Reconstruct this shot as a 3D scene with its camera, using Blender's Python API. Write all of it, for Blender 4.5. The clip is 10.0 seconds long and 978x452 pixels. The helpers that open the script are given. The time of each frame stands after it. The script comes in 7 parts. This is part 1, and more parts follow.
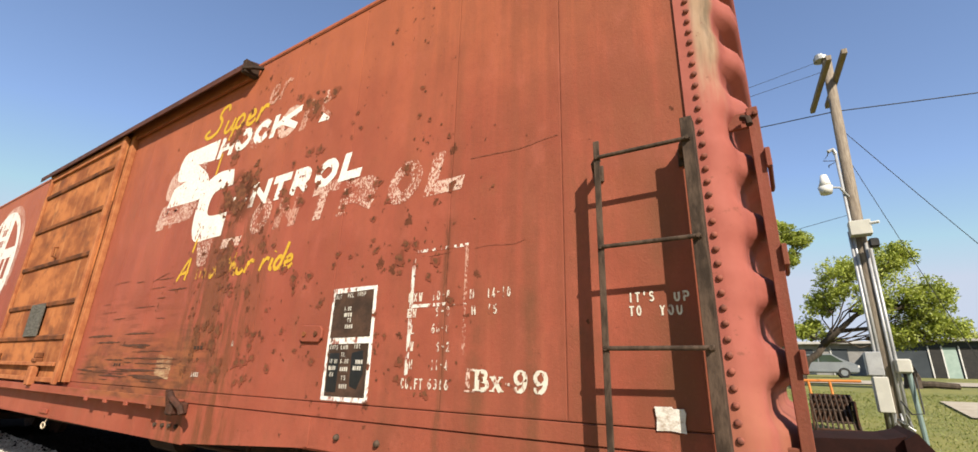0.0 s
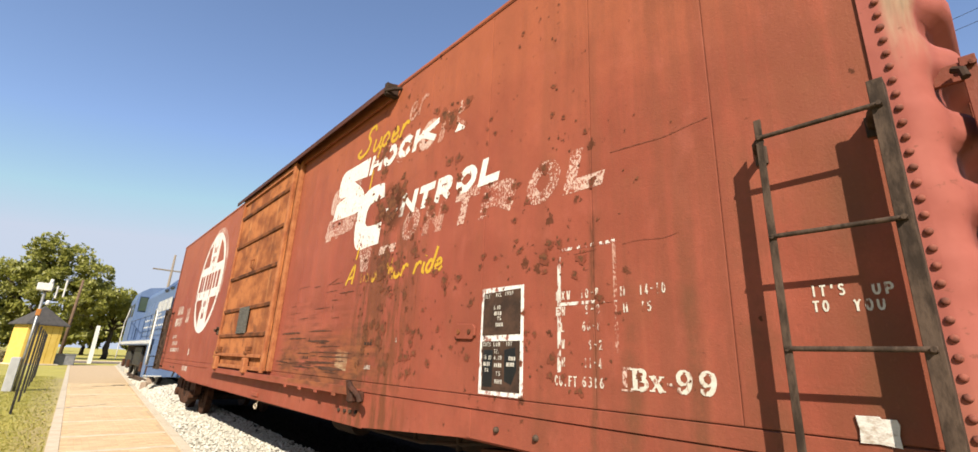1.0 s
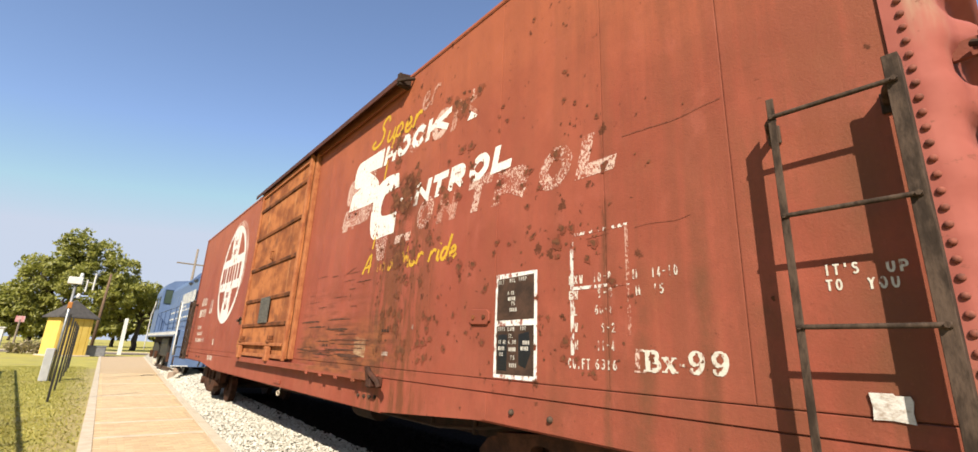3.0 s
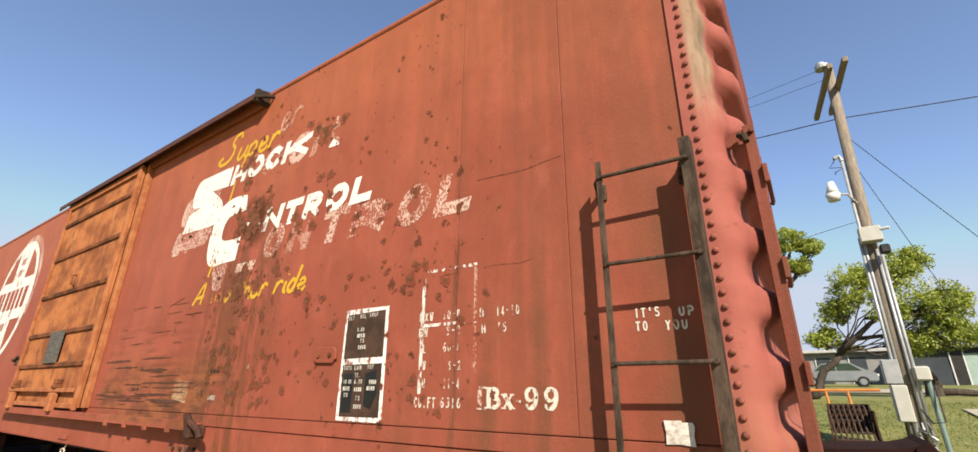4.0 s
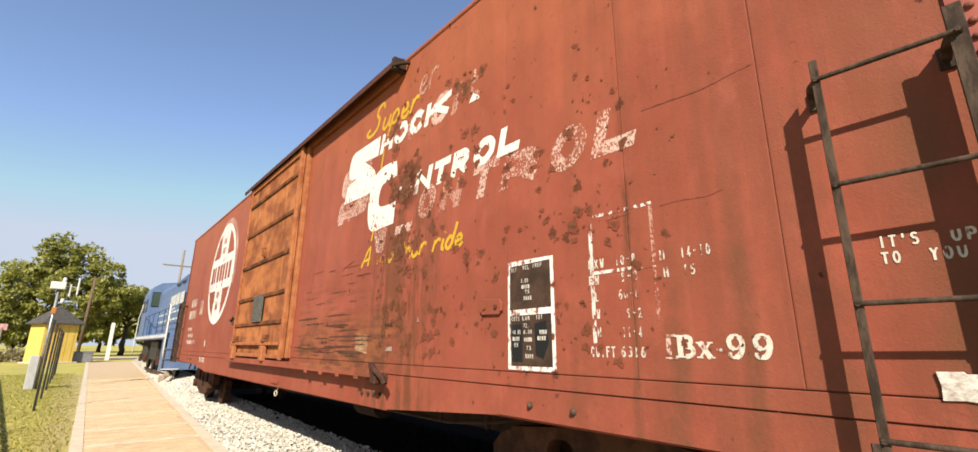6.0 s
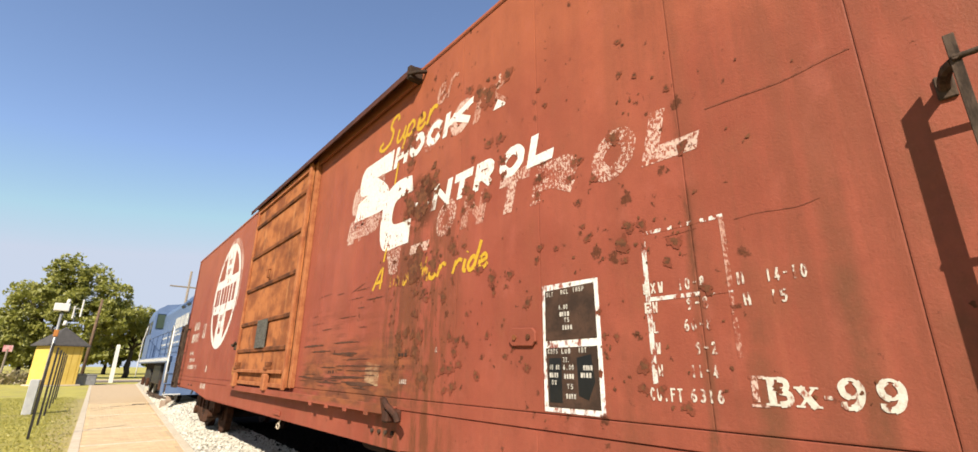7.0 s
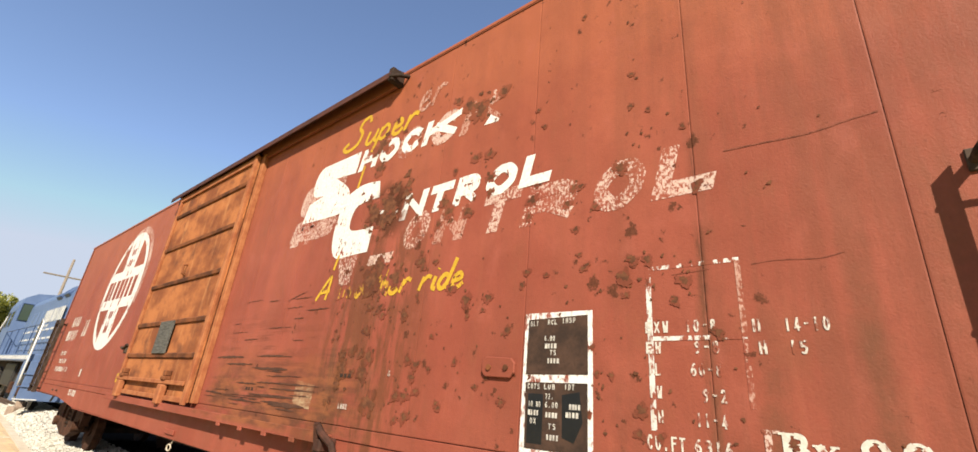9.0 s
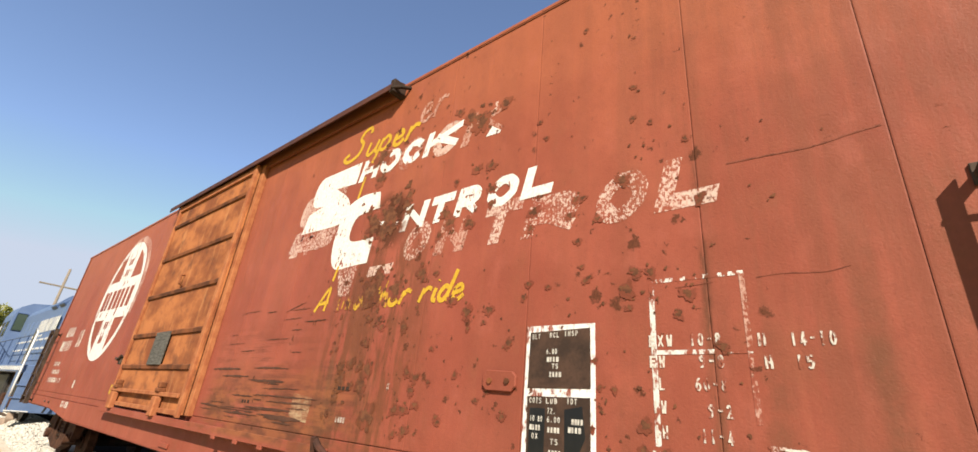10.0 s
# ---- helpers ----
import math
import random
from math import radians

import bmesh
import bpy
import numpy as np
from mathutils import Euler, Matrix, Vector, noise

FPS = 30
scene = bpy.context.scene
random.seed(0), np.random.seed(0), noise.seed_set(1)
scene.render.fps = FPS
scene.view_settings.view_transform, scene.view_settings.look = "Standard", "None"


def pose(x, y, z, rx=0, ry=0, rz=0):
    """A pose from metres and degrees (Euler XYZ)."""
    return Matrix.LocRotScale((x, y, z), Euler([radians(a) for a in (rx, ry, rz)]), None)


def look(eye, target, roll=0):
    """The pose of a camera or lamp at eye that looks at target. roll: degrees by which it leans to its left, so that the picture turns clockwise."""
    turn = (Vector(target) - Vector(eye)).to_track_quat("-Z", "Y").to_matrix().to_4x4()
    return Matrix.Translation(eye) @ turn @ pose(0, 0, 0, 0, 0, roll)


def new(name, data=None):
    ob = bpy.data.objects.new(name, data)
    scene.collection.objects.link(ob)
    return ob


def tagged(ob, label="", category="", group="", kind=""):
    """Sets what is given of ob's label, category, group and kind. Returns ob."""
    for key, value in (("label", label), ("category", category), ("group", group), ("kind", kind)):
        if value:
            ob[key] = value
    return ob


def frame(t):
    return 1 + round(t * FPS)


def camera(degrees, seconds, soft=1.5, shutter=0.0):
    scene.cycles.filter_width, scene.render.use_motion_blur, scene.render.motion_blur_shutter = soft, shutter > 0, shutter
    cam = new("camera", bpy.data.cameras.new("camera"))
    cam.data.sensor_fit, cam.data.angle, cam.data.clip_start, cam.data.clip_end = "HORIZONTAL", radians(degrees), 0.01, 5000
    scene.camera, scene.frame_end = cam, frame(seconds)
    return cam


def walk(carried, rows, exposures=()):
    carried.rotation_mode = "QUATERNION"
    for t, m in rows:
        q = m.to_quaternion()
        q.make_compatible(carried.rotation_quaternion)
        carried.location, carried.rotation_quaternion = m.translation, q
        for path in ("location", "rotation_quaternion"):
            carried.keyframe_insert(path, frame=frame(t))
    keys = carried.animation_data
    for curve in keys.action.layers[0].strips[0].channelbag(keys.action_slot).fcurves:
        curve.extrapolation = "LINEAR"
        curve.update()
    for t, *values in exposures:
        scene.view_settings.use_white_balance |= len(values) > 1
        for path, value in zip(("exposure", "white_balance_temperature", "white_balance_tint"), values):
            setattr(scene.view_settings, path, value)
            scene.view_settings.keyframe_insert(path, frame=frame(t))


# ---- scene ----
cam = camera(93.0, 10.0)
PATH = [
    (0, (0.146, -2.245, 1.511), (-0.888, -0.646, 2.124), 1.6),
    (0.5, (0.103, -2.293, 1.525), (-1.083, -0.798, 2.124), 2.6),
    (1, (0.071, -2.347, 1.529), (-1.37, -1.082, 2.1), 2.5),
    (1.5, (0.054, -2.376, 1.532), (-1.471, -1.202, 2.075), 2.3),
    (2, (0.065, -2.371, 1.53), (-1.477, -1.213, 2.059), 2.6),
    (2.2, (0.072, -2.366, 1.529), (-1.476, -1.214, 2.055), 2.6),
    (3.3, (0.125, -2.337, 1.478), (-1.268, -1.007, 2.018), 1.8),
    (3.5, (0.148, -2.328, 1.481), (-1.11, -0.874, 2.033), 0.9),
    (4, (0.193, -2.314, 1.516), (-0.858, -0.751, 2.189), 0.4),
    (4.5, (0.174, -2.324, 1.457), (-0.943, -0.755, 1.995), 1.1),
    (5, (0.123, -2.329, 1.443), (-1.193, -0.891, 1.888), 0.4),
    (5.5, (0.007, -2.348, 1.467), (-1.427, -1.023, 1.902), 0.4),
    (5.7, (-0.048, -2.352, 1.465), (-1.504, -1.06, 1.922), 0.6),
    (6.8, (-0.453, -2.236, 1.551), (-1.917, -1.009, 2.143), 0.1),
    (7, (-0.55, -2.206, 1.558), (-2.017, -0.981, 2.15), 0.6),
    (7.5, (-0.79, -2.244, 1.53), (-2.255, -1.019, 2.124), 1.0),
    (8, (-0.948, -2.277, 1.532), (-2.254, -0.903, 2.172), 2.0),
    (8.5, (-0.985, -2.297, 1.53), (-2.208, -0.886, 2.248), 4.5),
    (9, (-0.997, -2.302, 1.528), (-2.221, -0.9, 2.259), 5.2),
    (9.5, (-1.008, -2.295, 1.536), (-2.225, -0.898, 2.288), 5.4),
    (10, (-1.022, -2.303, 1.531), (-2.232, -0.914, 2.309), 5.5),
]
walk(cam, [(t, look(eye, target, roll)) for t, eye, target, roll in PATH])

# ---- world, sun ----
world = bpy.data.worlds.new("world")
scene.world = world
world.use_nodes = True
wn = world.node_tree
sky = wn.nodes.new("ShaderNodeTexSky")
sky.sky_type = 'NISHITA'
sky.sun_disc = False
sky.sun_elevation = radians(37.5)
sky.sun_rotation = radians(134.2)
sky.air_density, sky.dust_density, sky.ozone_density = 1.0, 0.1, 3.2
# slightly warm haze in the sky
haze = wn.nodes.new("ShaderNodeMix")
haze.data_type, haze.blend_type = 'RGBA', 'MULTIPLY'
haze.inputs[0].default_value = 1.0
haze.inputs[7].default_value = (1.13, 1.01, 0.99, 1.0)
wn.links.new(sky.outputs[0], haze.inputs[6])
# the pale haze along the horizon stays below full white
veil = wn.nodes.new("ShaderNodeMix")
veil.data_type, veil.blend_type = 'RGBA', 'DARKEN'
veil.inputs[0].default_value = 1.0
veil.inputs[7].default_value = (2.95, 3.30, 4.00, 1.0)
wn.links.new(haze.outputs[2], veil.inputs[6])
wn.links.new(veil.outputs[2], wn.nodes["Background"].inputs[0])
wn.nodes["Background"].inputs[1].default_value = 0.100
sun = new("sun", bpy.data.lights.new("sun", 'SUN'))
sun.data.energy, sun.data.angle, sun.data.color = 5.0, radians(0.5), (1.0, 0.91, 0.77)
sun.matrix_world = look((12, -10, 16), (12 - 1.03, -10 + 1.0, 16 - 1.10))
scene.view_settings.exposure = 1.05


# ---- mesh helpers ----
def thing(name, loc=(0, 0, 0), label="", category="", group="", kind=""):
    ob = new(name)
    ob.location = loc
    return tagged(ob, label, category, group, kind)


def mesh_of(bm, name, smooth=False):
    me = bpy.data.meshes.new(name)
    if isinstance(bm, bpy.types.Mesh):
        return bm
    bmesh.ops.recalc_face_normals(bm, faces=bm.faces)
    bm.to_mesh(me)
    bm.free()
    if smooth:
        me.polygons.foreach_set("use_smooth", [True] * len(me.polygons))
    return me


def part(name, bm, material, parent=None, label="", smooth=False, at=None):
    """One mesh in world coordinates under a thing or a part; at moves a shared mesh."""
    me = mesh_of(bm, name, smooth)
    if material and not me.materials:
        me.materials.append(material)
    ob = new(name, me)
    if parent:
        ob.parent = parent
        if parent.type == 'EMPTY':
            ob.matrix_parent_inverse = Matrix.Translation(-parent.location)
    if at is not None:
        ob.matrix_basis = at if isinstance(at, Matrix) else Matrix.Translation(at)
    if label:
        tagged(ob, label)
    return ob


def solo(name, bm, material, label, category, kind="", group="", smooth=False):
    return tagged(part(name, bm, material, smooth=smooth), label, category, group, kind)


def box(bm, x0, x1, y0, y1, z0, z1, bevel=0.0, m=None):
    vs = [bm.verts.new((x, y, z)) for x in (x0, x1) for y in (y0, y1) for z in (z0, z1)]
    if m is not None:
        for v in vs:
            v.co = m @ v.co
    fs = [bm.faces.new([vs[i] for i in q]) for q in
          ((0, 1, 3, 2), (4, 6, 7, 5), (0, 4, 5, 1), (2, 3, 7, 6), (0, 2, 6, 4), (1, 5, 7, 3))]
    if bevel:
        edges = {e for f in fs for e in f.edges}
        bmesh.ops.bevel(bm, geom=list(edges), offset=bevel, segments=1, affect='EDGES')
    return bm


def B(x0, x1, y0, y1, z0, z1, bevel=0.0, m=None):
    return box(bmesh.new(), x0, x1, y0, y1, z0, z1, bevel, m)


def tube(bm, pts, r, n=10, r2=None):
    """A round bar along points."""
    pts = [Vector(p) for p in pts]
    rings = []
    for i, p in enumerate(pts):
        d = (pts[min(i + 1, len(pts) - 1)] - pts[max(i - 1, 0)]).normalized()
        a = d.orthogonal().normalized() if i == 0 else (a - d * a.dot(d)).normalized()
        b = d.cross(a)
        rad = r if r2 is None else r + (r2 - r) * i / (len(pts) - 1)
        rings.append([bm.verts.new(p + rad * (math.cos(t) * a + math.sin(t) * b)) for t in
                      [2 * math.pi * k / n for k in range(n)]])
    for q, w in zip(rings, rings[1:]):
        for k in range(n):
            bm.faces.new((q[k], q[(k + 1) % n], w[(k + 1) % n], w[k]))
    bm.faces.new(rings[0][::-1])
    bm.faces.new(rings[-1])
    return bm


def T(pts, r, n=10, r2=None):
    return tube(bmesh.new(), pts, r, n, r2)


def plate(bm, pts, y0, y1):
    """A plate with an outline in x and z, between two y."""
    a = [bm.verts.new((x, y0, z)) for x, z in pts]
    b = [bm.verts.new((x, y1, z)) for x, z in pts]
    n = len(pts)
    bm.faces.new(a)
    bm.faces.new(b[::-1])
    for i in range(n):
        bm.faces.new((a[i], b[i], b[(i + 1) % n], a[(i + 1) % n]))
    return bm


def P(pts, y0, y1):
    return plate(bmesh.new(), pts, y0, y1)


def from_arrays(name, verts, faces, smooth=False):
    me = bpy.data.meshes.new(name)
    me.from_pydata(verts.tolist() if hasattr(verts, "tolist") else verts, [], faces.tolist() if hasattr(faces, "tolist") else faces)
    if smooth:
        me.polygons.foreach_set("use_smooth", [True] * len(me.polygons))
    return me


# ---- material helpers ----
class Nodes:
    def __init__(self, tree):
        self.t = tree

    def n(self, kind, **ins):
        node = self.t.nodes.new(kind)
        for key, v in ins.items():
            key = key.replace("_", " ")
            self.put(node.inputs[int(key[1:]) if key[0] == "i" and key[1:].isdigit() else key], v)
        return node

    def put(self, sock, v):
        if isinstance(v, bpy.types.NodeSocket):
            self.t.links.new(v, sock)
        elif isinstance(v, bpy.types.Node):
            self.t.links.new(v.outputs[0], sock)
        else:
            sock.default_value = v

    def pos(self, sx=1, sy=1, sz=1, loc=(0, 0, 0)):
        g = self.t.nodes.new("ShaderNodeNewGeometry")
        return self.n("ShaderNodeMapping", Vector=g.outputs["Position"], Scale=(sx, sy, sz), Location=loc).outputs[0]

    def noise(self, vec, scale, detail=4, rough=0.55):
        return self.n("ShaderNodeTexNoise", Vector=vec, Scale=scale, Detail=detail, Roughness=rough).outputs[0]

    def math(self, op, a, b=0.0, clamp=False):
        m = self.n("ShaderNodeMath", i0=a, i1=b)
        m.operation, m.use_clamp = op, clamp
        return m.outputs[0]

    def step(self, v, lo, hi):
        m = self.n("ShaderNodeMapRange", Value=v)
        m.inputs[1].default_value, m.inputs[2].default_value = lo, hi
        m.interpolation_type = 'SMOOTHSTEP'
        return m.outputs[0]

    def mix(self, f, a, b):
        m = self.t.nodes.new("ShaderNodeMix")
        m.data_type = 'RGBA'
        self.put(m.inputs[0], f)
        self.put(m.inputs[6], a if not isinstance(a, tuple) else (*a, 1))
        self.put(m.inputs[7], b if not isinstance(b, tuple) else (*b, 1))
        return m.outputs[2]

    def bump(self, h, strength=0.3, dist=0.01):
        return self.n("ShaderNodeBump", Height=h, Strength=strength, Distance=dist).outputs[0]

    def xyz(self):
        g = self.t.nodes.new("ShaderNodeNewGeometry")
        return self.n("ShaderNodeSeparateXYZ", Vector=g.outputs["Position"]).outputs


def material(name):
    m = bpy.data.materials.new(name)
    m.use_nodes = True
    return m, Nodes(m.node_tree), m.node_tree.nodes["Principled BSDF"]


def simple(name, a, b, scale=8, rough=0.7, metal=0.0, bump=0.2, stretch=(1, 1, 1), dist=0.006, fine=60, lo=0.35, hi=0.65):
    """Two colours mixed by broad and fine noise, with fine relief."""
    a, b = tuple(v * 0.68 for v in a), tuple(v * 0.68 for v in b)
    m, k, bs = material(name)
    v = k.pos(*stretch)
    big = k.step(k.noise(v, scale, 5, 0.65), lo, hi)
    small = k.noise(v, fine, 3)
    c = k.mix(big, a, b)
    c = k.mix(k.math('MULTIPLY', k.step(small, 0.5, 0.75), 0.35), c, tuple(x * 0.6 for x in a))
    k.put(bs.inputs["Base Color"], c)
    k.put(bs.inputs["Roughness"], k.math('ADD', k.math('MULTIPLY', small, 0.2), rough - 0.1))
    bs.inputs["Metallic"].default_value = metal
    bs.inputs["Specular IOR Level"].default_value = 0.4 if rough < 0.65 else 0.12
    if bump:
        k.put(bs.inputs["Normal"], k.bump(k.math('ADD', small, k.math('MULTIPLY', big, 0.5)), bump, dist))
    return m


# Weathered oxide-red paint: streaks, faded top, rust spots and scrapes, shared by paint and lettering.
def red_group():
    g = bpy.data.node_groups.new("weathered_red", 'ShaderNodeTree')
    for nm, ty in (("Color", 'NodeSocketColor'), ("Rust", 'NodeSocketFloat'), ("Height", 'NodeSocketFloat')):
        g.interface.new_socket(nm, in_out='OUTPUT', socket_type=ty)
    k = Nodes(g)
    out = g.nodes.new("NodeGroupOutput")
    x, y, z = k.xyz()
    p = k.pos()
    streak = k.noise(k.pos(3.2, 1, 0.22), 1.0, 6, 0.6)
    streak2 = k.noise(k.pos(9.0, 1, 0.5, (3, 0, 1)), 1.0, 4, 0.6)
    cloud = k.noise(p, 0.9, 5, 0.6)
    grain = k.noise(p, 90, 3, 0.7)
    c = k.mix(k.step(cloud, 0.3, 0.7), (0.278, 0.066, 0.039), (0.345, 0.091, 0.054))
    # sun-faded towards orange high up on the sheets
    top = k.math('MULTIPLY', k.step(k.math('ADD', z, k.math('MULTIPLY', cloud, 2.2)), 3.6, 5.8), 0.75)
    c = k.mix(top, c, (0.385, 0.115, 0.050))
    pale = k.step(streak2, 0.56, 0.78)
    c = k.mix(k.math('MULTIPLY', pale, 0.28), c, (0.40, 0.125, 0.068))
    # brown run-down streaks, strongest near the ladder end
    zone = k.math('ADD', k.math('MULTIPLY', k.step(x, -2.6, -1.2), 0.42), 0.22)
    blotch = k.noise(k.pos(1, 1, 0.7, (5, 0, 2)), 2.6, 6, 0.7)
    low = k.noise(k.pos(2.9, 1, 0.16, (7, 0, 3)), 1.0, 6, 0.68)
    low = k.step(k.math('ADD', k.math('MULTIPLY', low, 0.76), k.math('MULTIPLY', blotch, 0.24)), 0.44, 0.58)
    c = k.mix(k.math('MULTIPLY', k.math('MULTIPLY', low, zone), 0.72), c, (0.170, 0.062, 0.033))
    c = k.mix(k.math('MULTIPLY', k.step(streak, 0.55, 0.75), 0.30), c, (0.245, 0.062, 0.038))
    wash = k.math('MULTIPLY', k.step(k.noise(k.pos(0.9, 1, 0.5, (4, 0, 9)), 1.0, 5, 0.65), 0.40, 0.66), k.math('ADD', 0.25, k.math('MULTIPLY', k.step(x, -3.0, -0.3), 0.35)))
    c = k.mix(k.math('MULTIPLY', wash, 0.45), c, (0.21, 0.066, 0.034))
    # blotchy darker brown on the lower sheets of the ladder end
    low_brown = k.math('MULTIPLY', k.math('SUBTRACT', 1.0, k.step(z, 1.3, 2.9)), k.step(x, -4.2, -2.4))
    low_brown = k.math('MULTIPLY', low_brown, k.step(blotch, 0.28, 0.62))
    c = k.mix(k.math('MULTIPLY', low_brown, 0.35), c, (0.175, 0.055, 0.033))
    c = k.mix(k.math('MULTIPLY', k.math('MULTIPLY', k.step(x, -1.0, -0.55), k.math('SUBTRACT', 1.0, k.step(z, 2.4, 3.6))), k.math('MULTIPLY', k.step(blotch, 0.42, 0.68), 0.40)), c, (0.215, 0.075, 0.034))
    # rust washed down below the lettering and along a seam
    run = k.math('MULTIPLY', k.math('SUBTRACT', 1.0, k.step(k.math('ABSOLUTE', k.math('ADD', x, 4.25)), 0.25, 1.0)), k.math('SUBTRACT', 1.0, k.step(z, 2.5, 3.5)))
    run = k.math('MULTIPLY', run, k.step(k.noise(k.pos(5.5, 1, 1.1, (3, 0, 1)), 1.0, 6, 0.7), 0.44, 0.55))
    c = k.mix(k.math('MULTIPLY', run, 0.82), c, (0.145, 0.052, 0.024))
    seam = k.math('MULTIPLY', k.math('SUBTRACT', 1.0, k.step(k.math('ABSOLUTE', k.math('ADD', x, 1.615)), 0.005, 0.035)), k.step(k.noise(k.pos(14, 1, 3.0), 1.0, 5, 0.7), 0.45, 0.6))
    c = k.mix(k.math('MULTIPLY', k.math('MULTIPLY', seam, k.math('SUBTRACT', 1.0, k.step(z, 2.6, 3.4))), 0.8), c, (0.12, 0.045, 0.024))
    puff = k.noise(k.pos(1, 1, 0.6, (12, 0, 7)), 3.6, 5, 0.62)
    c = k.mix(k.math('MULTIPLY', k.step(puff, 0.54, 0.74), 0.34), c, (0.235, 0.085, 0.042))
    c = k.mix(k.math('MULTIPLY', k.math('SUBTRACT', 1.0, k.step(puff, 0.28, 0.46)), 0.34), c, (0.40, 0.118, 0.078))
    # soft brown water streaks below the stencils
    wob = k.math('MULTIPLY', k.math('SUBTRACT', k.noise(k.pos(2, 1, 0.8, (1, 0, 6)), 1.4, 4, 0.6), 0.5), 0.16)
    for xc, half, top_, amount in ((-1.36, 0.055, 2.3, 0.55), (-1.03, 0.05, 2.7, 0.50), (-0.70, 0.07, 2.9, 0.38), (-1.62, 0.03, 2.5, 0.45), (-0.30, 0.07, 3.0, 0.40), (-2.02, 0.09, 2.0, 0.25), (-4.62, 0.04, 2.6, 0.6)):
        near = k.math('ABSOLUTE', k.math('ADD', k.math('SUBTRACT', x, xc), wob))
        run_ = k.math('MULTIPLY', k.math('SUBTRACT', 1.0, k.step(near, half * 0.2, half * 1.6)), k.math('SUBTRACT', 1.0, k.step(z, top_ - 0.9, top_)))
        run_ = k.math('MULTIPLY', run_, k.step(blotch, 0.25, 0.62))
        c = k.mix(k.math('MULTIPLY', run_, amount * 1.5), c, (0.150, 0.062, 0.032))
    mott = k.step(k.noise(k.pos(1, 1, 0.8), 9, 5, 0.7), 0.50, 0.74)
    c = k.mix(k.math('MULTIPLY', mott, 0.24), c, (0.19, 0.050, 0.030))
    chips = k.step(k.noise(p, 34, 5, 0.8), 0.60, 0.68)
    c = k.mix(k.math('MULTIPLY', chips, 0.22), c, (0.15, 0.045, 0.026))
    # rust spots
    nn = k.n("ShaderNodeTexNoise", Vector=p, Scale=17.0, Detail=6.0, Roughness=0.75)
    sc = k.n("ShaderNodeVectorMath", i0=nn.outputs[1], i1=(0.15, 0.15, 0.15))
    sc.operation = 'MULTIPLY'
    ad = k.n("ShaderNodeVectorMath", i0=p, i1=sc.outputs[0])
    ad.operation = 'ADD'
    flat = k.n("ShaderNodeMapping", Vector=ad.outputs[0], Scale=(1, 0, 0.85)).outputs[0]
    dens = k.math('MULTIPLY', k.step(x, -6.2, -4.4), k.math('SUBTRACT', 1.0, k.step(x, -2.2, -0.7)))
    dens = k.math('ADD', k.math('MULTIPLY', dens, 0.25), k.math('MULTIPLY', k.step(k.noise(k.pos(1, 1, 0.6, (2, 0, 5)), 1.3, 3), 0.46, 0.66), 0.34))
    core = k.math('ADD', k.math('POWER', k.math('ADD', x, 4.22), 2.0), k.math('MULTIPLY', k.math('POWER', k.math('SUBTRACT', z, 3.10), 2.0), 0.9))
    dens = k.math('ADD', dens, k.math('MULTIPLY', k.math('SUBTRACT', 1.0, k.step(core, 0.01, 0.20)), 0.30))
    dens = k.math('ADD', dens, k.math('MULTIPLY', k.math('MULTIPLY', k.math('SUBTRACT', 1.0, k.step(z, 2.2, 2.7)), k.math('SUBTRACT', 1.0, k.step(x, -1.9, -1.2))), 0.08))
    # fewer spots on the far panels
    dens = k.math('MULTIPLY', dens, k.math('ADD', 0.35, k.math('MULTIPLY', k.step(z, 1.20, 1.33), 0.65)))
    dens = k.math('MULTIPLY', dens, k.math('ADD', 0.25, k.math('MULTIPLY', k.step(x, -7.3, -6.0), 0.75)))
    dens = k.math('MULTIPLY', dens, 0.62)
    spots = []
    for scale, thr, gain in ((8.5, 0.97, 0.75), (21.0, 0.965, 0.75)):
        vo = k.n("ShaderNodeTexVoronoi", Vector=flat, Scale=scale)
        rnd = k.n("ShaderNodeSeparateColor", Color=vo.outputs["Color"]).outputs[0]
        size = k.math('MULTIPLY', k.math('SUBTRACT', k.math('ADD', rnd, dens), thr), gain)
        spots.append(k.step(k.math('SUBTRACT', k.math('MULTIPLY', size, 1.0), vo.outputs["Distance"]), -0.10, 0.03))
    rust = k.math('MAXIMUM', spots[0], spots[1])
    blot = k.math('MULTIPLY', k.step(k.noise(flat, 4.2, 6, 0.66), 0.465, 0.50), k.math('SUBTRACT', 1.0, k.step(core, 0.02, 0.12)))
    rust = k.math('MAXIMUM', rust, k.math('MULTIPLY', blot, 1.0))
    # horizontal scrapes and bare rust where the open door has rubbed
    zonex = k.math('MULTIPLY', k.step(x, -7.15, -6.7), k.math('SUBTRACT', 1.0, k.step(x, -4.6, -3.7)))
    zonez = k.math('SUBTRACT', 1.0, k.step(k.math('ADD', z, k.math('MULTIPLY', k.step(x, -5.6, -4.2), 0.35)), 1.95, 2.45))
    scrape = k.math('MULTIPLY', k.step(k.noise(k.pos(0.62, 1, 11.0, (1, 0, 2)), 1.0, 7, 0.72), 0.49, 0.545), 0.38)
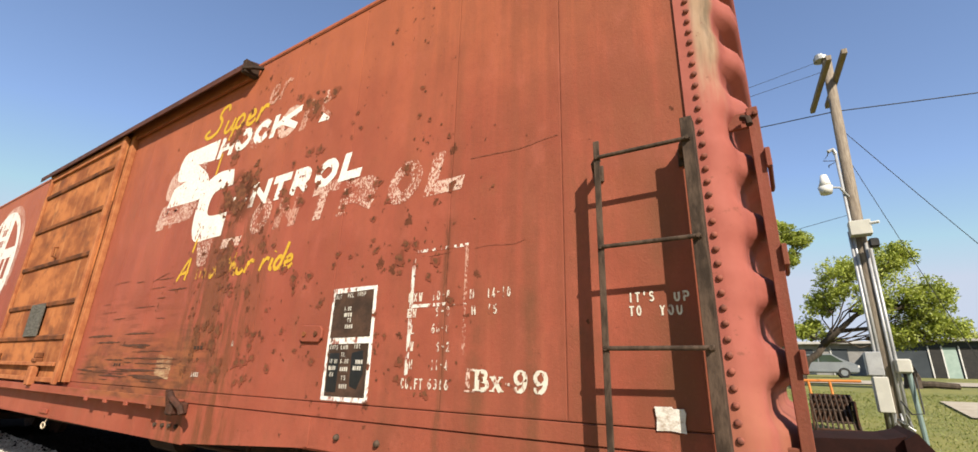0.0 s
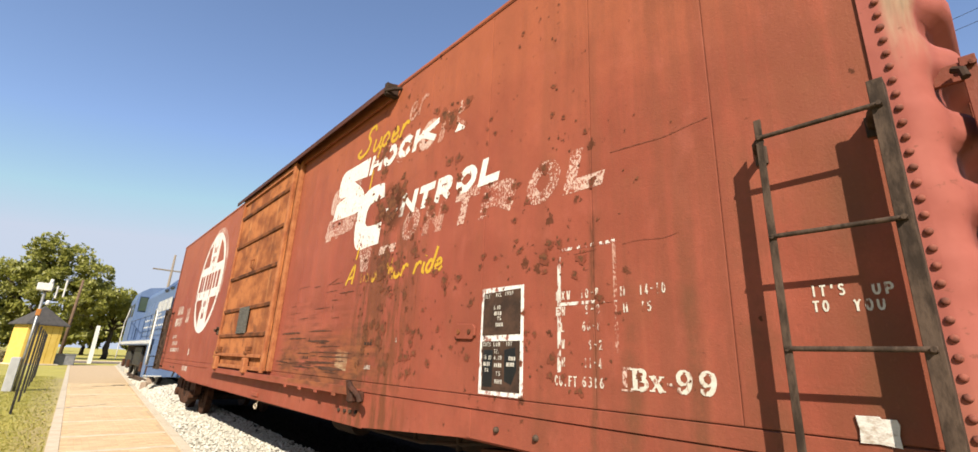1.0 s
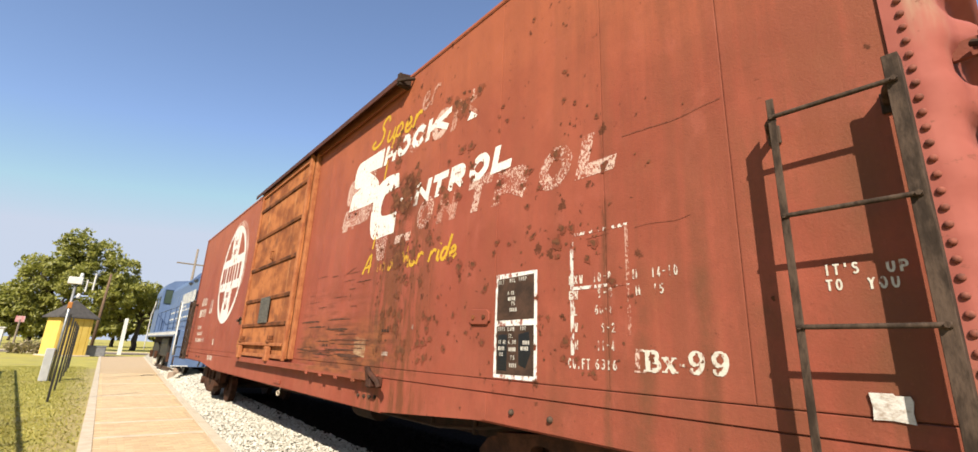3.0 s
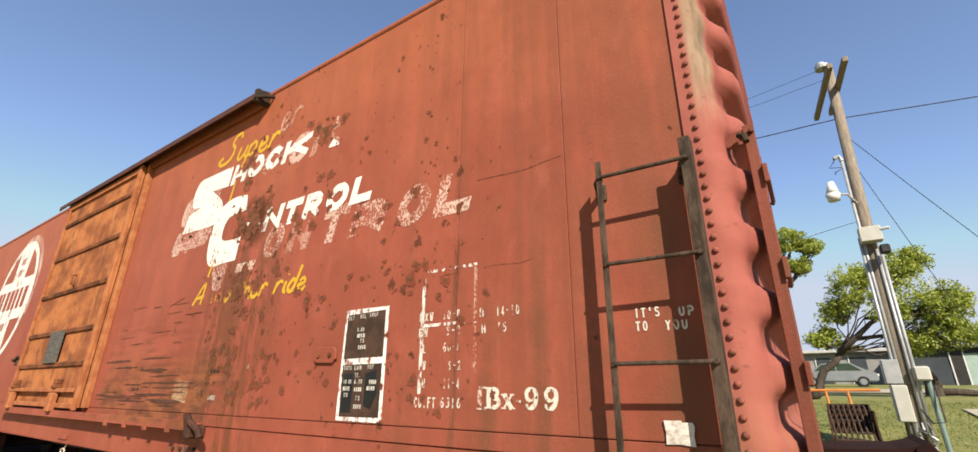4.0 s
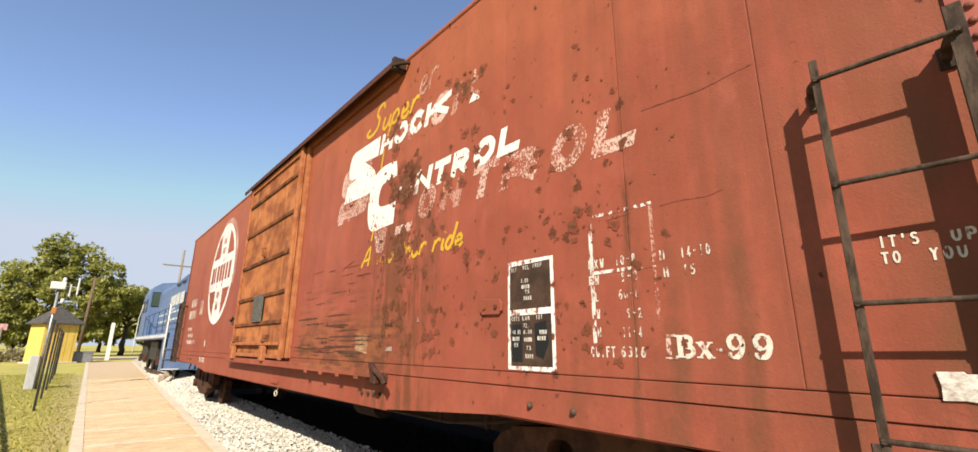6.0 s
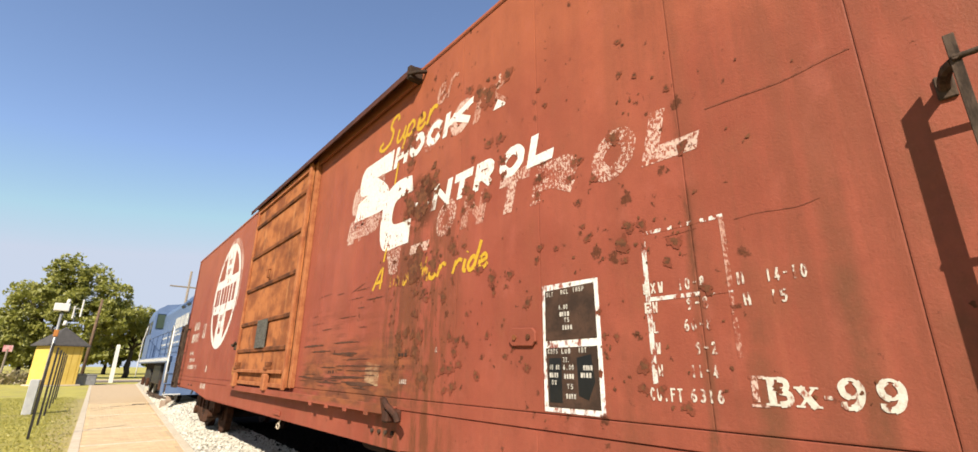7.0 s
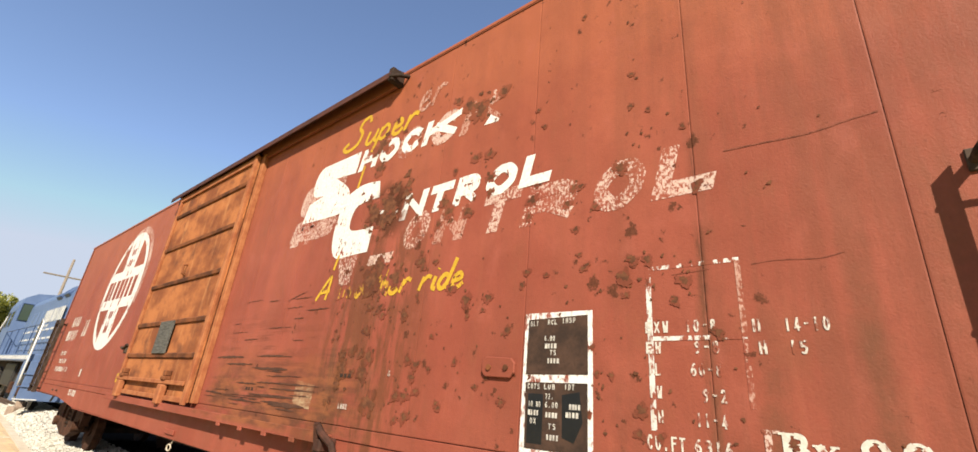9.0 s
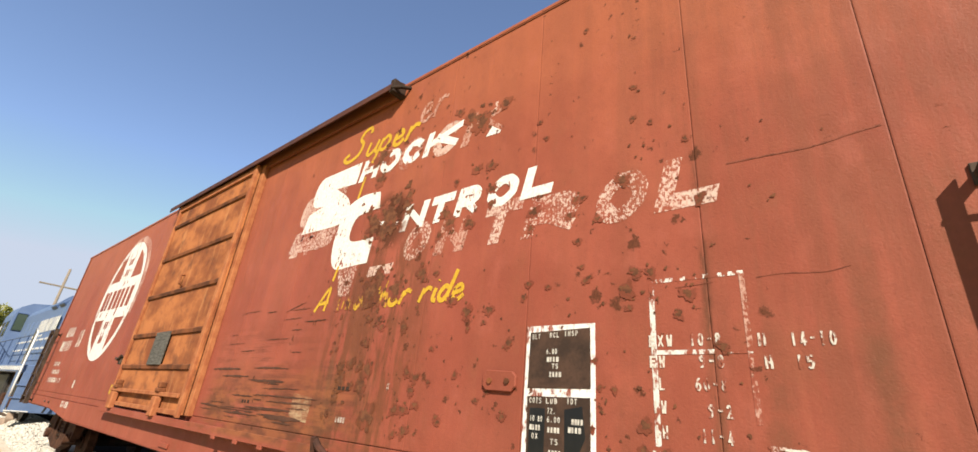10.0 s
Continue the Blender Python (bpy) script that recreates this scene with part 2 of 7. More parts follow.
    rag = k.step(k.noise(k.pos(1.1, 1, 2.2), 1.6, 6, 0.75), 0.40, 0.56)
    sheet = k.step(z, 1.315, 1.33)
    scrape = k.math('MULTIPLY', k.math('MULTIPLY', k.math('MULTIPLY', scrape, rag), sheet), k.math('MULTIPLY', zonex, zonez))
    lowrust = k.math('MULTIPLY', k.math('MULTIPLY', zonex, k.math('SUBTRACT', 1.0, k.step(z, 1.45, 2.05))), k.math('MULTIPLY', k.step(z, 1.18, 1.24), k.step(k.noise(k.pos(0.8, 1, 3.4), 1.3, 6, 0.7), 0.36, 0.52)))
    c = k.mix(k.math('MULTIPLY', lowrust, 0.80), c, k.mix(k.step(k.noise(k.pos(1, 1, 2.5), 3.5, 4), 0.4, 0.6), (0.125, 0.055, 0.028), (0.27, 0.098, 0.040)))
    c = k.mix(k.math('MULTIPLY', scrape, 0.92), c, k.mix(k.step(grain, 0.35, 0.65), (0.055, 0.027, 0.018), (0.105, 0.042, 0.024)))
    c = k.mix(k.math('MULTIPLY', rust, 0.90), c, k.mix(k.step(grain, 0.35, 0.65), (0.066, 0.024, 0.013), (0.120, 0.042, 0.020)))
    c = k.mix(k.math('MULTIPLY', k.step(grain, 0.56, 0.72), 0.16), c, (0.16, 0.05, 0.035))
    pit = k.noise(k.pos(1, 1, 0.75, (9, 0, 4)), 52, 5, 0.75)
    c = k.mix(k.math('MULTIPLY', k.step(pit, 0.585, 0.65), 0.26), c, (0.145, 0.045, 0.029))
    c = k.mix(k.math('MULTIPLY', k.math('SUBTRACT', 1.0, k.step(pit, 0.36, 0.43)), 0.10), c, (0.44, 0.155, 0.100))
    k.put(out.inputs["Color"], c)
    k.put(out.inputs["Rust"], k.math('MAXIMUM', k.math('MAXIMUM', rust, scrape), lowrust))
    h = k.math('ADD', k.math('MULTIPLY', k.noise(k.pos(1, 1, 0.7), 2.2, 2), 6.0), k.math('ADD', k.math('MULTIPLY', rust, 0.5), k.math('MULTIPLY', k.math('ADD', grain, pit), 0.45)))
    k.put(out.inputs["Height"], h)
    return g


RED = red_group()


def painted(name, colour=None, wear=0.5, soft=0.08, scale=22, streaky=(1, 1, 0.45), fade=0.0, tint=None):
    """Old red car paint, or a worn coat of another colour on it."""
    m, k, bs = material(name)
    g = m.node_tree.nodes.new("ShaderNodeGroup")
    g.node_tree = RED
    col = g.outputs["Color"]
    if tint:
        t = k.n("ShaderNodeMix")
        t.data_type, t.blend_type = 'RGBA', 'MULTIPLY'
        t.inputs[0].default_value = 1.0
        k.put(t.inputs[6], col)
        k.put(t.inputs[7], (*tint, 1))
        col = t.outputs[2]
    if colour:
        n1 = k.noise(k.pos(*streaky), scale, 6, 0.7)
        n2 = k.noise(k.pos(), 2.3, 3)
        keep = k.step(k.math('ADD', n1, k.math('MULTIPLY', k.math('SUBTRACT', n2, 0.5), 0.5)), wear - soft, wear + soft)
        keep = k.math('MULTIPLY', keep, k.math('SUBTRACT', 1.0 - fade, g.outputs["Rust"], True))
        shade = k.mix(k.step(k.noise(k.pos(), 40, 3), 0.3, 0.7), tuple(v * 0.82 for v in colour), colour)
        col = k.mix(keep, col, shade)
    dim = k.n("ShaderNodeMix")
    dim.data_type, dim.blend_type = 'RGBA', 'MULTIPLY'
    dim.inputs[0].default_value = 1.0
    k.put(dim.inputs[6], col)
    k.put(dim.inputs[7], (0.755, 0.775, 0.805, 1))
    k.put(bs.inputs["Base Color"], dim.outputs[2])
    k.put(bs.inputs["Roughness"], k.math('ADD', 0.55, k.math('MULTIPLY', g.outputs["Rust"], 0.35)))
    bs.inputs["Specular IOR Level"].default_value = 0.10
    k.put(bs.inputs["Normal"], k.bump(g.outputs["Height"], 0.35, 0.012))
    return m


red_paint = painted("red_paint")


def end_material():
    """Faded pinkish red on the end sheet; the upper corner is worn to a tan undercoat."""
    m, k, bs = material("red_end_paint")
    x, y, z = k.xyz()
    cloud = k.noise(k.pos(), 2.4, 4, 0.6)
    c = k.mix(k.step(cloud, 0.3, 0.7), (0.205, 0.058, 0.044), (0.265, 0.084, 0.065))
    flow = k.noise(k.pos(3.0, 3.0, 0.5, (2, 0, 1)), 1.6, 5, 0.65)
    tan = k.math('MULTIPLY', k.step(k.math('ADD', z, k.math('MULTIPLY', flow, 1.3)), 3.35, 3.85), k.math('MULTIPLY', k.step(x, -0.085, -0.045), k.math('SUBTRACT', 1.0, k.step(y, 0.03, 0.09))))
    c = k.mix(k.math('MULTIPLY', tan, 0.85), c, k.mix(k.step(flow, 0.4, 0.6), (0.19, 0.135, 0.083), (0.25, 0.185, 0.125)))
    grey = k.math('MULTIPLY', tan, k.step(k.noise(k.pos(5, 5, 0.9, (7, 0, 2)), 1.5, 4, 0.6), 0.52, 0.66))
    c = k.mix(k.math('MULTIPLY', grey, 0.7), c, (0.075, 0.058, 0.038))
    chip = k.step(k.noise(k.pos(1, 1, 1.6), 14, 5, 0.75), 0.62, 0.68)
    c = k.mix(k.math('MULTIPLY', chip, 0.6), c, (0.12, 0.045, 0.030))
    base = k.math('MULTIPLY', k.math('SUBTRACT', 1.0, k.step(z, 1.2, 1.75)), k.step(flow, 0.42, 0.6))
    c = k.mix(k.math('MULTIPLY', base, 0.5), c, (0.22, 0.095, 0.052))
    k.put(bs.inputs["Base Color"], c)
    bs.inputs["Roughness"].default_value = 0.7
    bs.inputs["Specular IOR Level"].default_value = 0.10
    k.put(bs.inputs["Normal"], k.bump(k.noise(k.pos(), 6, 4), 0.18, 0.01))
    return m


end_paint = end_material()
red_trim = painted("red_trim", tint=(0.72, 0.78, 0.85))
white_letter = painted("white_letter", (0.80, 0.76, 0.68), wear=0.365, soft=0.03, scale=26)
ghost_letter = painted("ghost_letter", (0.72, 0.52, 0.42), wear=0.50, soft=0.05, scale=52, streaky=(1, 1, 0.7), fade=0.16)
ghost_faint = painted("faint_letter", (0.66, 0.42, 0.32), wear=0.52, soft=0.06, scale=52, streaky=(1, 1, 0.7), fade=0.35)
yellow_letter = painted("yellow_letter", (0.62, 0.36, 0.035), wear=0.36, soft=0.05, scale=24)
yellow_worn = painted("worn_yellow", (0.58, 0.33, 0.035), wear=0.53, soft=0.05, scale=15)
stencil_white = painted("stencil_white", (0.68, 0.60, 0.50), wear=0.475, soft=0.06, scale=45)
stencil_clean = painted("stencil_clean", (0.68, 0.61, 0.50), wear=0.38, soft=0.06, scale=40)
logo_white = painted("emblem_white", (0.78, 0.74, 0.67), wear=0.40, soft=0.04, scale=9, streaky=(1, 1, 0.4))
patch_paint = painted("patch_paint", (0.50, 0.36, 0.20), wear=0.45, soft=0.15, scale=7)
steel_dark = simple("weathered_steel", (0.036, 0.024, 0.017), (0.105, 0.070, 0.050), 11, 0.76, 0, 0.25, (2, 2, 0.6))


def door_material():
    """Orange rust with bleached and dark washes running down the door sheets."""
    m, k, bs = material("rusty_door")
    cloud = k.noise(k.pos(1, 1, 1.7), 1.5, 5, 0.62)
    c = k.mix(k.step(cloud, 0.36, 0.64), (0.17, 0.055, 0.023), (0.35, 0.128, 0.046))
    run = k.noise(k.pos(4.5, 1, 0.7, (3, 0, 5)), 1.3, 5, 0.65)
    c = k.mix(k.math('MULTIPLY', k.step(run, 0.52, 0.70), 0.55), c, (0.42, 0.19, 0.078))
    c = k.mix(k.math('MULTIPLY', k.step(k.noise(k.pos(2.5, 1, 2.2, (8, 0, 1)), 1.2, 6, 0.7), 0.52, 0.66), 0.70), c, (0.105, 0.042, 0.024))
    fine = k.noise(k.pos(), 45, 4, 0.7)
    c = k.mix(k.math('MULTIPLY', k.step(fine, 0.5, 0.72), 0.35), c, (0.14, 0.05, 0.026))
    k.put(bs.inputs["Base Color"], c)
    bs.inputs["Roughness"].default_value = 0.85
    bs.inputs["Specular IOR Level"].default_value = 0.10
    k.put(bs.inputs["Normal"], k.bump(k.math('ADD', fine, k.math('MULTIPLY', cloud, 3.0)), 0.35, 0.006))
    return m


rust_door = door_material()
rust_rib = simple("rusty_rib", (0.27, 0.095, 0.038), (0.095, 0.038, 0.020), 3, 0.85, 0, 0.3)
rust_post = simple("rusty_post", (0.46, 0.18, 0.075), (0.33, 0.105, 0.045), 6, 0.85, 0, 0.3)
board_grey = simple("grey_wood_board", (0.16, 0.15, 0.13), (0.08, 0.075, 0.065), 9, 0.9, 0, 0.5, (1, 1, 6))
black_plate = simple("black_stencil_panel", (0.048, 0.030, 0.022), (0.090, 0.050, 0.034), 7, 0.75, 0, 0.1)
truck_rust = simple("truck_rust", (0.115, 0.052, 0.030), (0.050, 0.026, 0.017), 6, 0.85, 0.1, 0.5)
under_black = simple("underframe_grime", (0.035, 0.026, 0.020), (0.06, 0.035, 0.025), 5, 0.9, 0, 0.4)
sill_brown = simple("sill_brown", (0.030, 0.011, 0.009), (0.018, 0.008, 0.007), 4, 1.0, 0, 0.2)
rail_steel = simple("rail_steel", (0.15, 0.10, 0.07), (0.09, 0.06, 0.045), 9, 0.85, 0, 0.3)
tie_wood = simple("tie_wood", (0.09, 0.065, 0.045), (0.05, 0.037, 0.028), 6, 0.9, 0, 0.5, (1, 4, 1))
ballast_bed = simple("ballast_bed", (0.60, 0.55, 0.45), (0.42, 0.38, 0.30), 22, 0.95, 0, 0.9, dist=0.03)
# the boxcar's shade between the rails, put into a near-black ballast colour
shaded_ballast = simple("ballast_in_shade", (0.034, 0.027, 0.022), (0.018, 0.015, 0.013), 18, 0.9, 0, 0.9, dist=0.03)
shaded_ballast.node_tree.nodes["Principled BSDF"].inputs["Specular IOR Level"].default_value = 0.0

# ---- ground ----
def smooth01(v):
    v = max(0.0, min(1.0, v))
    return v * v * (3 - 2 * v)


def ground_z(x, y):
    """Flat round the track, rising to the lots behind it."""
    z = -0.16
    z -= 0.10 * smooth01((y - 2.6) / 1.2) * smooth01((x + 30) / 10)
    rise = 0.0
    if y > 4.0:
        rise = 0.1 * (min(y, 21.0) - 4.0) + 0.03 * max(0.0, min(y, 60.0) - 21.0)
    z += rise * smooth01((x + 16) / 12)
    return z


def path_left(x):
    return -2.155 + 0.0172 * (-8.75 - x)


def path_right(x):
    return -0.40 + 0.0508 * (-7.2 - x)


def grass_material():
    m, k, bs = material("lawn")
    p = k.pos()
    a = k.step(k.noise(p, 0.7, 5, 0.65), 0.35, 0.65)
    c = k.mix(a, (0.37, 0.315, 0.062), (0.30, 0.265, 0.050))
    c = k.mix(k.math('MULTIPLY', k.step(k.noise(p, 0.35, 4, 0.6), 0.52, 0.70), 0.6), c, (0.27, 0.21, 0.10))
    f = k.noise(p, 30, 4, 0.7)
    c = k.mix(k.math('MULTIPLY', k.step(f, 0.5, 0.7), 0.4), c, (0.20, 0.19, 0.040))
    # bare soil beside the paving
    x, y, z = k.xyz()
    soil = k.math('MULTIPLY', k.step(k.math('ADD', y, k.math('MULTIPLY', k.noise(p, 2.5, 4), 0.9)), -2.35, -1.95), k.math('SUBTRACT', 1.0, k.step(y, -1.5, -1.0)))
    soil = k.math('MULTIPLY', soil, k.step(x, -40.0, -26.0))
    c = k.mix(k.math('MULTIPLY', soil, 0.5), c, (0.32, 0.24, 0.14))
    # longer, greener grass behind the track
    c = k.mix(k.math('MULTIPLY', k.step(y, 3.5, 5.5), k.step(x, -12.0, -6.0)), c, k.mix(a, (0.175, 0.165, 0.040), (0.125, 0.13, 0.028)))
    k.put(bs.inputs["Base Color"], c)
    bs.inputs["Roughness"].default_value = 0.95
    k.put(bs.inputs["Normal"], k.bump(f, 0.8, 0.04))
    return m


lawn = grass_material()


def build_ground():
    xs = [-900, -400, -200, -120, -80, -60, -50, -42, -36, -30, -26, -22, -18, -15, -12, -9, -6, -4, -2, 0, 2, 4, 6, 9, 12, 16, 20, 28, 40, 60, 100, 200, 500, 900]
    ys = [-900, -400, -200, -100, -60, -40, -25, -15, -10, -7, -5, -3.5, -2, -1, 0, 1, 2, 2.8, 3.4, 4, 5, 6.5, 8, 10, 12, 14, 17, 19, 21, 24, 28, 34, 42, 50, 60, 100, 200, 500, 900]
    vs = [(x, y, ground_z(x, y)) for x in xs for y in ys]
    n = len(ys)
    fs = [(i * n + j, (i + 1) * n + j, (i + 1) * n + j + 1, i * n + j + 1) for i in range(len(xs) - 1) for j in range(n - 1)]
    me = from_arrays("ground", vs, fs, True)
    solo("ground", me, lawn, "sunlit short lawn with dry and bare patches", "lawn", "structure")


build_ground()


def strip(name, left, right, x0, x1, z, thick, mat_, label, category, step=1.0, kind="structure"):
    """A slab with curved sides that follows the path."""
    bm = bmesh.new()
    n = max(2, int(abs(x1 - x0) / step) + 1)
    rows = []
    for i in range(n):
        x = x0 + (x1 - x0) * i / (n - 1)
        rows.append([bm.verts.new((x, yy, zz)) for yy, zz in ((left(x), z - thick), (left(x), z), (right(x), z), (right(x), z - thick))])
    for a, b in zip(rows, rows[1:]):
        for j in range(3):
            bm.faces.new((a[j], a[j + 1], b[j + 1], b[j]))
    bm.faces.new(rows[0])
    bm.faces.new(rows[-1][::-1])
    return solo(name, bm, mat_, label, category, kind)


concrete = simple("concrete", (0.74, 0.63, 0.48), (0.62, 0.52, 0.39), 5, 0.9, 0, 0.25)
paver_mat, k_, b_ = material("clay_paver")
rnd_ = paver_mat.node_tree.nodes.new("ShaderNodeObjectInfo").outputs["Random"]
isl_ = paver_mat.node_tree.nodes.new("ShaderNodeNewGeometry").outputs["Random Per Island"]
mixr_ = k_.math('FRACT', k_.math('ADD', rnd_, isl_))
pc_ = k_.mix(mixr_, (0.47, 0.35, 0.205), (0.385, 0.27, 0.155))
pc_ = k_.mix(k_.math('MULTIPLY', k_.step(k_.noise(k_.pos(), 1.2, 4), 0.4, 0.7), 0.35), pc_, (0.47, 0.37, 0.23))
k_.put(b_.inputs["Base Color"], pc_)
b_.inputs["Roughness"].default_value = 0.9
k_.put(b_.inputs["Normal"], k_.bump(k_.noise(k_.pos(), 70, 3), 0.25, 0.005))
joint_sand = simple("joint_sand", (0.66, 0.49, 0.31), (0.57, 0.42, 0.26), 12, 0.95, 0, 0.3)

PATH_Z = -0.13
pavement = strip("pavement", lambda x: path_left(x) + 0.14, lambda x: path_right(x) - 0.10, -60, 8, PATH_Z - 0.010, 0.12, joint_sand,
                 "tan clay brick footpath beside the track", "footpath")
strip("kerb_left", lambda x: path_left(x) - 0.02, lambda x: path_left(x) + 0.15, -60, 8, PATH_Z + 0.004, 0.14, concrete,
      "pale concrete edging along the brick path", "kerb")
strip("kerb_right", lambda x: path_right(x) - 0.10, lambda x: path_right(x) + 0.06, -60, 8, PATH_Z + 0.012, 0.14, concrete,
      "pale concrete edging along the ballast", "kerb")

# ---- track ----
YC = 1.47


def track_up(x):
    return 0.20 * smooth01((-17.5 - x) / 6.0)


bed = bmesh.new()
prof = [(-0.9, -0.30), (-0.25, -0.165), (0.25, -0.145), (0.80, -0.135)]
prof2 = [(0.80, 0.010), (2.0, 0.006), (2.4, 0.006), (2.9, -0.06), (4.6, -0.20), (5.2, -0.34)]
rws = []
for i in range(60):
    x = -62 + i * 1.5
    lo = path_right(x)
    up = track_up(x)
    edge = 1.0 if x > -17 else max(1.3, lo + 0.7)
    row_ = ((lo - 0.5, -0.30), (lo + 0.08, -0.165), (lo + 0.42, -0.045 + up * 0.8), (max(edge, lo + 0.6), 0.014 + up))
    rws.append([bed.verts.new((x, y, z)) for y, z in row_])
for a, b in zip(rws, rws[1:]):
    for j in range(len(prof) - 1):
        bed.faces.new((a[j], a[j + 1], b[j + 1], b[j]))
# dark sheet that paints the shade under and behind the car
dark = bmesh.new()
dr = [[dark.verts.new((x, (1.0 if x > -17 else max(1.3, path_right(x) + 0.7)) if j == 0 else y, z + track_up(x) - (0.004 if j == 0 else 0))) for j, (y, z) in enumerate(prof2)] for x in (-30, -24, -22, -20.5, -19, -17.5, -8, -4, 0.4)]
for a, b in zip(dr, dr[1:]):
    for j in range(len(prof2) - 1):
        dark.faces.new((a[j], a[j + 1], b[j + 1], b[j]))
solo("ballast_track", dark, shaded_ballast, "ballast between and behind the rails, darkened for the car's shade", "ballast", "structure")
solo("ballast_ground", bed, ballast_bed, "white crushed stone ballast under the rails", "ballast", "structure")
for side in (-1, 1):
    bm = bmesh.new()
    yr = YC + side * 0.755
    xs_ = [26, -17.5, -18.5, -19.5, -20.5, -21.5, -22.5, -23.5, -35.4]
    for w, z0, z1 in ((0.035, -0.045, 0.0), (0.009, -0.135, -0.045), (0.068, -0.155, -0.135)):
        rg = [[bm.verts.new((x, yr + dy + 0.30 * smooth01((-17.5 - x) / 5.0), z + track_up(x))) for dy, z in ((-w, z0), (-w, z1), (w, z1), (w, z0))] for x in xs_]
        for a, b in zip(rg, rg[1:]):
            for j in range(4):
                bm.faces.new((a[j], a[(j + 1) % 4], b[(j + 1) % 4], b[j]))
        bm.faces.new(rg[0])
        bm.faces.new(rg[-1][::-1])
    solo("rail", bm, rail_steel, "brown steel rail on wooden ties", "rail", "structure")
tie = B(-0.11, 0.11, YC - 1.28, YC + 1.28, -0.30, -0.150, 0.008)
tie_mesh = mesh_of(tie, "tie")
tie_mesh.materials.append(tie_wood)
for i in range(39):
    ob = new("railway_tie", tie_mesh)
    ob.location = (3.0 - i * 0.53, random.uniform(-0.03, 0.03), random.uniform(-0.004, 0.006) + track_up(3.0 - i * 0.53))
    tagged(ob, "dark creosoted wooden tie half sunk in ballast", "railway tie", "ties under the rails")

# ---- boxcar ----
XN, XF = 0.0, -17.16
car = thing("boxcar", (-8.6, YC, 0), "oxide-red steel boxcar, faded white lettering, rust spots, orange-rusted sliding door", "boxcar")
SEAMS = [-0.125, -0.822, -1.610, -2.655, -3.590, -4.600, -5.620, -6.560, -7.230]
FAR = [-10.24, -11.20, -12.20, -13.20, -14.20, -15.20, -16.20, -17.04]
PZ0, PZ1 = 1.312, 4.66


def side_panel(x0, x1):
    """One side sheet with a shallow rolled edge, gently uneven."""
    bm = bmesh.new()
    g = 0.0017
    a, b = min(x0, x1) + g, max(x0, x1) - g
    nx, nz = 6, 12
    grid = []
    for i in range(nx + 1):
        col = []
        for j in range(nz + 1):
            u, v = i / nx, j / nz
            x, z = a + (b - a) * u, PZ0 + (PZ1 - PZ0) * v
            e = min(u, 1 - u, v, 1 - v)
            y = 0.0 if e > 0 else 0.0012
            col.append(bm.verts.new((x, y, z)))
        grid.append(col)
    # slim rim cells give the rolled edge
    for i in (1, nx - 1):
        for j in range(nz + 1):
            grid[i][j].co.x = a + 0.006 if i == 1 else b - 0.006
    for j in (1, nz - 1):
        for i in range(nx + 1):
            grid[i][j].co.z = PZ0 + 0.006 if j == 1 else PZ1 - 0.006
    for i in range(nx):
        for j in range(nz):
            bm.faces.new((grid[i][j], grid[i + 1][j], grid[i + 1][j + 1], grid[i][j + 1]))
    rim = [grid[i][0] for i in range(nx)] + [grid[nx][j] for j in range(nz)] + [grid[i][nz] for i in range(nx, 0, -1)] + [grid[0][j] for j in range(nz, 0, -1)]
    back = [bm.verts.new((v.co.x, 0.013, v.co.z)) for v in rim]
    for i in range(len(rim)):
        j = (i + 1) % len(rim)
        bm.faces.new((rim[i], rim[j], back[j], back[i]))
    return bm


for a, b in list(zip(SEAMS, SEAMS[1:])) + list(zip(FAR, FAR[1:])):
    part("side_panel", side_panel(a, b), red_paint, car)
body = B(XF + 0.02, -0.03, 0.014, 2.926, 1.00, 4.655)
part("body", body, red_paint, car)

# sill: lapped strips and a fish-bellied lower plate
SX0, SX1 = XF + 0.10, -0.13
part("sill_strip", B(SX0, SX1, -0.004, 0.013, 1.214, 1.305, 0.003), red_paint, car)
LOW = [(SX1, 1.207), (SX1, 1.012), (-2.68, 1.018), (-4.33, 0.895), (-12.95, 0.905), (-14.55, 1.02), (SX0, 1.03), (SX0, 1.207)]
part("side_sill", P(LOW, -0.009, 0.02), red_paint, car)
part("sill_flange", B(-12.9, -4.33, -0.008, 0.09, 0.885, 0.897), red_paint, car)
part("sill_seam_plate", B(-2.74, -2.70, -0.014, -0.008, 1.02, 1.205, 0.002), red_paint, car)

# roof with a low pitch and an eave angle
roof = bmesh.new()
rp = [(-0.012, 4.655), (-0.012, 4.685), (YC, 4.86), (2.952, 4.685), (2.952, 4.655)]
ra = [roof.verts.new((0.02, y, z)) for y, z in rp]
rb = [roof.verts.new((XF - 0.02, y, z)) for y, z in rp]
roof.faces.new(ra)
roof.faces.new(rb[::-1])
for i in range(5):
    roof.faces.new((ra[i], rb[i], rb[(i + 1) % 5], ra[(i + 1) % 5]))
part("roof", roof, red_paint, car)
part("eave_angle", B(XF, -0.02, -0.008, 0.0, 4.640, 4.668, 0.002), red_trim, car)


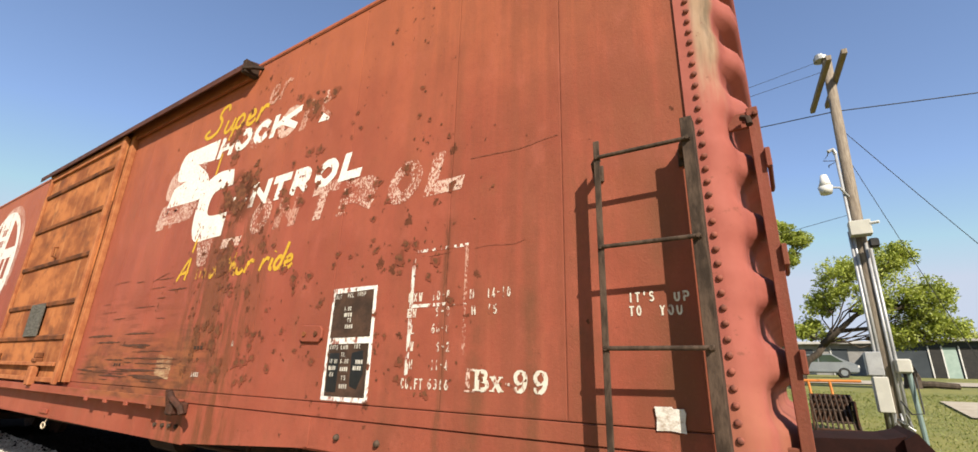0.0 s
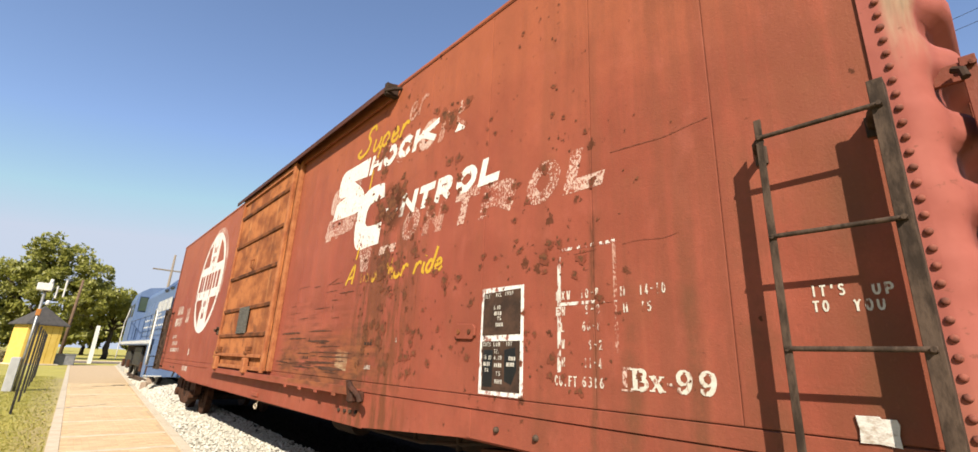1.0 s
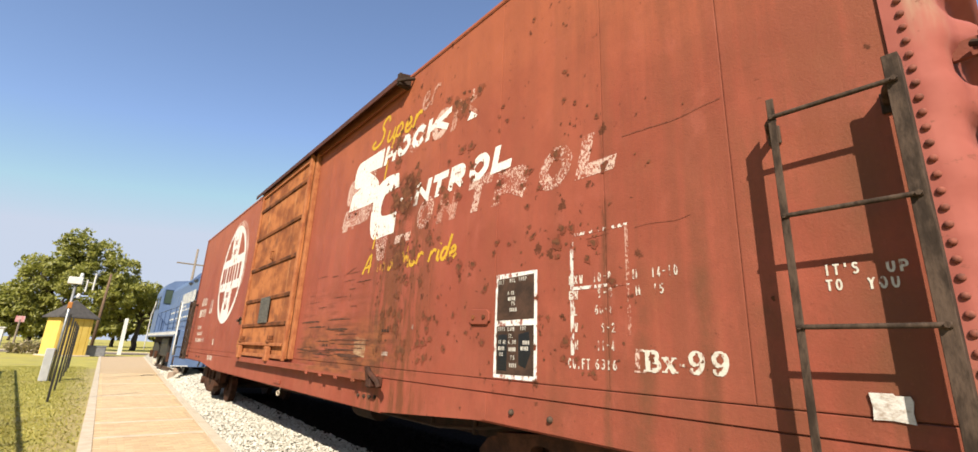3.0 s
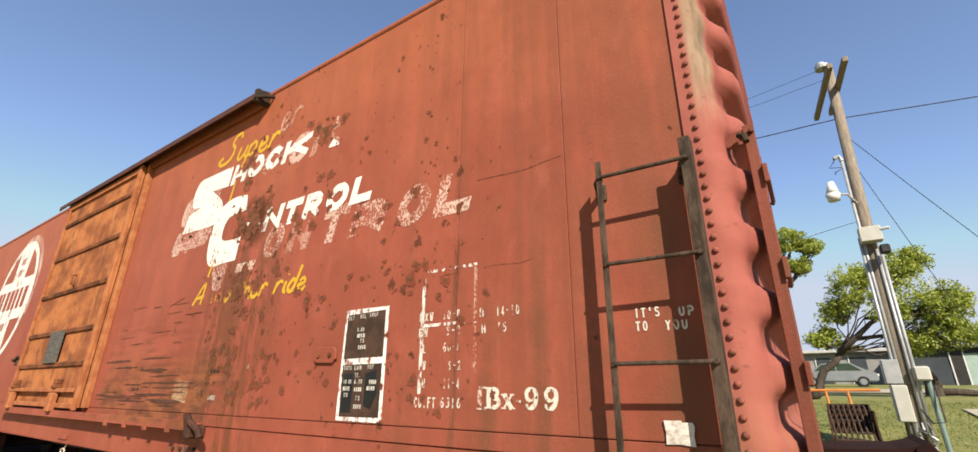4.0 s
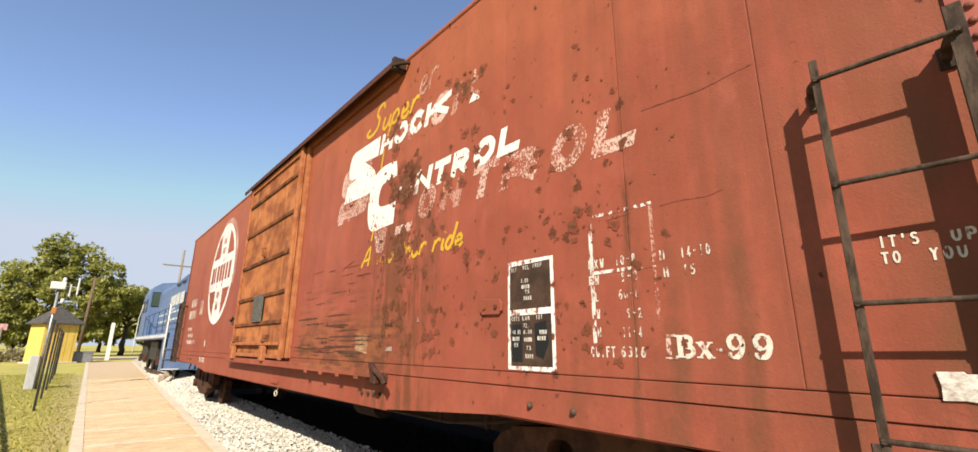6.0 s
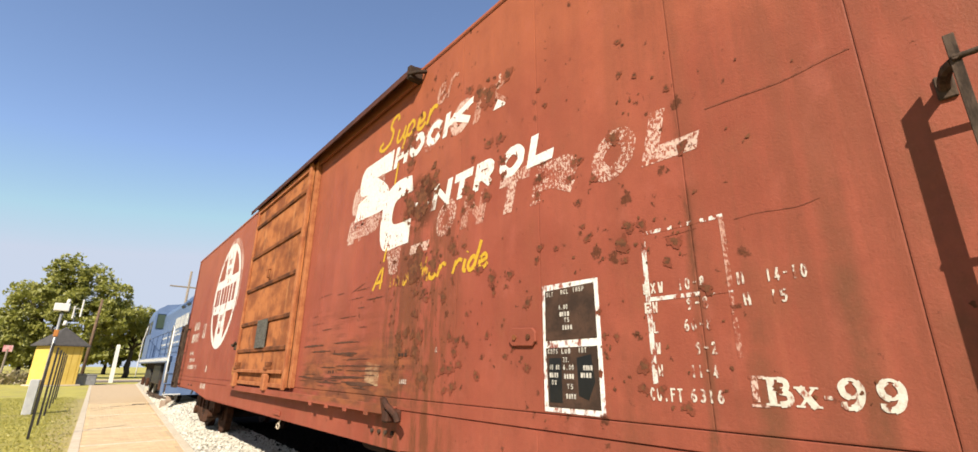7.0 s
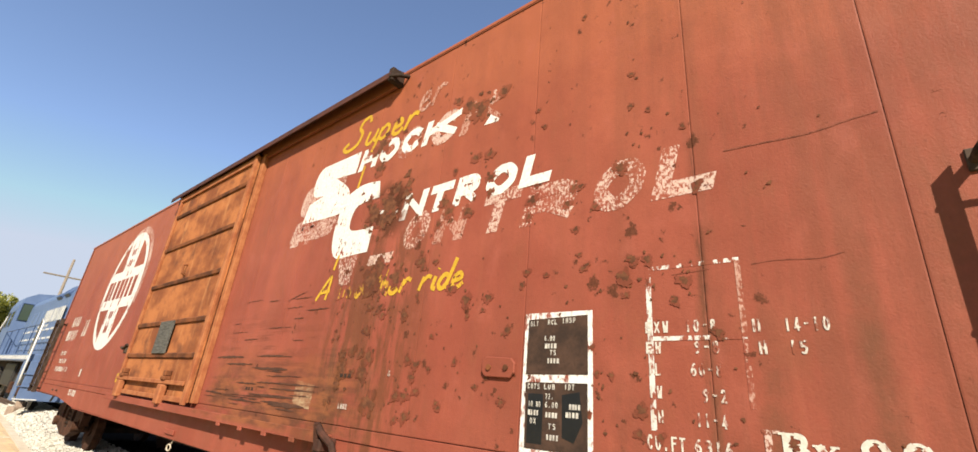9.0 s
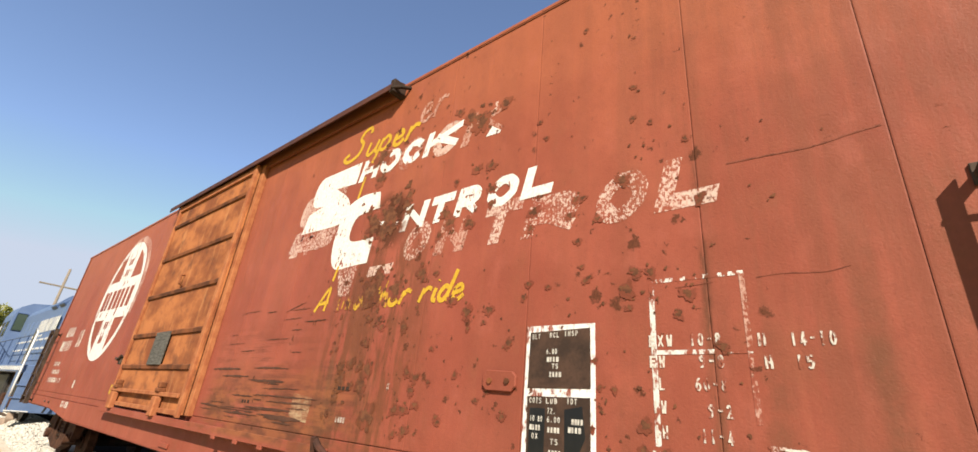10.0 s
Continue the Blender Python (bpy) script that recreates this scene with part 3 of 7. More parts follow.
def corrugated_end(xe, sign):
    """End sheet with horizontal corrugations that fade out round the corner; its flange laps the side."""
    path = []
    r = 0.12
    for t in (0.0, 0.35, 0.7, 1.0):
        path.append((-0.145 + t * 0.075, -0.014, 0.0))
    for i in range(1, 9):
        a = math.pi / 2 * i / 8
        path.append((-0.085 + r * math.sin(a), -0.014 + r - r * math.cos(a), 0.02 + 0.24 * (i / 8) ** 1.5))
    for y in (0.16, 0.24, 0.34, 0.5, 0.9, 1.47):
        path.append((0.035 + 0.05 * smooth01((y - 0.11) / 0.2), y, min(1.0, 0.30 + (y - 0.12) * 5.0)))
    path += [(x, 2 * YC - y, a) for x, y, a in path[-2::-1]]
    bm = bmesh.new()
    nz = 132
    z0, z1 = 1.17, 4.66
    rows_ = []
    for j in range(nz + 1):
        z = z0 + (z1 - z0) * j / nz
        ph = math.sin(2 * math.pi * (z - 1.20) / 0.315)
        w = smooth01(0.5 + 0.62 * ph)
        row = []
        for i, (x, y, a) in enumerate(path):
            p0, p1 = path[max(0, i - 1)], path[min(len(path) - 1, i + 1)]
            tx, ty = p1[0] - p0[0], p1[1] - p0[1]
            ln = math.hypot(tx, ty)
            nx_, ny_ = -ty / ln, tx / ln
            d = a * 0.092 * (w - 0.45)
            # the normal points out of the car
            row.append(bm.verts.new((xe + sign * (x - nx_ * d), y - ny_ * d, z)))
        rows_.append(row)
    for p, q in zip(rows_, rows_[1:]):
        for i in range(len(p) - 1):
            bm.faces.new((p[i], p[i + 1], q[i + 1], q[i]))
    return bm


part("end_sheet", corrugated_end(XN, 1), end_paint, car, smooth=True)
part("end_sheet", corrugated_end(XF, -1), red_paint, car, smooth=True)


def rivet_mesh(r, h, n=8):
    bm = bmesh.new()
    rings = []
    for rr, yy in ((1.0, 0.0), (0.92, -0.55), (0.5, -0.95)):
        rings.append([bm.verts.new((r * rr * math.cos(2 * math.pi * i / n), h * yy, r * rr * math.sin(2 * math.pi * i / n))) for i in range(n)])
    for p, q in zip(rings, rings[1:]):
        for i in range(n):
            bm.faces.new((p[i], p[(i + 1) % n], q[(i + 1) % n], q[i]))
    bm.faces.new(rings[-1])
    return mesh_of(bm, "rivet", True)


end_rivet = rivet_mesh(0.0155, 0.014)
end_rivet.materials.append(simple("rivet_paint", (0.30, 0.095, 0.066), (0.15, 0.058, 0.042), 30, 0.7))
for i in range(52):
    part("rivet", end_rivet, None, car, at=(-0.084, -0.0145, 1.225 + i * 0.0655))
small_rivet = rivet_mesh(0.007, 0.006, 6)
small_rivet.materials.append(red_paint)
for xx in (-7.19, -10.28):
    for i in range(52):
        part("rivet", small_rivet, None, car, at=(xx + (0.05 if xx > -8 else -0.02), -0.001, 1.40 + i * 0.062))
big_bolt = rivet_mesh(0.022, 0.028)
big_bolt.materials.append(steel_dark)
for xx, zz in ((-2.42, 1.105), (-2.06, 1.100), (-14.7, 1.12), (-15.1, 1.12)):
    part("bolt", big_bolt, None, car, at=(xx, -0.009, zz))


# ladders: flat stiles stood off on brackets, round rungs
def side_ladder(x0, x1, zt, zb, rungs, name="ladder"):
    lad = part(name, B(x0 - 0.016, x0 + 0.014, -0.170, -0.160, zb, zt, 0.002), steel_dark, car, "dark weathered steel ladder with round rungs")
    part("stile_flange", B(x0 - 0.016, x0 - 0.008, -0.160, -0.104, zb, zt, 0.002), steel_dark, lad)
    part("stile", B(x1 - 0.028, x1 + 0.024, -0.159, -0.147, zb - 0.0, zt + 0.02, 0.002), steel_dark, lad)
    part("stile_flange", B(x1 + 0.014, x1 + 0.024, -0.147, -0.077, zb, zt + 0.02, 0.002), steel_dark, lad)
    for z in rungs:
        part("rung", T([(x0 - 0.01, -0.172, z), (x0 + 0.02, -0.172, z), (x1 - 0.02, -0.165, z), (x1 + 0.01, -0.161, z)], 0.0105, 10), steel_dark, lad, smooth=True)
        for xx in (x0, x1):
            part("rung_bolt", T([(xx, -0.182, z), (xx, -0.142, z)], 0.011, 6), steel_dark, lad)
    for xx, s in ((x0, -1), (x1, 1)):
        for z in (zt - 0.10, zb + 0.10):
            bm = bmesh.new()
            tube(bm, [(xx - 0.005, -0.150, z), (xx - 0.030, -0.115, z), (xx - 0.045, -0.06, z - 0.01), (xx - 0.050, -0.004, z - 0.015)], 0.020, 8)
            box(bm, xx - 0.075, xx - 0.02, -0.014, -0.0, z - 0.06, z + 0.035, 0.004)
            part("bracket", bm, steel_dark, lad)
    return lad


side_ladder(-0.560, -0.128, 2.668, 1.0, (2.573, 2.105, 1.639, 1.168))
side_ladder(-16.95, -16.51, 2.69, 1.0, (2.595, 2.118, 1.642, 1.162))
el = part("end_ladder", B(0.112, 0.162, 0.142, 0.154, 1.02, 2.82, 0.003), red_trim, car, "red painted end ladder")
part("stile", B(0.112, 0.162, 0.56, 0.572, 1.02, 2.82, 0.003), red_trim, el)
part("stile_flange", B(0.150, 0.162, 0.154, 0.255, 1.02, 2.82, 0.002), red_trim, el)
for z in (2.53, 2.055, 1.597, 1.14):
    part("rung", T([(0.172, 0.12, z), (0.176, 0.16, z), (0.176, 0.56, z), (0.172, 0.6, z)], 0.011, 8), red_trim, el, smooth=True)
    part("rung_foot", B(0.160, 0.185, 0.118, 0.150, z - 0.05, z + 0.05, 0.005), red_trim, el)
for z in (2.76, 1.22):
    part("bracket", B(0.02, 0.15, 0.150, 0.17, z - 0.045, z + 0.045, 0.006), red_trim, el)
    for dx in (0.125, 0.15):
        part("bolt", T([(dx, 0.125, z + 0.02), (dx, 0.145, z + 0.02)], 0.013, 8), red_trim, el)
hook = bmesh.new()
tube(hook, [(0.09, 0.12, 2.76), (0.115, 0.10, 2.74), (0.12, 0.09, 2.70)], 0.016, 8)
part("hook", hook, under_black, car)
foot = part("corner_foot", B(0.085, 0.168, 0.128, 0.142, 0.96, 1.17, 0.004), red_trim, car)
for z in (1.03, 1.11):
    part("bolt", T([(0.135, 0.105, z), (0.135, 0.130, z)], 0.017, 8), red_trim, foot)
part("corner_bracket", B(-0.10, 0.01, 0.005, 0.09, 0.90, 1.165, 0.01), red_trim, car)
part("brake_rod", T([(0.03, 0.22, 1.30), (0.05, 0.20, 1.10), (0.04, 0.30, 0.85)], 0.02, 8), under_black, car)
part("sill_step", T([(-0.566, -0.12, 1.02), (-0.566, -0.12, 0.62), (-0.13, -0.12, 0.62), (-0.13, -0.12, 1.02)], 0.014, 8), steel_dark, car)

# ---- door ----
door = part("door", B(-10.16, -7.27, -0.088, -0.062, 1.30, 4.53, 0.004), rust_door, car, "orange-rusted ribbed sliding door, closed")
DX0, DX1 = -10.16, -7.27
for z in (4.145, 3.53, 2.895, 2.28, 1.83):
    bm = bmesh.new()
    prof = [(-0.088, -0.042), (-0.112, -0.028), (-0.118, 0.018), (-0.108, 0.032), (-0.088, 0.032)]
    a = [bm.verts.new((DX0 + 0.07, y, z + dz)) for y, dz in prof]
    b = [bm.verts.new((DX1 - 0.09, y, z + dz)) for y, dz in prof]
    bm.faces.new(a)
    bm.faces.new(b[::-1])
    for i in range(5):
        bm.faces.new((a[i], b[i], b[(i + 1) % 5], a[(i + 1) % 5]))
    part("rib", bm, rust_rib, door)
for a, b in ((DX0, DX0 + 0.07), (DX1 - 0.09, DX1)):
    part("edge_post", B(a, b, -0.125, -0.088, 1.27, 4.55, 0.005), rust_post, door)
part("top_rail", B(DX0 + 0.07, DX1 - 0.09, -0.118, -0.088, 4.44, 4.53, 0.004), rust_post, door)
part("bottom_rail", B(DX0 + 0.07, DX1 - 0.09, -0.120, -0.088, 1.29, 1.345, 0.004), rust_post, door)
part("lock_bar", B(DX0 + 0.05, DX1 - 0.1, -0.150, -0.120, 1.475, 1.525, 0.006), rust_post, door)
for xx in (-9.85, -8.05):
    part("bar_keeper", B(xx - 0.07, xx + 0.07, -0.172, -0.088, 1.52, 1.57, 0.01), rust_rib, door)
    part("bar_keeper", B(xx - 0.04, xx + 0.05, -0.165, -0.088, 1.57, 1.64, 0.01), rust_rib, door)
    part("roller_arm", B(xx - 0.07, xx + 0.08, -0.178, -0.10, 1.24, 1.47, 0.012), rust_post, door)
part("placard_board", B(-8.93, -8.42, -0.137, -0.112, 1.85, 2.29, 0.004), board_grey, door, "grey weathered plywood placard board")
part("door_handle", T([(-8.78, -0.09, 3.14), (-8.78, -0.14, 3.12), (-8.74, -0.14, 2.99), (-8.74, -0.09, 2.97)], 0.016, 8), rust_rib, door)
part("jamb_post", B(-7.265, -7.165, -0.060, 0.0, 1.30, 4.56, 0.005), rust_post, car, "rust-orange door post")
part("jamb_post", B(-10.27, -10.17, -0.060, 0.0, 1.30, 4.56, 0.005), rust_post, car, "rust-orange door post")
latch = bmesh.new()
box(latch, -10.40, -10.26, -0.12, -0.0, 1.86, 1.98, 0.012)
tube(latch, [(-10.5, -0.13, 1.95), (-10.36, -0.14, 1.93), (-10.25, -0.13, 1.99)], 0.022, 8)
part("door_latch", latch, steel_dark, car)

# upper door track: a hooded rail from the door's closed place to its open place
hood = bmesh.new()
hp = [(0.0, 4.70), (-0.10, 4.675), (-0.165, 4.600), (-0.165, 4.530), (-0.150, 4.530), (-0.150, 4.592), (-0.09, 4.655), (0.0, 4.672)]
a = [hood.verts.new((-4.36, y, z)) for y, z in hp]
b = [hood.verts.new((-10.58, y, z)) for y, z in hp]
hood.faces.new(a)
hood.faces.new(b[::-1])
for i in range(len(hp)):
    hood.faces.new((a[i], b[i], b[(i + 1) % len(hp)], a[(i + 1) % len(hp)]))
hood_ob = part("door_track_hood", hood, simple("track_brown", (0.075, 0.035, 0.026), (0.13, 0.05, 0.035), 5, 0.7), car, "dark brown hooded upper door track")
part("track_web", B(-10.55, -4.40, -0.05, -0.016, 4.50, 4.66, 0.003), red_trim, car)
stop = bmesh.new()
box(stop, -4.40, -4.33, -0.16, 0.0, 4.50, 4.66, 0.008)
tube(stop, [(-4.36, -0.17, 4.54), (-4.28, -0.10, 4.56), (-4.26, 0.0, 4.60)], 0.02, 8)
part("track_stop", stop, under_black, hood_ob)

# lower door track: a ledge on brackets, with a lever at its end
ledge = part("door_track", B(-10.45, -4.42, -0.125, -0.009, 1.222, 1.240, 0.003), red_paint, car)
part("track_lip", B(-10.45, -4.42, -0.132, -0.122, 1.180, 1.262, 0.003), red_paint, ledge)
for x in (-4.78, -5.25, -5.72, -6.2):
    part("track_bracket", B(x - 0.04, x + 0.04, -0.134, -0.118, 1.150, 1.190, 0.004), red_paint, ledge)
for i, x in enumerate((-4.46, -4.58, -4.70, -4.84)):
    part("bolt", T([(x, -0.03, 1.02 - 0.004 * i), (x, -0.008, 1.02 - 0.004 * i)], 0.018, 8), steel_dark, ledge)
lever = bmesh.new()
box(lever, -4.43, -4.33, -0.155, -0.005, 1.12, 1.22, 0.015)
tube(lever, [(-4.40, -0.15, 1.30), (-4.33, -0.16, 1.26), (-4.20, -0.14, 1.19), (-4.18, -0.13, 1.14)], 0.026, 8)
tube(lever, [(-4.42, -0.12, 1.14), (-4.40, -0.17, 1.32)], 0.022, 8)
part("track_lever", lever, simple("lever_rust", (0.055, 0.028, 0.020), (0.10, 0.040, 0.026), 9), ledge)
part("sill_tag", B(-7.85, -7.55, -0.03, -0.008, 0.93, 0.985, 0.006), red_paint, car)
shackle = bmesh.new()
tube(shackle, [(-7.7 + 0.06 * math.cos(t), 0.02, 0.79 + 0.035 * math.sin(t)) for t in [2 * math.pi * i / 10 for i in range(11)]], 0.008, 6)
tube(shackle, [(-7.66, 0.02, 0.82), (-7.60, 0.02, 0.90)], 0.006, 6)
part("wire_loop", shackle, concrete, car)

# small fitting and patches on the side sheets
br = bmesh.new()
plate(br, [(-2.945 + 0.03, 1.83), (-2.725, 1.822), (-2.695, 1.795), (-2.695, 1.735), (-2.725, 1.705), (-2.915, 1.71), (-2.945, 1.74), (-2.945, 1.80)], -0.022, 0.0)
bmesh.ops.bevel(br, geom=br.edges[:], offset=0.005, segments=1, affect='EDGES')
pad = part("route_card_plate", br, red_paint, car)
for xx in (-2.885, -2.755):
    part("bolt", T([(xx, -0.032, 1.765), (xx, -0.018, 1.765)], 0.018, 8), rust_rib, pad)
patch = P([(-0.408, 1.400), (-0.401, 1.352), (-0.405, 1.303), (-0.345, 1.306), (-0.283, 1.299), (-0.286, 1.340), (-0.279, 1.378), (-0.286, 1.396), (-0.330, 1.394), (-0.336, 1.402)], -0.0125, -0.004)
part("paper_label", patch, simple("torn_paper", (0.74, 0.70, 0.64), (0.36, 0.27, 0.20), 22, 0.9, 0, 0.5, (1, 1, 1.4), 0.004, 90, 0.42, 0.74), car, "torn white paper label")
part("paint_patch", P([(-5.11, 1.625), (-5.13, 1.415), (-4.83, 1.395), (-4.815, 1.59)], -0.003, -0.001), patch_paint, car)

# ---- underframe and trucks ----
part("centre_sill", B(XF + 0.1, 0.12, 1.17, 1.77, 0.62, 1.02), under_black, car)
for x in [-1.0 - 1.6 * i for i in range(10)]:
    part("cross_bearer", P([(x - 0.05, 1.02), (x + 0.05, 1.02), (x + 0.05, 0.86), (x - 0.05, 0.86)], 0.62, 2.32), under_black, car)
pipe = bmesh.new()
tube(pipe, [(-12.5, 0.5, 0.78), (-9.0, 0.5, 0.74), (-6.0, 0.45, 0.78), (-3.9, 0.4, 0.80), (-3.3, 0.42, 0.86), (-2.8, 0.5, 0.95)], 0.018, 8)
tube(pipe, [(-3.35, 0.42, 1.0), (-3.35, 0.42, 0.80)], 0.025, 8)
tube(pipe, [(-4.0, 0.4, 1.0), (-4.0, 0.4, 0.80)], 0.02, 8)
part("brake_pipe", pipe, under_black, car)
part("brake_cylinder", T([(-6.6, 0.9, 0.72), (-6.0, 0.9, 0.72)], 0.17, 14), under_black, car)


def casting(bm, xc, u0, u1, za, zb_, zc, zd, hx, hz, rx, rz, y0, y1):
    """A stretch of cast side frame with an oval window through it."""
    n = 24
    rings = []
    for y in (y0, y1):
        out, inn = [], []
        for i in range(n):
            t = 2 * math.pi * i / n
            c, s = math.cos(t), math.sin(t)
            m = max(abs(c), abs(s))
            u = (u0 + u1) / 2 + c / m * (u1 - u0) / 2
            f = (u - u0) / (u1 - u0)
            lo, hi = za + (zb_ - za) * f, zc + (zd - zc) * f
            out.append(bm.verts.new((xc + u, y, (lo + hi) / 2 + s / m * (hi - lo) / 2)))
            q = 1 / (abs(c) ** 3 + abs(s) ** 3) ** (1 / 3)
            inn.append(bm.verts.new((xc + hx + rx * c * q, y, hz + rz * s * q)))
        rings.append((out, inn))
    (o0, i0), (o1, i1) = rings
    for i in range(n):
        j = (i + 1) % n
        bm.faces.new((o0[i], o0[j], i0[j], i0[i]))
        bm.faces.new((o1[i], i1[i], i1[j], o1[j]))
        bm.faces.new((i0[i], i0[j], i1[j], i1[i]))
        bm.faces.new((o0[i], o1[i], o1[j], o0[j]))


def truck(xc):
    tr = thing("railway_truck", (xc, YC, 0), "rust-brown cast steel truck with two wheelsets on the rails", "railway truck", "trucks under the boxcar")
    for y0, y1 in ((0.42, 0.56), (2 * YC - 0.56, 2 * YC - 0.42)):
        bm = bmesh.new()
        for u0, u1, za, zb_, zc, zd, hx, hz, rx, rz in ((-0.98, -0.27, 0.42, 0.22, 0.86, 0.93, -0.47, 0.68, 0.13, 0.15), (-0.27, 0.27, 0.22, 0.22, 0.93, 0.93, 0.0, 0.58, 0.21, 0.20), (0.27, 0.98, 0.22, 0.42, 0.93, 0.86, 0.47, 0.68, 0.13, 0.15)):
            casting(bm, xc, u0, u1, za, zb_, zc, zd, hx, hz, rx, rz, y0, y1)
        for s in (-1, 1):
            plate(bm, [(xc + s * x, z) for x, z in ((0.975, 0.62), (0.975, 0.84), (1.10, 0.80), (1.20, 0.70), (1.18, 0.50), (1.10, 0.50), (1.08, 0.60))], y0, y1)
        fr = part("side_frame", bm, truck_rust, tr)
        for i in range(3):
            cx = xc - 0.16 + 0.16 * i
            pts = [(cx + 0.055 * math.cos(t), (y0 + y1) / 2 + 0.055 * math.sin(t), 0.34 + 0.36 * t / (2 * math.pi * 5)) for t in [2 * math.pi * j / 10 for j in range(51)]]
            part("spring", T(pts, 0.014, 6), under_black, fr)
        for s in (-1, 1):
            part("bearing_cap", T([(xc + s * 0.86, y0 - 0.07, 0.46), (xc + s * 0.86, y1, 0.46)], 0.10, 14), truck_rust, fr)
    for s in (-1, 1):
        x = xc + s * 0.86
        for yw, dy in ((0.70, 1), (2 * YC - 0.70, -1)):
            bm = bmesh.new()
            tube(bm, [(x, yw, 0.43), (x, yw + dy * 0.10, 0.43)], 0.42, 32)
            tube(bm, [(x, yw + dy * 0.10, 0.43), (x, yw + dy * 0.135, 0.43)], 0.445, 32)
            tube(bm, [(x, yw - dy * 0.03, 0.43), (x, yw, 0.43)], 0.14, 16)
            part("wheel", bm, truck_rust, tr)
        part("axle", T([(x, 0.5, 0.43), (x, 2 * YC - 0.5, 0.43)], 0.075, 12), under_black, tr)
    part("bolster", B(xc - 0.22, xc + 0.22, 0.45, 2 * YC - 0.45, 0.48, 0.86, 0.02), truck_rust, tr)
    return tr


truck(-2.08)
truck(-15.08)

# sliding draft sill with its stencil, past the end of the car
ds = thing("draft_sill", (0.5, YC, 1.0), "dark brown steel draft sill with a white warning stencil", "draft sill")
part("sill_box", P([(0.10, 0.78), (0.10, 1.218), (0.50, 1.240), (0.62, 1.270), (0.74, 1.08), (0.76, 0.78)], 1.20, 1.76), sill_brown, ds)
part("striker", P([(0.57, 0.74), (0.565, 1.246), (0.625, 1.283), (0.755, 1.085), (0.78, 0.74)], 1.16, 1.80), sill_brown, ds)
cp = bmesh.new()
box(cp, 0.76, 1.12, YC - 0.09, YC + 0.09, 0.80, 1.00, 0.03)
box(cp, 1.08, 1.36, YC - 0.20, YC + 0.16, 0.74, 1.06, 0.05)
part("coupler", cp, truck_rust, ds)

# ---- lettering on the car ----
def bars(x0, x1, z0, z1, n, mat_, y=-0.003, parent=None):
    """Illegible writing: a row of short bars."""
    w = (x1 - x0) / n
    for i in range(n):
        f = 0.55 + 0.3 * random.random()
        bm = bmesh.new()
        bm.faces.new([bm.verts.new(p) for p in ((x0 + w * i, y, z0), (x0 + w * (i + f), y, z0), (x0 + w * (i + f), y, z1), (x0 + w * i, y, z1))])
        part("lettering_bar", bm, mat_, parent or car)


def curve_pts(pts, n=6):
    """A smooth line through points."""
    out = []
    p = [pts[0]] + list(pts) + [pts[-1]]
    for i in range(1, len(p) - 2):
        for j in range(n):
            t = j / n
            out.append(tuple(0.5 * (2 * p[i][c] + (p[i + 1][c] - p[i - 1][c]) * t + (2 * p[i - 1][c] - 5 * p[i][c] + 4 * p[i + 1][c] - p[i + 2][c]) * t * t
                                    + (3 * p[i][c] - p[i - 1][c] - 3 * p[i + 1][c] + p[i + 2][c]) * t ** 3) for c in (0, 1)))
    out.append(tuple(pts[-1]))
    return out


def ribbon(bm, pts, w, y):
    prev = None
    for i, (x, z) in enumerate(pts):
        a, b = pts[max(0, i - 1)], pts[min(len(pts) - 1, i + 1)]
        dx, dz = b[0] - a[0], b[1] - a[1]
        ln = math.hypot(dx, dz) or 1
        nx_, nz_ = -dz / ln * w / 2, dx / ln * w / 2
        yy = y - 0.000012 * i
        cur = (bm.verts.new((x - nx_, yy, z - nz_)), bm.verts.new((x + nx_, yy, z + nz_)))
        if prev:
            bm.faces.new((prev[0], cur[0], cur[1], prev[1]))
        prev = cur


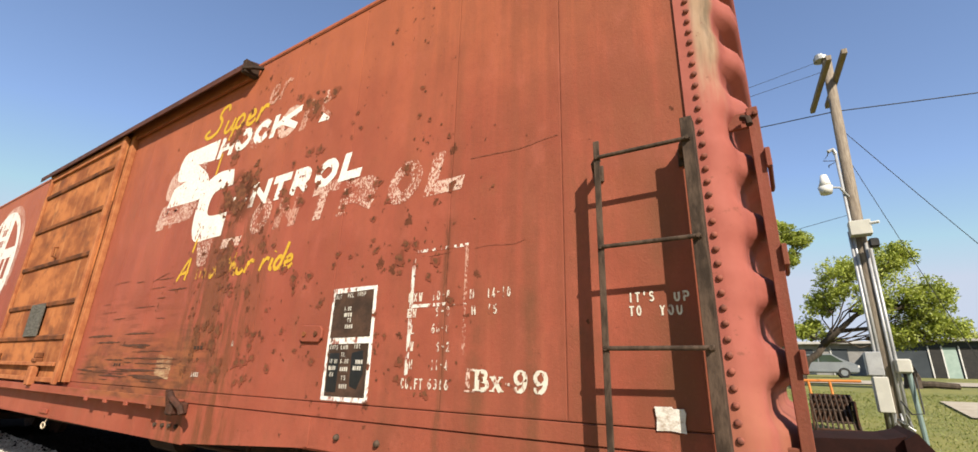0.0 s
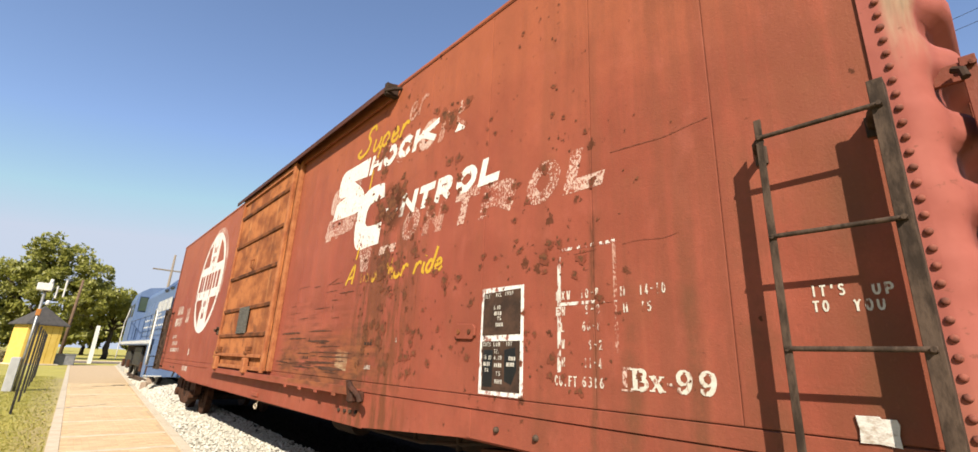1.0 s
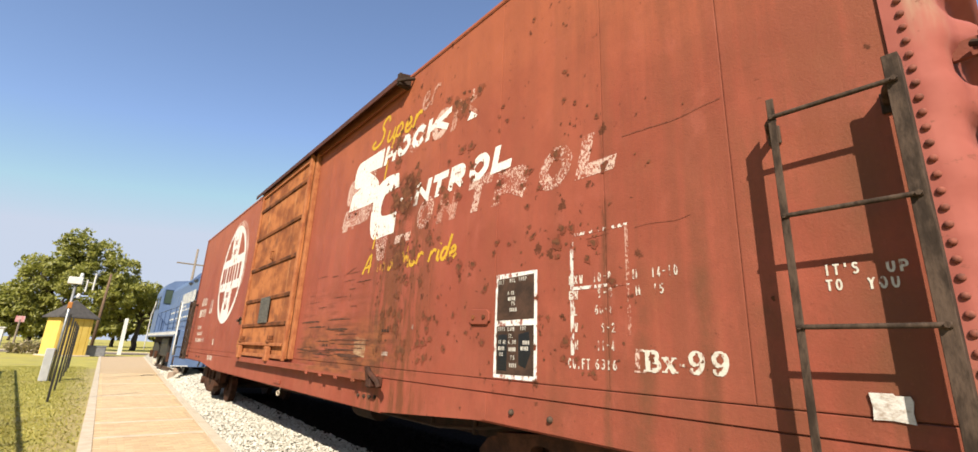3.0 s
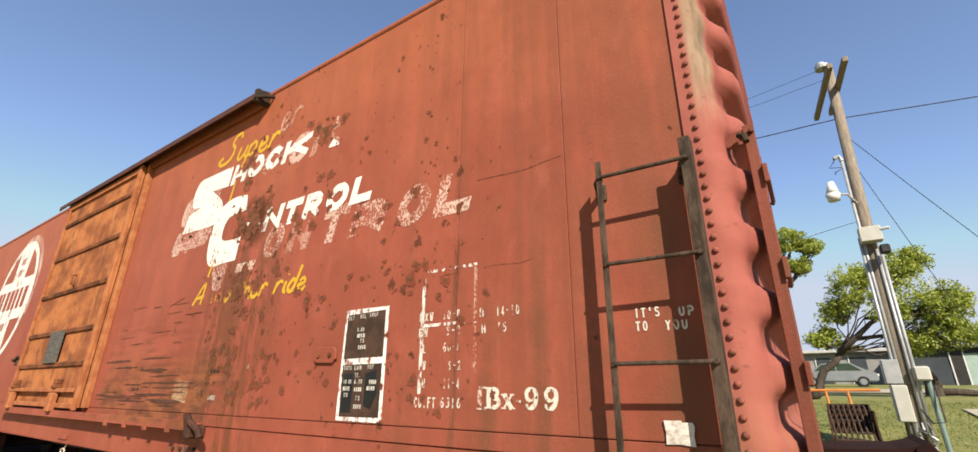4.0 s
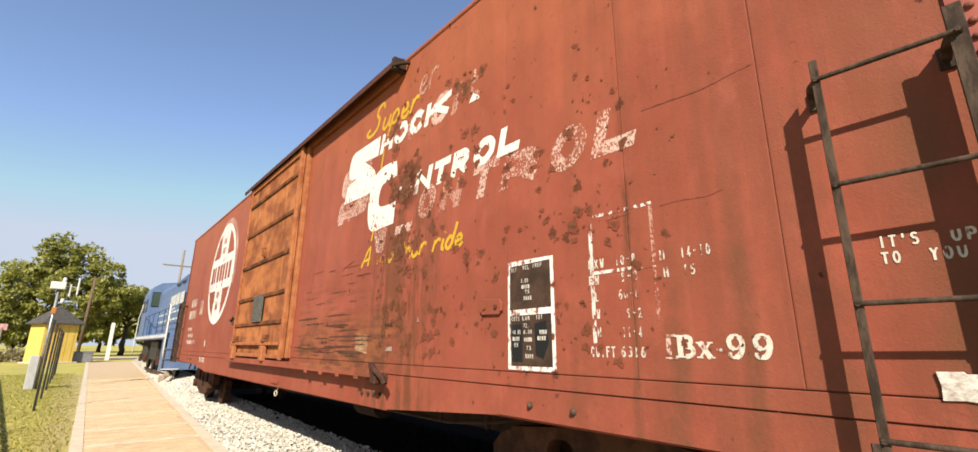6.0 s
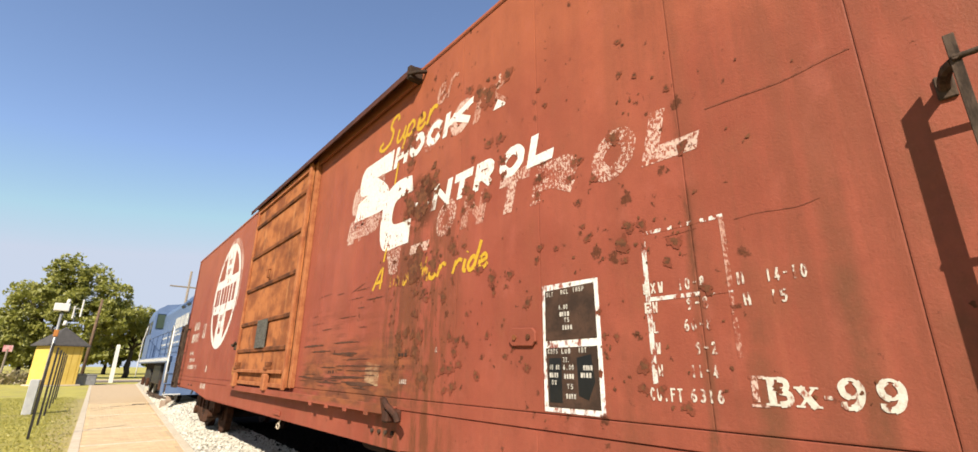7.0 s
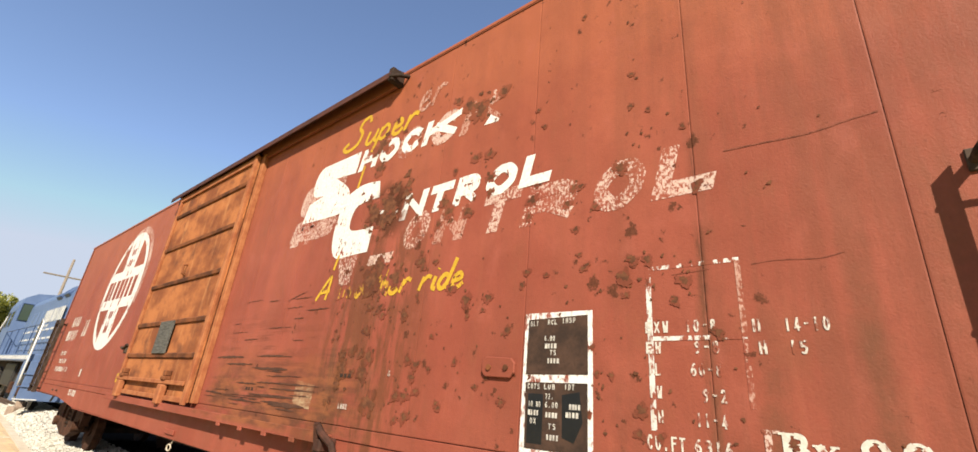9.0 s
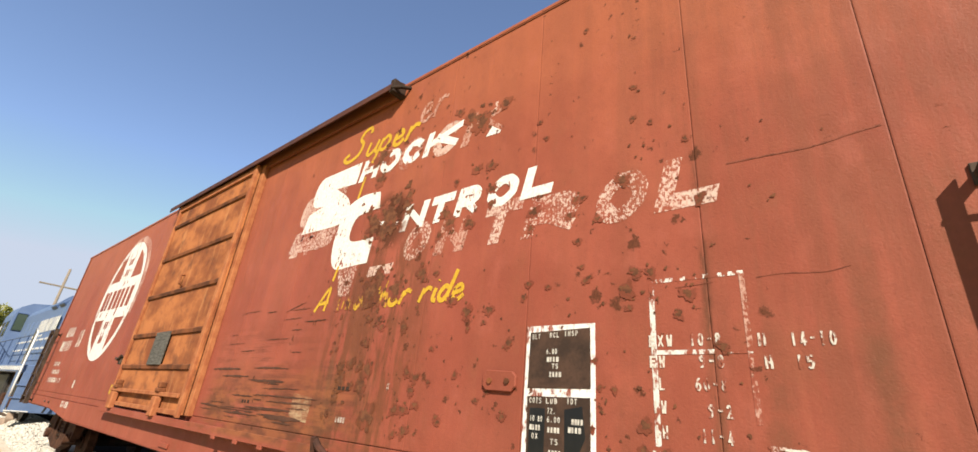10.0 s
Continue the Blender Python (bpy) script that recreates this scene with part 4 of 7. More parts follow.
GLYPHS = {
    "S": (0.95, [[(0.85, 0.85), (0.75, 1.05), (0.5, 1.0), (0.4, 0.75), (0.6, 0.5), (0.5, 0.15), (0.1, 0.0), (-0.15, 0.15), (0.05, 0.3)]]),
    "u": (0.52, [[(0.05, 0.45), (0.0, 0.1), (0.15, 0.0), (0.35, 0.2), (0.42, 0.45)], [(0.42, 0.45), (0.36, 0.1), (0.52, 0.02)]]),
    "p": (0.58, [[(0.08, 0.45), (-0.1, -0.35)], [(0.05, 0.3), (0.25, 0.48), (0.4, 0.3), (0.25, 0.03), (0.03, 0.08)]]),
    "e": (0.52, [[(0.02, 0.2), (0.32, 0.3), (0.25, 0.47), (0.08, 0.38), (0.05, 0.08), (0.25, 0.0), (0.42, 0.15)]]),
    "r": (0.50, [[(0.0, 0.0), (0.1, 0.48)], [(0.08, 0.3), (0.25, 0.48), (0.42, 0.42)]]),
    "A": (0.8, [[(-0.1, 0.0), (0.45, 1.0), (0.5, 0.0)], [(0.05, 0.32), (0.62, 0.38)]]),
    "s": (0.36, [[(0.3, 0.42), (0.12, 0.47), (0.08, 0.3), (0.25, 0.15), (0.15, 0.0), (-0.02, 0.05)]]),
    "m": (0.68, [[(0.0, 0.0), (0.08, 0.45)], [(0.06, 0.3), (0.2, 0.47), (0.28, 0.3), (0.24, 0.0)], [(0.28, 0.3), (0.42, 0.47), (0.5, 0.3), (0.5, 0.05), (0.6, 0.02)]]),
    "o": (0.46, [[(0.2, 0.47), (0.02, 0.25), (0.15, 0.0), (0.36, 0.2), (0.22, 0.46), (0.45, 0.4)]]),
    "t": (0.34, [[(0.2, 0.85), (0.08, 0.1), (0.25, 0.0)], [(-0.03, 0.5), (0.32, 0.55)]]),
    "h": (0.48, [[(0.18, 0.95), (0.0, 0.0)], [(0.06, 0.25), (0.25, 0.47), (0.34, 0.3), (0.32, 0.05), (0.45, 0.0)]]),
    "i": (0.24, [[(0.08, 0.45), (0.04, 0.08), (0.18, 0.02)], [(0.13, 0.68), (0.14, 0.72)]]),
    "d": (0.52, [[(0.36, 0.4), (0.18, 0.47), (0.02, 0.2), (0.15, 0.0), (0.34, 0.2), (0.5, 1.0)], [(0.36, 0.2), (0.38, 0.02), (0.5, 0.05)]]),
    " ": (0.35, []),
}


def script(body, x0, x1, z0, h, w, mat_, slope=0.0, worn=(0, 0)):
    """Brush lettering drawn stroke by stroke."""
    total = sum(GLYPHS[c][0] for c in body)
    sx = (x1 - x0) / total
    cur = 0.0
    for n_, c in enumerate(body):
        adv, strokes = GLYPHS[c]
        bm = bmesh.new()
        for i, st in enumerate(strokes):
            pts = [(x0 + (cur + px + 0.18 * pz) * sx, z0 + pz * h + slope * (cur + px) * sx) for px, pz in curve_pts(st)]
            ribbon(bm, pts, w * random.uniform(0.9, 1.1), -0.0032 - 0.0005 * i)
        cur += adv
        if strokes:
            part("letter", bm, yellow_worn if worn[0] <= n_ < worn[1] else mat_, car)
        else:
            bm.free()


# block glyphs: strokes on a grid of ten by ten, "~" a smooth stroke, "o" a closed one
BLOCK = {
    "A": "0049 4990 1373", "B": "0009 ~0969877505 ~0575926000", "C": "~9769390603306092", "D": "0009 ~095996935000", "E": "0009 0999 0575 0090", "F": "0009 0999 0575",
    "H": "0009 9099 0494", "I": "4049", "K": "0009 0499 3690", "L": "0009 0090", "N": "0009 0990 9099", "O": "o3060939669390603", "P": "0009 ~096997956404",
    "R": "0009 ~096997956404 4490", "S": "~98692907356592602001", "T": "0999 4940", "U": "~090330609399", "W": "0920 2045 4570 7099", "X": "0099 0990", "Y": "0945 9945 4540",
    "0": "o3060939669390603", "1": "4940", "2": "~072969977500 0090", "3": "~083979977545 ~458592603001", "4": "6069 6902 0292", "5": "0999 0905 ~056593603001",
    "6": "~9959260330609284551404", "7": "0999 9930", "8": "o351739698765 o350230609265", "9": "~0040739669390735658596", "-": "2575", ".": "4041", "'": "4947",
}


def glyph(ch, x0, x1, z0, z1, w, mat_, y=-0.003, shear=0.0, parent=None):
    """One painted letter of stroke width w, filling a box in x and z and leaning by shear."""
    bm = bmesh.new()
    wide = x1 - x0 - shear * (z1 - z0)
    for i, code in enumerate(BLOCK[ch].split()):
        kind_, code = (code[0], code[1:]) if code[0] in "~o" else ("", code)
        pts = [(x0 + w / 2 + int(code[j]) / 9 * (wide - w), z0 + w / 2 + int(code[j + 1]) / 9 * (z1 - z0 - w)) for j in range(0, len(code), 2)]
        if kind_ == "o":
            n_ = len(pts)
            pts = curve_pts(pts[-2:] + pts + pts[:3], 5)[10:10 + 5 * n_ + 1]
        elif kind_:
            pts = curve_pts(pts, 5)
        else:
            # square ends
            (ax, az), (bx, bz) = pts[0], pts[-1]
            ln = math.hypot(bx - ax, bz - az) or 1
            ux, uz = (bx - ax) / ln * w / 2, (bz - az) / ln * w / 2
            pts = [(ax - ux, az - uz), (bx + ux, bz + uz)]
        ribbon(bm, pts, w, y - 0.0001 * i)
    for v in bm.verts:
        v.co.z = min(z1, max(z0, v.co.z))
        v.co.x = min(x0 + wide, max(x0, v.co.x)) + shear * (v.co.z - z0)
    return part("letter", bm, mat_, parent or car)


def stencil(body, x0, x1, z0, z1, mat_, y=-0.003, parent=None, gap=0.45):
    """A line of narrow stencil capitals, one letter a cell."""
    cell = (x1 - x0) / (len(body) + gap * (len(body) - 1))
    for i, ch in enumerate(body):
        if ch != " ":
            a = x0 + i * cell * (1 + gap)
            glyph(ch, a, a + cell, z0, z1, min(cell * 0.34, (z1 - z0) * 0.2), mat_, y, 0.0, parent)


def outline(name, pts, x0, x1, z0, z1, y, mat_, rounds=2):
    """A letter drawn as one outline in a unit box, its corners cut round."""
    for _ in range(rounds):
        out = []
        for (ax, az, hard), (bx, bz, hard2) in zip(pts, pts[1:] + pts[:1]):
            out.append((ax, az, 1) if hard else (ax * 0.75 + bx * 0.25, az * 0.75 + bz * 0.25, 0))
            if not hard2:
                out.append((ax * 0.25 + bx * 0.75, az * 0.25 + bz * 0.75, 0))
        pts = out
    bm = bmesh.new()
    bm.faces.new([bm.verts.new((x0 + u * (x1 - x0), y, z0 + v * (z1 - z0))) for u, v, _ in pts])
    bm.normal_update()
    bmesh.ops.triangulate(bm, faces=bm.faces[:])
    return part(name, bm, mat_, car)


BIG_S = [(1.0, 1.0, 1), (0.45, 1.0, 0), (0.12, 1.0, 0), (0.06, 0.48, 0), (0.36, 0.44, 1), (0.07, 0.36, 1), (0.0, 0.04, 1), (0.70, 0.0, 0), (0.92, 0.03, 0),
         (0.95, 0.38, 0), (0.57, 0.68, 1), (0.97, 0.64, 1)]
BIG_C = [(0.96, 0.99, 1), (0.50, 1.04, 0), (0.08, 0.90, 0), (-0.05, 0.36, 0), (0.10, -0.02, 0), (0.55, 0.0, 0), (0.96, 0.0, 1), (1.0, 0.34, 1), (0.62, 0.33, 0),
         (0.36, 0.38, 0), (0.42, 0.68, 0), (0.62, 0.74, 0), (1.02, 0.74, 1)]
# older, larger lettering showing through, below the newer coat
outline("letter", BIG_S, -5.93, -5.02, 3.02, 3.70, -0.0016, ghost_letter)
for a, b, c, d in ((-5.90, -5.70, 2.99, 3.26), (-5.74, -5.46, 3.17, 3.24), (-5.60, -5.50, 2.99, 3.2), (-5.40, -5.28, 3.02, 3.2), (-5.2, -5.06, 3.08, 3.2)):
    part("letter", P([(a, c), (a + 0.05, d), (b + 0.02, d), (b - 0.04, c)], -0.0019, -0.0008), ghost_letter, car)
part("letter", P([(-4.76, 2.46), (-4.87, 2.78), (-4.55, 2.74), (-4.61, 2.46)], -0.0018, -0.0008), ghost_letter, car)
part("letter", P([(-4.39, 2.60), (-4.36, 2.69), (-4.04, 2.69), (-4.07, 2.60)], -0.0018, -0.0008), ghost_letter, car)
for ch, a, b, z0, z1 in (("O", -3.97, -3.60, 2.68, 2.995), ("N", -3.58, -3.19, 2.675, 2.96), ("T", -3.13, -2.72, 2.675, 2.99),
                         ("R", -2.74, -2.27, 2.665, 2.945), ("O", -2.225, -1.835, 2.652, 2.965), ("L", -1.85, -1.445, 2.66, 2.968)):
    glyph(ch, a, b, z0, z1, 0.095, ghost_letter if a > -3.2 or ch == "O" else ghost_faint, -0.0016, 0.27)
for ch, a, b, m_ in (("C", -3.80, -3.40, ghost_letter), ("K", -3.43, -2.91, ghost_faint), ("O", -4.26, -3.88, ghost_letter), ("O", -4.62, -4.28, ghost_faint)):
    glyph(ch, a, b, 3.605, 3.92, 0.090, m_, -0.0016, 0.27)
part("letter", P([(-3.15, 3.62), (-3.09, 3.70), (-3.00, 3.63), (-3.01, 3.61)], -0.0022, -0.0008), white_letter, car)
part("letter", P([(-3.10, 3.80), (-3.085, 3.93), (-3.05, 3.93), (-3.07, 3.82)], -0.0022, -0.0008), ghost_letter, car)
script("er", -4.02, -3.66, 4.08, 0.40, 0.035, ghost_faint)
# newer coat
outline("letter", BIG_S, -5.745, -4.845, 3.225, 3.905, -0.0028, white_letter)
outline("letter", BIG_C, -5.035, -4.395, 2.74, 3.46, -0.0031, white_letter)
for ch, a, b in (("H", -4.845, -4.50), ("O", -4.53, -4.19), ("C", -4.20, -3.87), ("K", -3.90, -3.41)):
    glyph(ch, a, b, 3.655, 3.895, 0.075, white_letter, -0.0030, 0.25)
for ch, a, b in (("O", -4.40, -4.04), ("N", -4.04, -3.69), ("T", -3.71, -3.395), ("R", -3.41, -3.11), ("O", -3.09, -2.76), ("L", -2.77, -2.455)):
    glyph(ch, a, b, 2.960, 3.200, 0.076, white_letter, -0.0033, 0.25)
script("Super", -5.17, -4.00, 3.99, 0.33, 0.042, yellow_letter, -0.06)
script("A smoother ride", -5.08, -3.18, 2.345, 0.22, 0.034, yellow_letter, -0.02, (2, 8))
for x, z in ((-4.735, 3.70), (-4.857, 2.765)):
    bm_ = bmesh.new()
    ribbon(bm_, [(x, z), (x - 0.045, z - (0.24 if z > 3 else 0.14))], 0.034, -0.0036)
    part("lettering", bm_, yellow_letter, car)

# dimensions and class
for a, b, z, txt in ((-1.905, -1.79, 1.945, "EXW"), (-1.71, -1.575, 1.945, "10-8"), (-1.425, -1.395, 1.938, "H"), (-1.305, -1.148, 1.936, "14-10"),
                     (-1.905, -1.83, 1.846, "EW"), (-1.675, -1.57, 1.846, "9-8"), (-1.410, -1.380, 1.843, "H"), (-1.297, -1.235, 1.843, "15"),
                     (-1.90, -1.84, 1.744, "IL"), (-1.70, -1.565, 1.746, "60-8"), (-1.90, -1.835, 1.642, "IW"), (-1.655, -1.555, 1.636, "9-2"),
                     (-1.895, -1.835, 1.535, "IH"), (-1.69, -1.562, 1.533, "11-4")):
    stencil(txt, a, b, z, z + 0.056, stencil_white, -0.003)
stencil("CU.FT", -1.915, -1.745, 1.420, 1.482, stencil_clean, -0.003)
stencil("6316", -1.705, -1.553, 1.424, 1.482, stencil_white, -0.003)


def roman(x0, z0, h, strokes, mat_):
    """A heavy Roman letter: strokes of (width, points), thick and thin, in units of its height."""
    bm = bmesh.new()
    for i, (w, pts) in enumerate(strokes):
        pts = [(x0 + u * h, z0 + v * h) for u, v in pts]
        ribbon(bm, curve_pts(pts, 5) if len(pts) > 2 else pts, w * h, -0.0030 - 0.0001 * i)
    part("letter", bm, mat_, car)


ROMAN_B = [(0.26, [(0.24, 0.0), (0.24, 1.0)]), (0.08, [(0.0, 0.04), (0.5, 0.04)]), (0.08, [(0.0, 0.96), (0.5, 0.96)]), (0.08, [(0.3, 0.53), (0.62, 0.53)]),
           (0.20, [(0.48, 0.93), (0.70, 0.88), (0.76, 0.74), (0.70, 0.60), (0.50, 0.54)]), (0.22, [(0.48, 0.50), (0.76, 0.45), (0.84, 0.28), (0.76, 0.11), (0.48, 0.06)])]
ROMAN_X = [(0.24, [(0.16, 0.68), (0.62, 0.0)]), (0.09, [(0.14, 0.02), (0.62, 0.66)]), (0.07, [(0.0, 0.66), (0.36, 0.66)]), (0.07, [(0.5, 0.66), (0.76, 0.66)]),
           (0.07, [(0.0, 0.035), (0.28, 0.035)]), (0.07, [(0.44, 0.035), (0.80, 0.035)])]
ROMAN_9 = [(0.20, [(0.30, 0.94), (0.14, 0.80), (0.12, 0.64), (0.18, 0.48), (0.32, 0.40)]), (0.10, [(0.28, 0.96), (0.44, 0.97), (0.58, 0.88)]), (0.10, [(0.30, 0.40), (0.44, 0.42), (0.56, 0.54)]),
           (0.22, [(0.54, 0.90), (0.64, 0.70), (0.62, 0.40), (0.50, 0.16), (0.34, 0.06)]), (0.12, [(0.36, 0.06), (0.20, 0.05), (0.10, 0.12)]), (0.16, [(0.04, 0.18), (0.20, 0.18)])]
roman(-1.382, 1.428, 0.112, ROMAN_B, stencil_clean)
roman(-1.272, 1.428, 0.112, ROMAN_X, stencil_clean)
roman(-1.172, 1.428, 0.112, [(0.13, [(0.0, 0.36), (0.28, 0.36)])], stencil_white)
roman(-1.125, 1.428, 0.112, ROMAN_9, stencil_clean)
roman(-1.008, 1.428, 0.112, ROMAN_9, stencil_clean)
for i, (a, b, c, d) in enumerate(((-1.440, -1.36, 1.533, 1.545), (-1.432, -1.405, 1.44, 1.533), (-1.44, -1.37, 1.420, 1.430))):
    part("serif", P([(a, c), (b, c), (b, d), (a, d)], -0.0028 - 0.0002 * i, -0.001), ghost_letter, car)
for txt, a, b, z in (("IT'S", -0.492, -0.372, 1.862), ("UP", -0.285, -0.218, 1.856), ("TO", -0.492, -0.435, 1.798), ("YOU", -0.352, -0.253, 1.795)):
    stencil(txt, a, b, z, z + 0.047, stencil_clean, -0.003)
# worn white box round the dimensions
box_line = painted("worn_box_line", (0.74, 0.70, 0.62), wear=0.52, soft=0.05, scale=30)
for i, (a, b, c, d) in enumerate(((-1.895, -1.868, 1.50, 2.285), (-1.885, -1.45, 2.265, 2.285), (-1.470, -1.447, 1.62, 2.27), (-1.89, -1.60, 1.907, 1.928), (-1.55, -1.45, 1.908, 1.915))):
    bm_ = bmesh.new()
    bm_.faces.new([bm_.verts.new(p) for p in ((a, -0.0012 - 0.0003 * i, c), (b, -0.0012 - 0.0003 * i, c), (b, -0.0012 - 0.0003 * i, d), (a, -0.0012 - 0.0003 * i, d))])
    part("box_line", bm_, ghost_faint if i == 2 else box_line, car)
# rust blisters that have broken through the paint, and scrapes where the sliding door has rubbed
RUST_LETTERS = ((-3.48, 3.99, 0.05), (-3.33, 3.88, 0.09), (-3.20, 3.78, 0.10), (-2.97, 3.88, 0.06), (-3.20, 3.34, 0.05), (-3.06, 3.33, 0.05), (-3.41, 3.28, 0.035), (-4.50, 3.87, 0.12),
                (-4.46, 3.60, 0.09), (-4.13, 3.29, 0.09), (-3.97, 3.31, 0.06), (-3.03, 3.12, 0.05), (-3.02, 3.00, 0.04), (-4.20, 3.17, 0.16), (-4.40, 3.10, 0.13), (-4.28, 3.02, 0.10), (-3.49, 3.02, 0.07),
                (-3.43, 2.93, 0.07), (-3.23, 2.89, 0.06), (-3.53, 2.84, 0.045), (-4.52, 3.27, 0.06), (-3.66, 2.55, 0.07), (-3.50, 2.53, 0.03), (-4.17, 2.57, 0.10), (-4.28, 2.45, 0.13), (-3.95, 2.45, 0.10))
RUST_MIDDLE = ((-3.31, 2.30, 0.05), (-3.15, 2.21, 0.06), (-2.96, 2.21, 0.04), (-4.09, 2.22, 0.05), (-3.78, 2.14, 0.05), (-2.65, 2.35, 0.03), (-2.02, 2.92, 0.05), (-2.28, 2.86, 0.03), (-2.33, 2.86, 0.03),
               (-2.37, 2.76, 0.035), (-2.64, 2.85, 0.05), (-2.66, 2.73, 0.035), (-2.18, 2.70, 0.03), (-2.31, 2.58, 0.03), (-1.97, 3.14, 0.018), (-1.65, 3.08, 0.022), (-1.60, 2.71, 0.03),
               (-1.61, 2.68, 0.025), (-1.28, 2.63, 0.02), (-1.37, 2.71, 0.012), (-1.57, 2.43, 0.015), (-2.00, 2.15, 0.022), (-2.01, 2.25, 0.05), (-1.96, 2.34, 0.04), (-1.88, 2.33, 0.035), (-1.80, 2.34, 0.02),
               (-1.75, 2.10, 0.03), (-1.70, 2.20, 0.04), (-0.70, 1.78, 0.02))
RUST_LOW = ((-2.78, 1.99, 0.035), (-2.94, 2.21, 0.03), (-2.09, 1.74, 0.022), (-1.96, 1.75, 0.02), (-1.94, 1.585, 0.04), (-1.565, 1.94, 0.03), (-2.79, 1.57, 0.03), (-2.16, 1.63, 0.02), (-1.95, 1.48, 0.03),
            (-1.85, 1.475, 0.025), (-4.22, 2.04, 0.05), (-4.13, 1.83, 0.08), (-4.36, 1.88, 0.06), (-3.74, 1.56, 0.05), (-3.62, 1.43, 0.05), (-3.60, 1.69, 0.04), (-4.05, 1.50, 0.10), (-4.45, 1.74, 0.08),
            (-4.18, 1.70, 0.07), (-1.33, 1.50, 0.022), (-1.20, 1.47, 0.015), (-1.05, 1.49, 0.015), (-1.0, 1.53, 0.012), (-1.72, 1.40, 0.03), (-1.80, 1.395, 0.02), (-3.2, 1.80, 0.03), (-3.0, 1.65, 0.025))


def blister(bm, rng, x, z, r, y):
    """A ragged flat patch of rust."""
    n = 18 if r < 0.03 else 30
    ph = rng.uniform(0, 6.28, 4)
    pts = []
    for i in range(n):
        t = 2 * math.pi * i / n
        q = r * (1 + 0.22 * math.sin(2 * t + ph[0]) + 0.20 * math.sin(3 * t + ph[1]) + 0.16 * math.sin(7 * t + ph[2]) + rng.uniform(-0.18, 0.18))
        pts.append(bm.verts.new((x + q * math.cos(t), y, z + q * math.sin(t) * 0.92)))
    mid = bm.verts.new((x, y, z))
    for i in range(n):
        bm.faces.new((mid, pts[i], pts[(i + 1) % n]))


def rust_and_scrapes():
    rng = np.random.default_rng(77)
    core, halo, marks = bmesh.new(), bmesh.new(), bmesh.new()
    spots = list(RUST_LETTERS + RUST_MIDDLE + RUST_LOW)
    # loose scatter: x and z limits, how many, largest radius
    for xa, xb, za, zb, n, r in ((-2.7, -1.7, 2.9, 4.3, 26, 0.022), (-3.9, -2.0, 1.4, 2.5, 44, 0.024), (-2.2, -1.5, 1.45, 2.35, 26, 0.016), (-4.8, -3.3, 2.5, 4.0, 22, 0.030), (-4.7, -3.4, 1.35, 2.4, 36, 0.045),
                                 (-1.7, -0.9, 1.4, 4.3, 12, 0.010), (-6.8, -4.9, 2.6, 4.3, 8, 0.02), (-4.2, -0.3, 1.03, 1.30, 10, 0.010)):
        for i in range(n):
            spots.append((rng.uniform(xa, xb), rng.uniform(za, zb), r * rng.uniform(0.25, 1.0) ** 1.5 + 0.004))
    for x, z, r in spots:
        y = -0.0046 if z > 1.31 else -0.0112
        if r > 0.02:
            blister(halo, rng, x, z - 0.15 * r, r * 0.92, y + rng.uniform(0.0002, 0.0009))
        blister(core, rng, x, z, r * 0.50, y - rng.uniform(0.0, 0.0006))
        for j in range(int(r * 70)):
            blister(core, rng, x + rng.normal(0, r * 0.75), z + rng.normal(0, r * 0.75), r * rng.uniform(0.06, 0.28), y - rng.uniform(0.0, 0.0006))
    for i in range(44):
        z = 1.36 + 1.25 * rng.random() ** 1.5
        low_ = z < 1.85
        x = rng.uniform(-7.05, -5.0 if low_ else -5.3) + (0.6 * (z - 1.9) if z > 1.9 else 0)
        ln = rng.uniform(0.12, 1.0 if low_ else 0.6)
        tilt = 0.30 * rng.random() if z > 2.25 and rng.random() < 0.3 else rng.normal(0.0, 0.006)
        w0 = rng.uniform(0.006, 0.036 if low_ else 0.013)
        y = -0.0040 - 0.000004 * i
        prev = None
        for j in range(13):
            u = j / 12
            xx, zz = x + ln * u, z + tilt * ln * u + rng.normal(0, 0.0018)
            h = w0 * (math.sin(math.pi * min(1, max(0.02, u))) ** 0.5) * rng.uniform(0.4, 1.2) / 2
            cur = (marks.verts.new((xx, y, max(1.318, zz - h))), marks.verts.new((xx, y, max(1.319, zz + h))))
            if prev:
                marks.faces.new((prev[0], cur[0], cur[1], prev[1]))
            prev = cur
    tagged(part("rust_stain", halo, painted("rust_stain", tint=(0.72, 0.74, 0.70)), car, "dull rust stains round the blisters"), kind="stuff")
    tagged(part("rust_blister", core, simple("rust_blister", (0.205, 0.080, 0.040), (0.105, 0.043, 0.024), 16, 0.9, 0, 0.15), car, "dark brown rust blisters in the paint"), kind="stuff")
    tagged(part("scrape_mark", marks, simple("scraped_steel", (0.130, 0.060, 0.038), (0.078, 0.040, 0.027), 5, 0.85, 0, 0.3), car, "dark horizontal scrapes beside the door"), kind="stuff")


rust_and_scrapes()
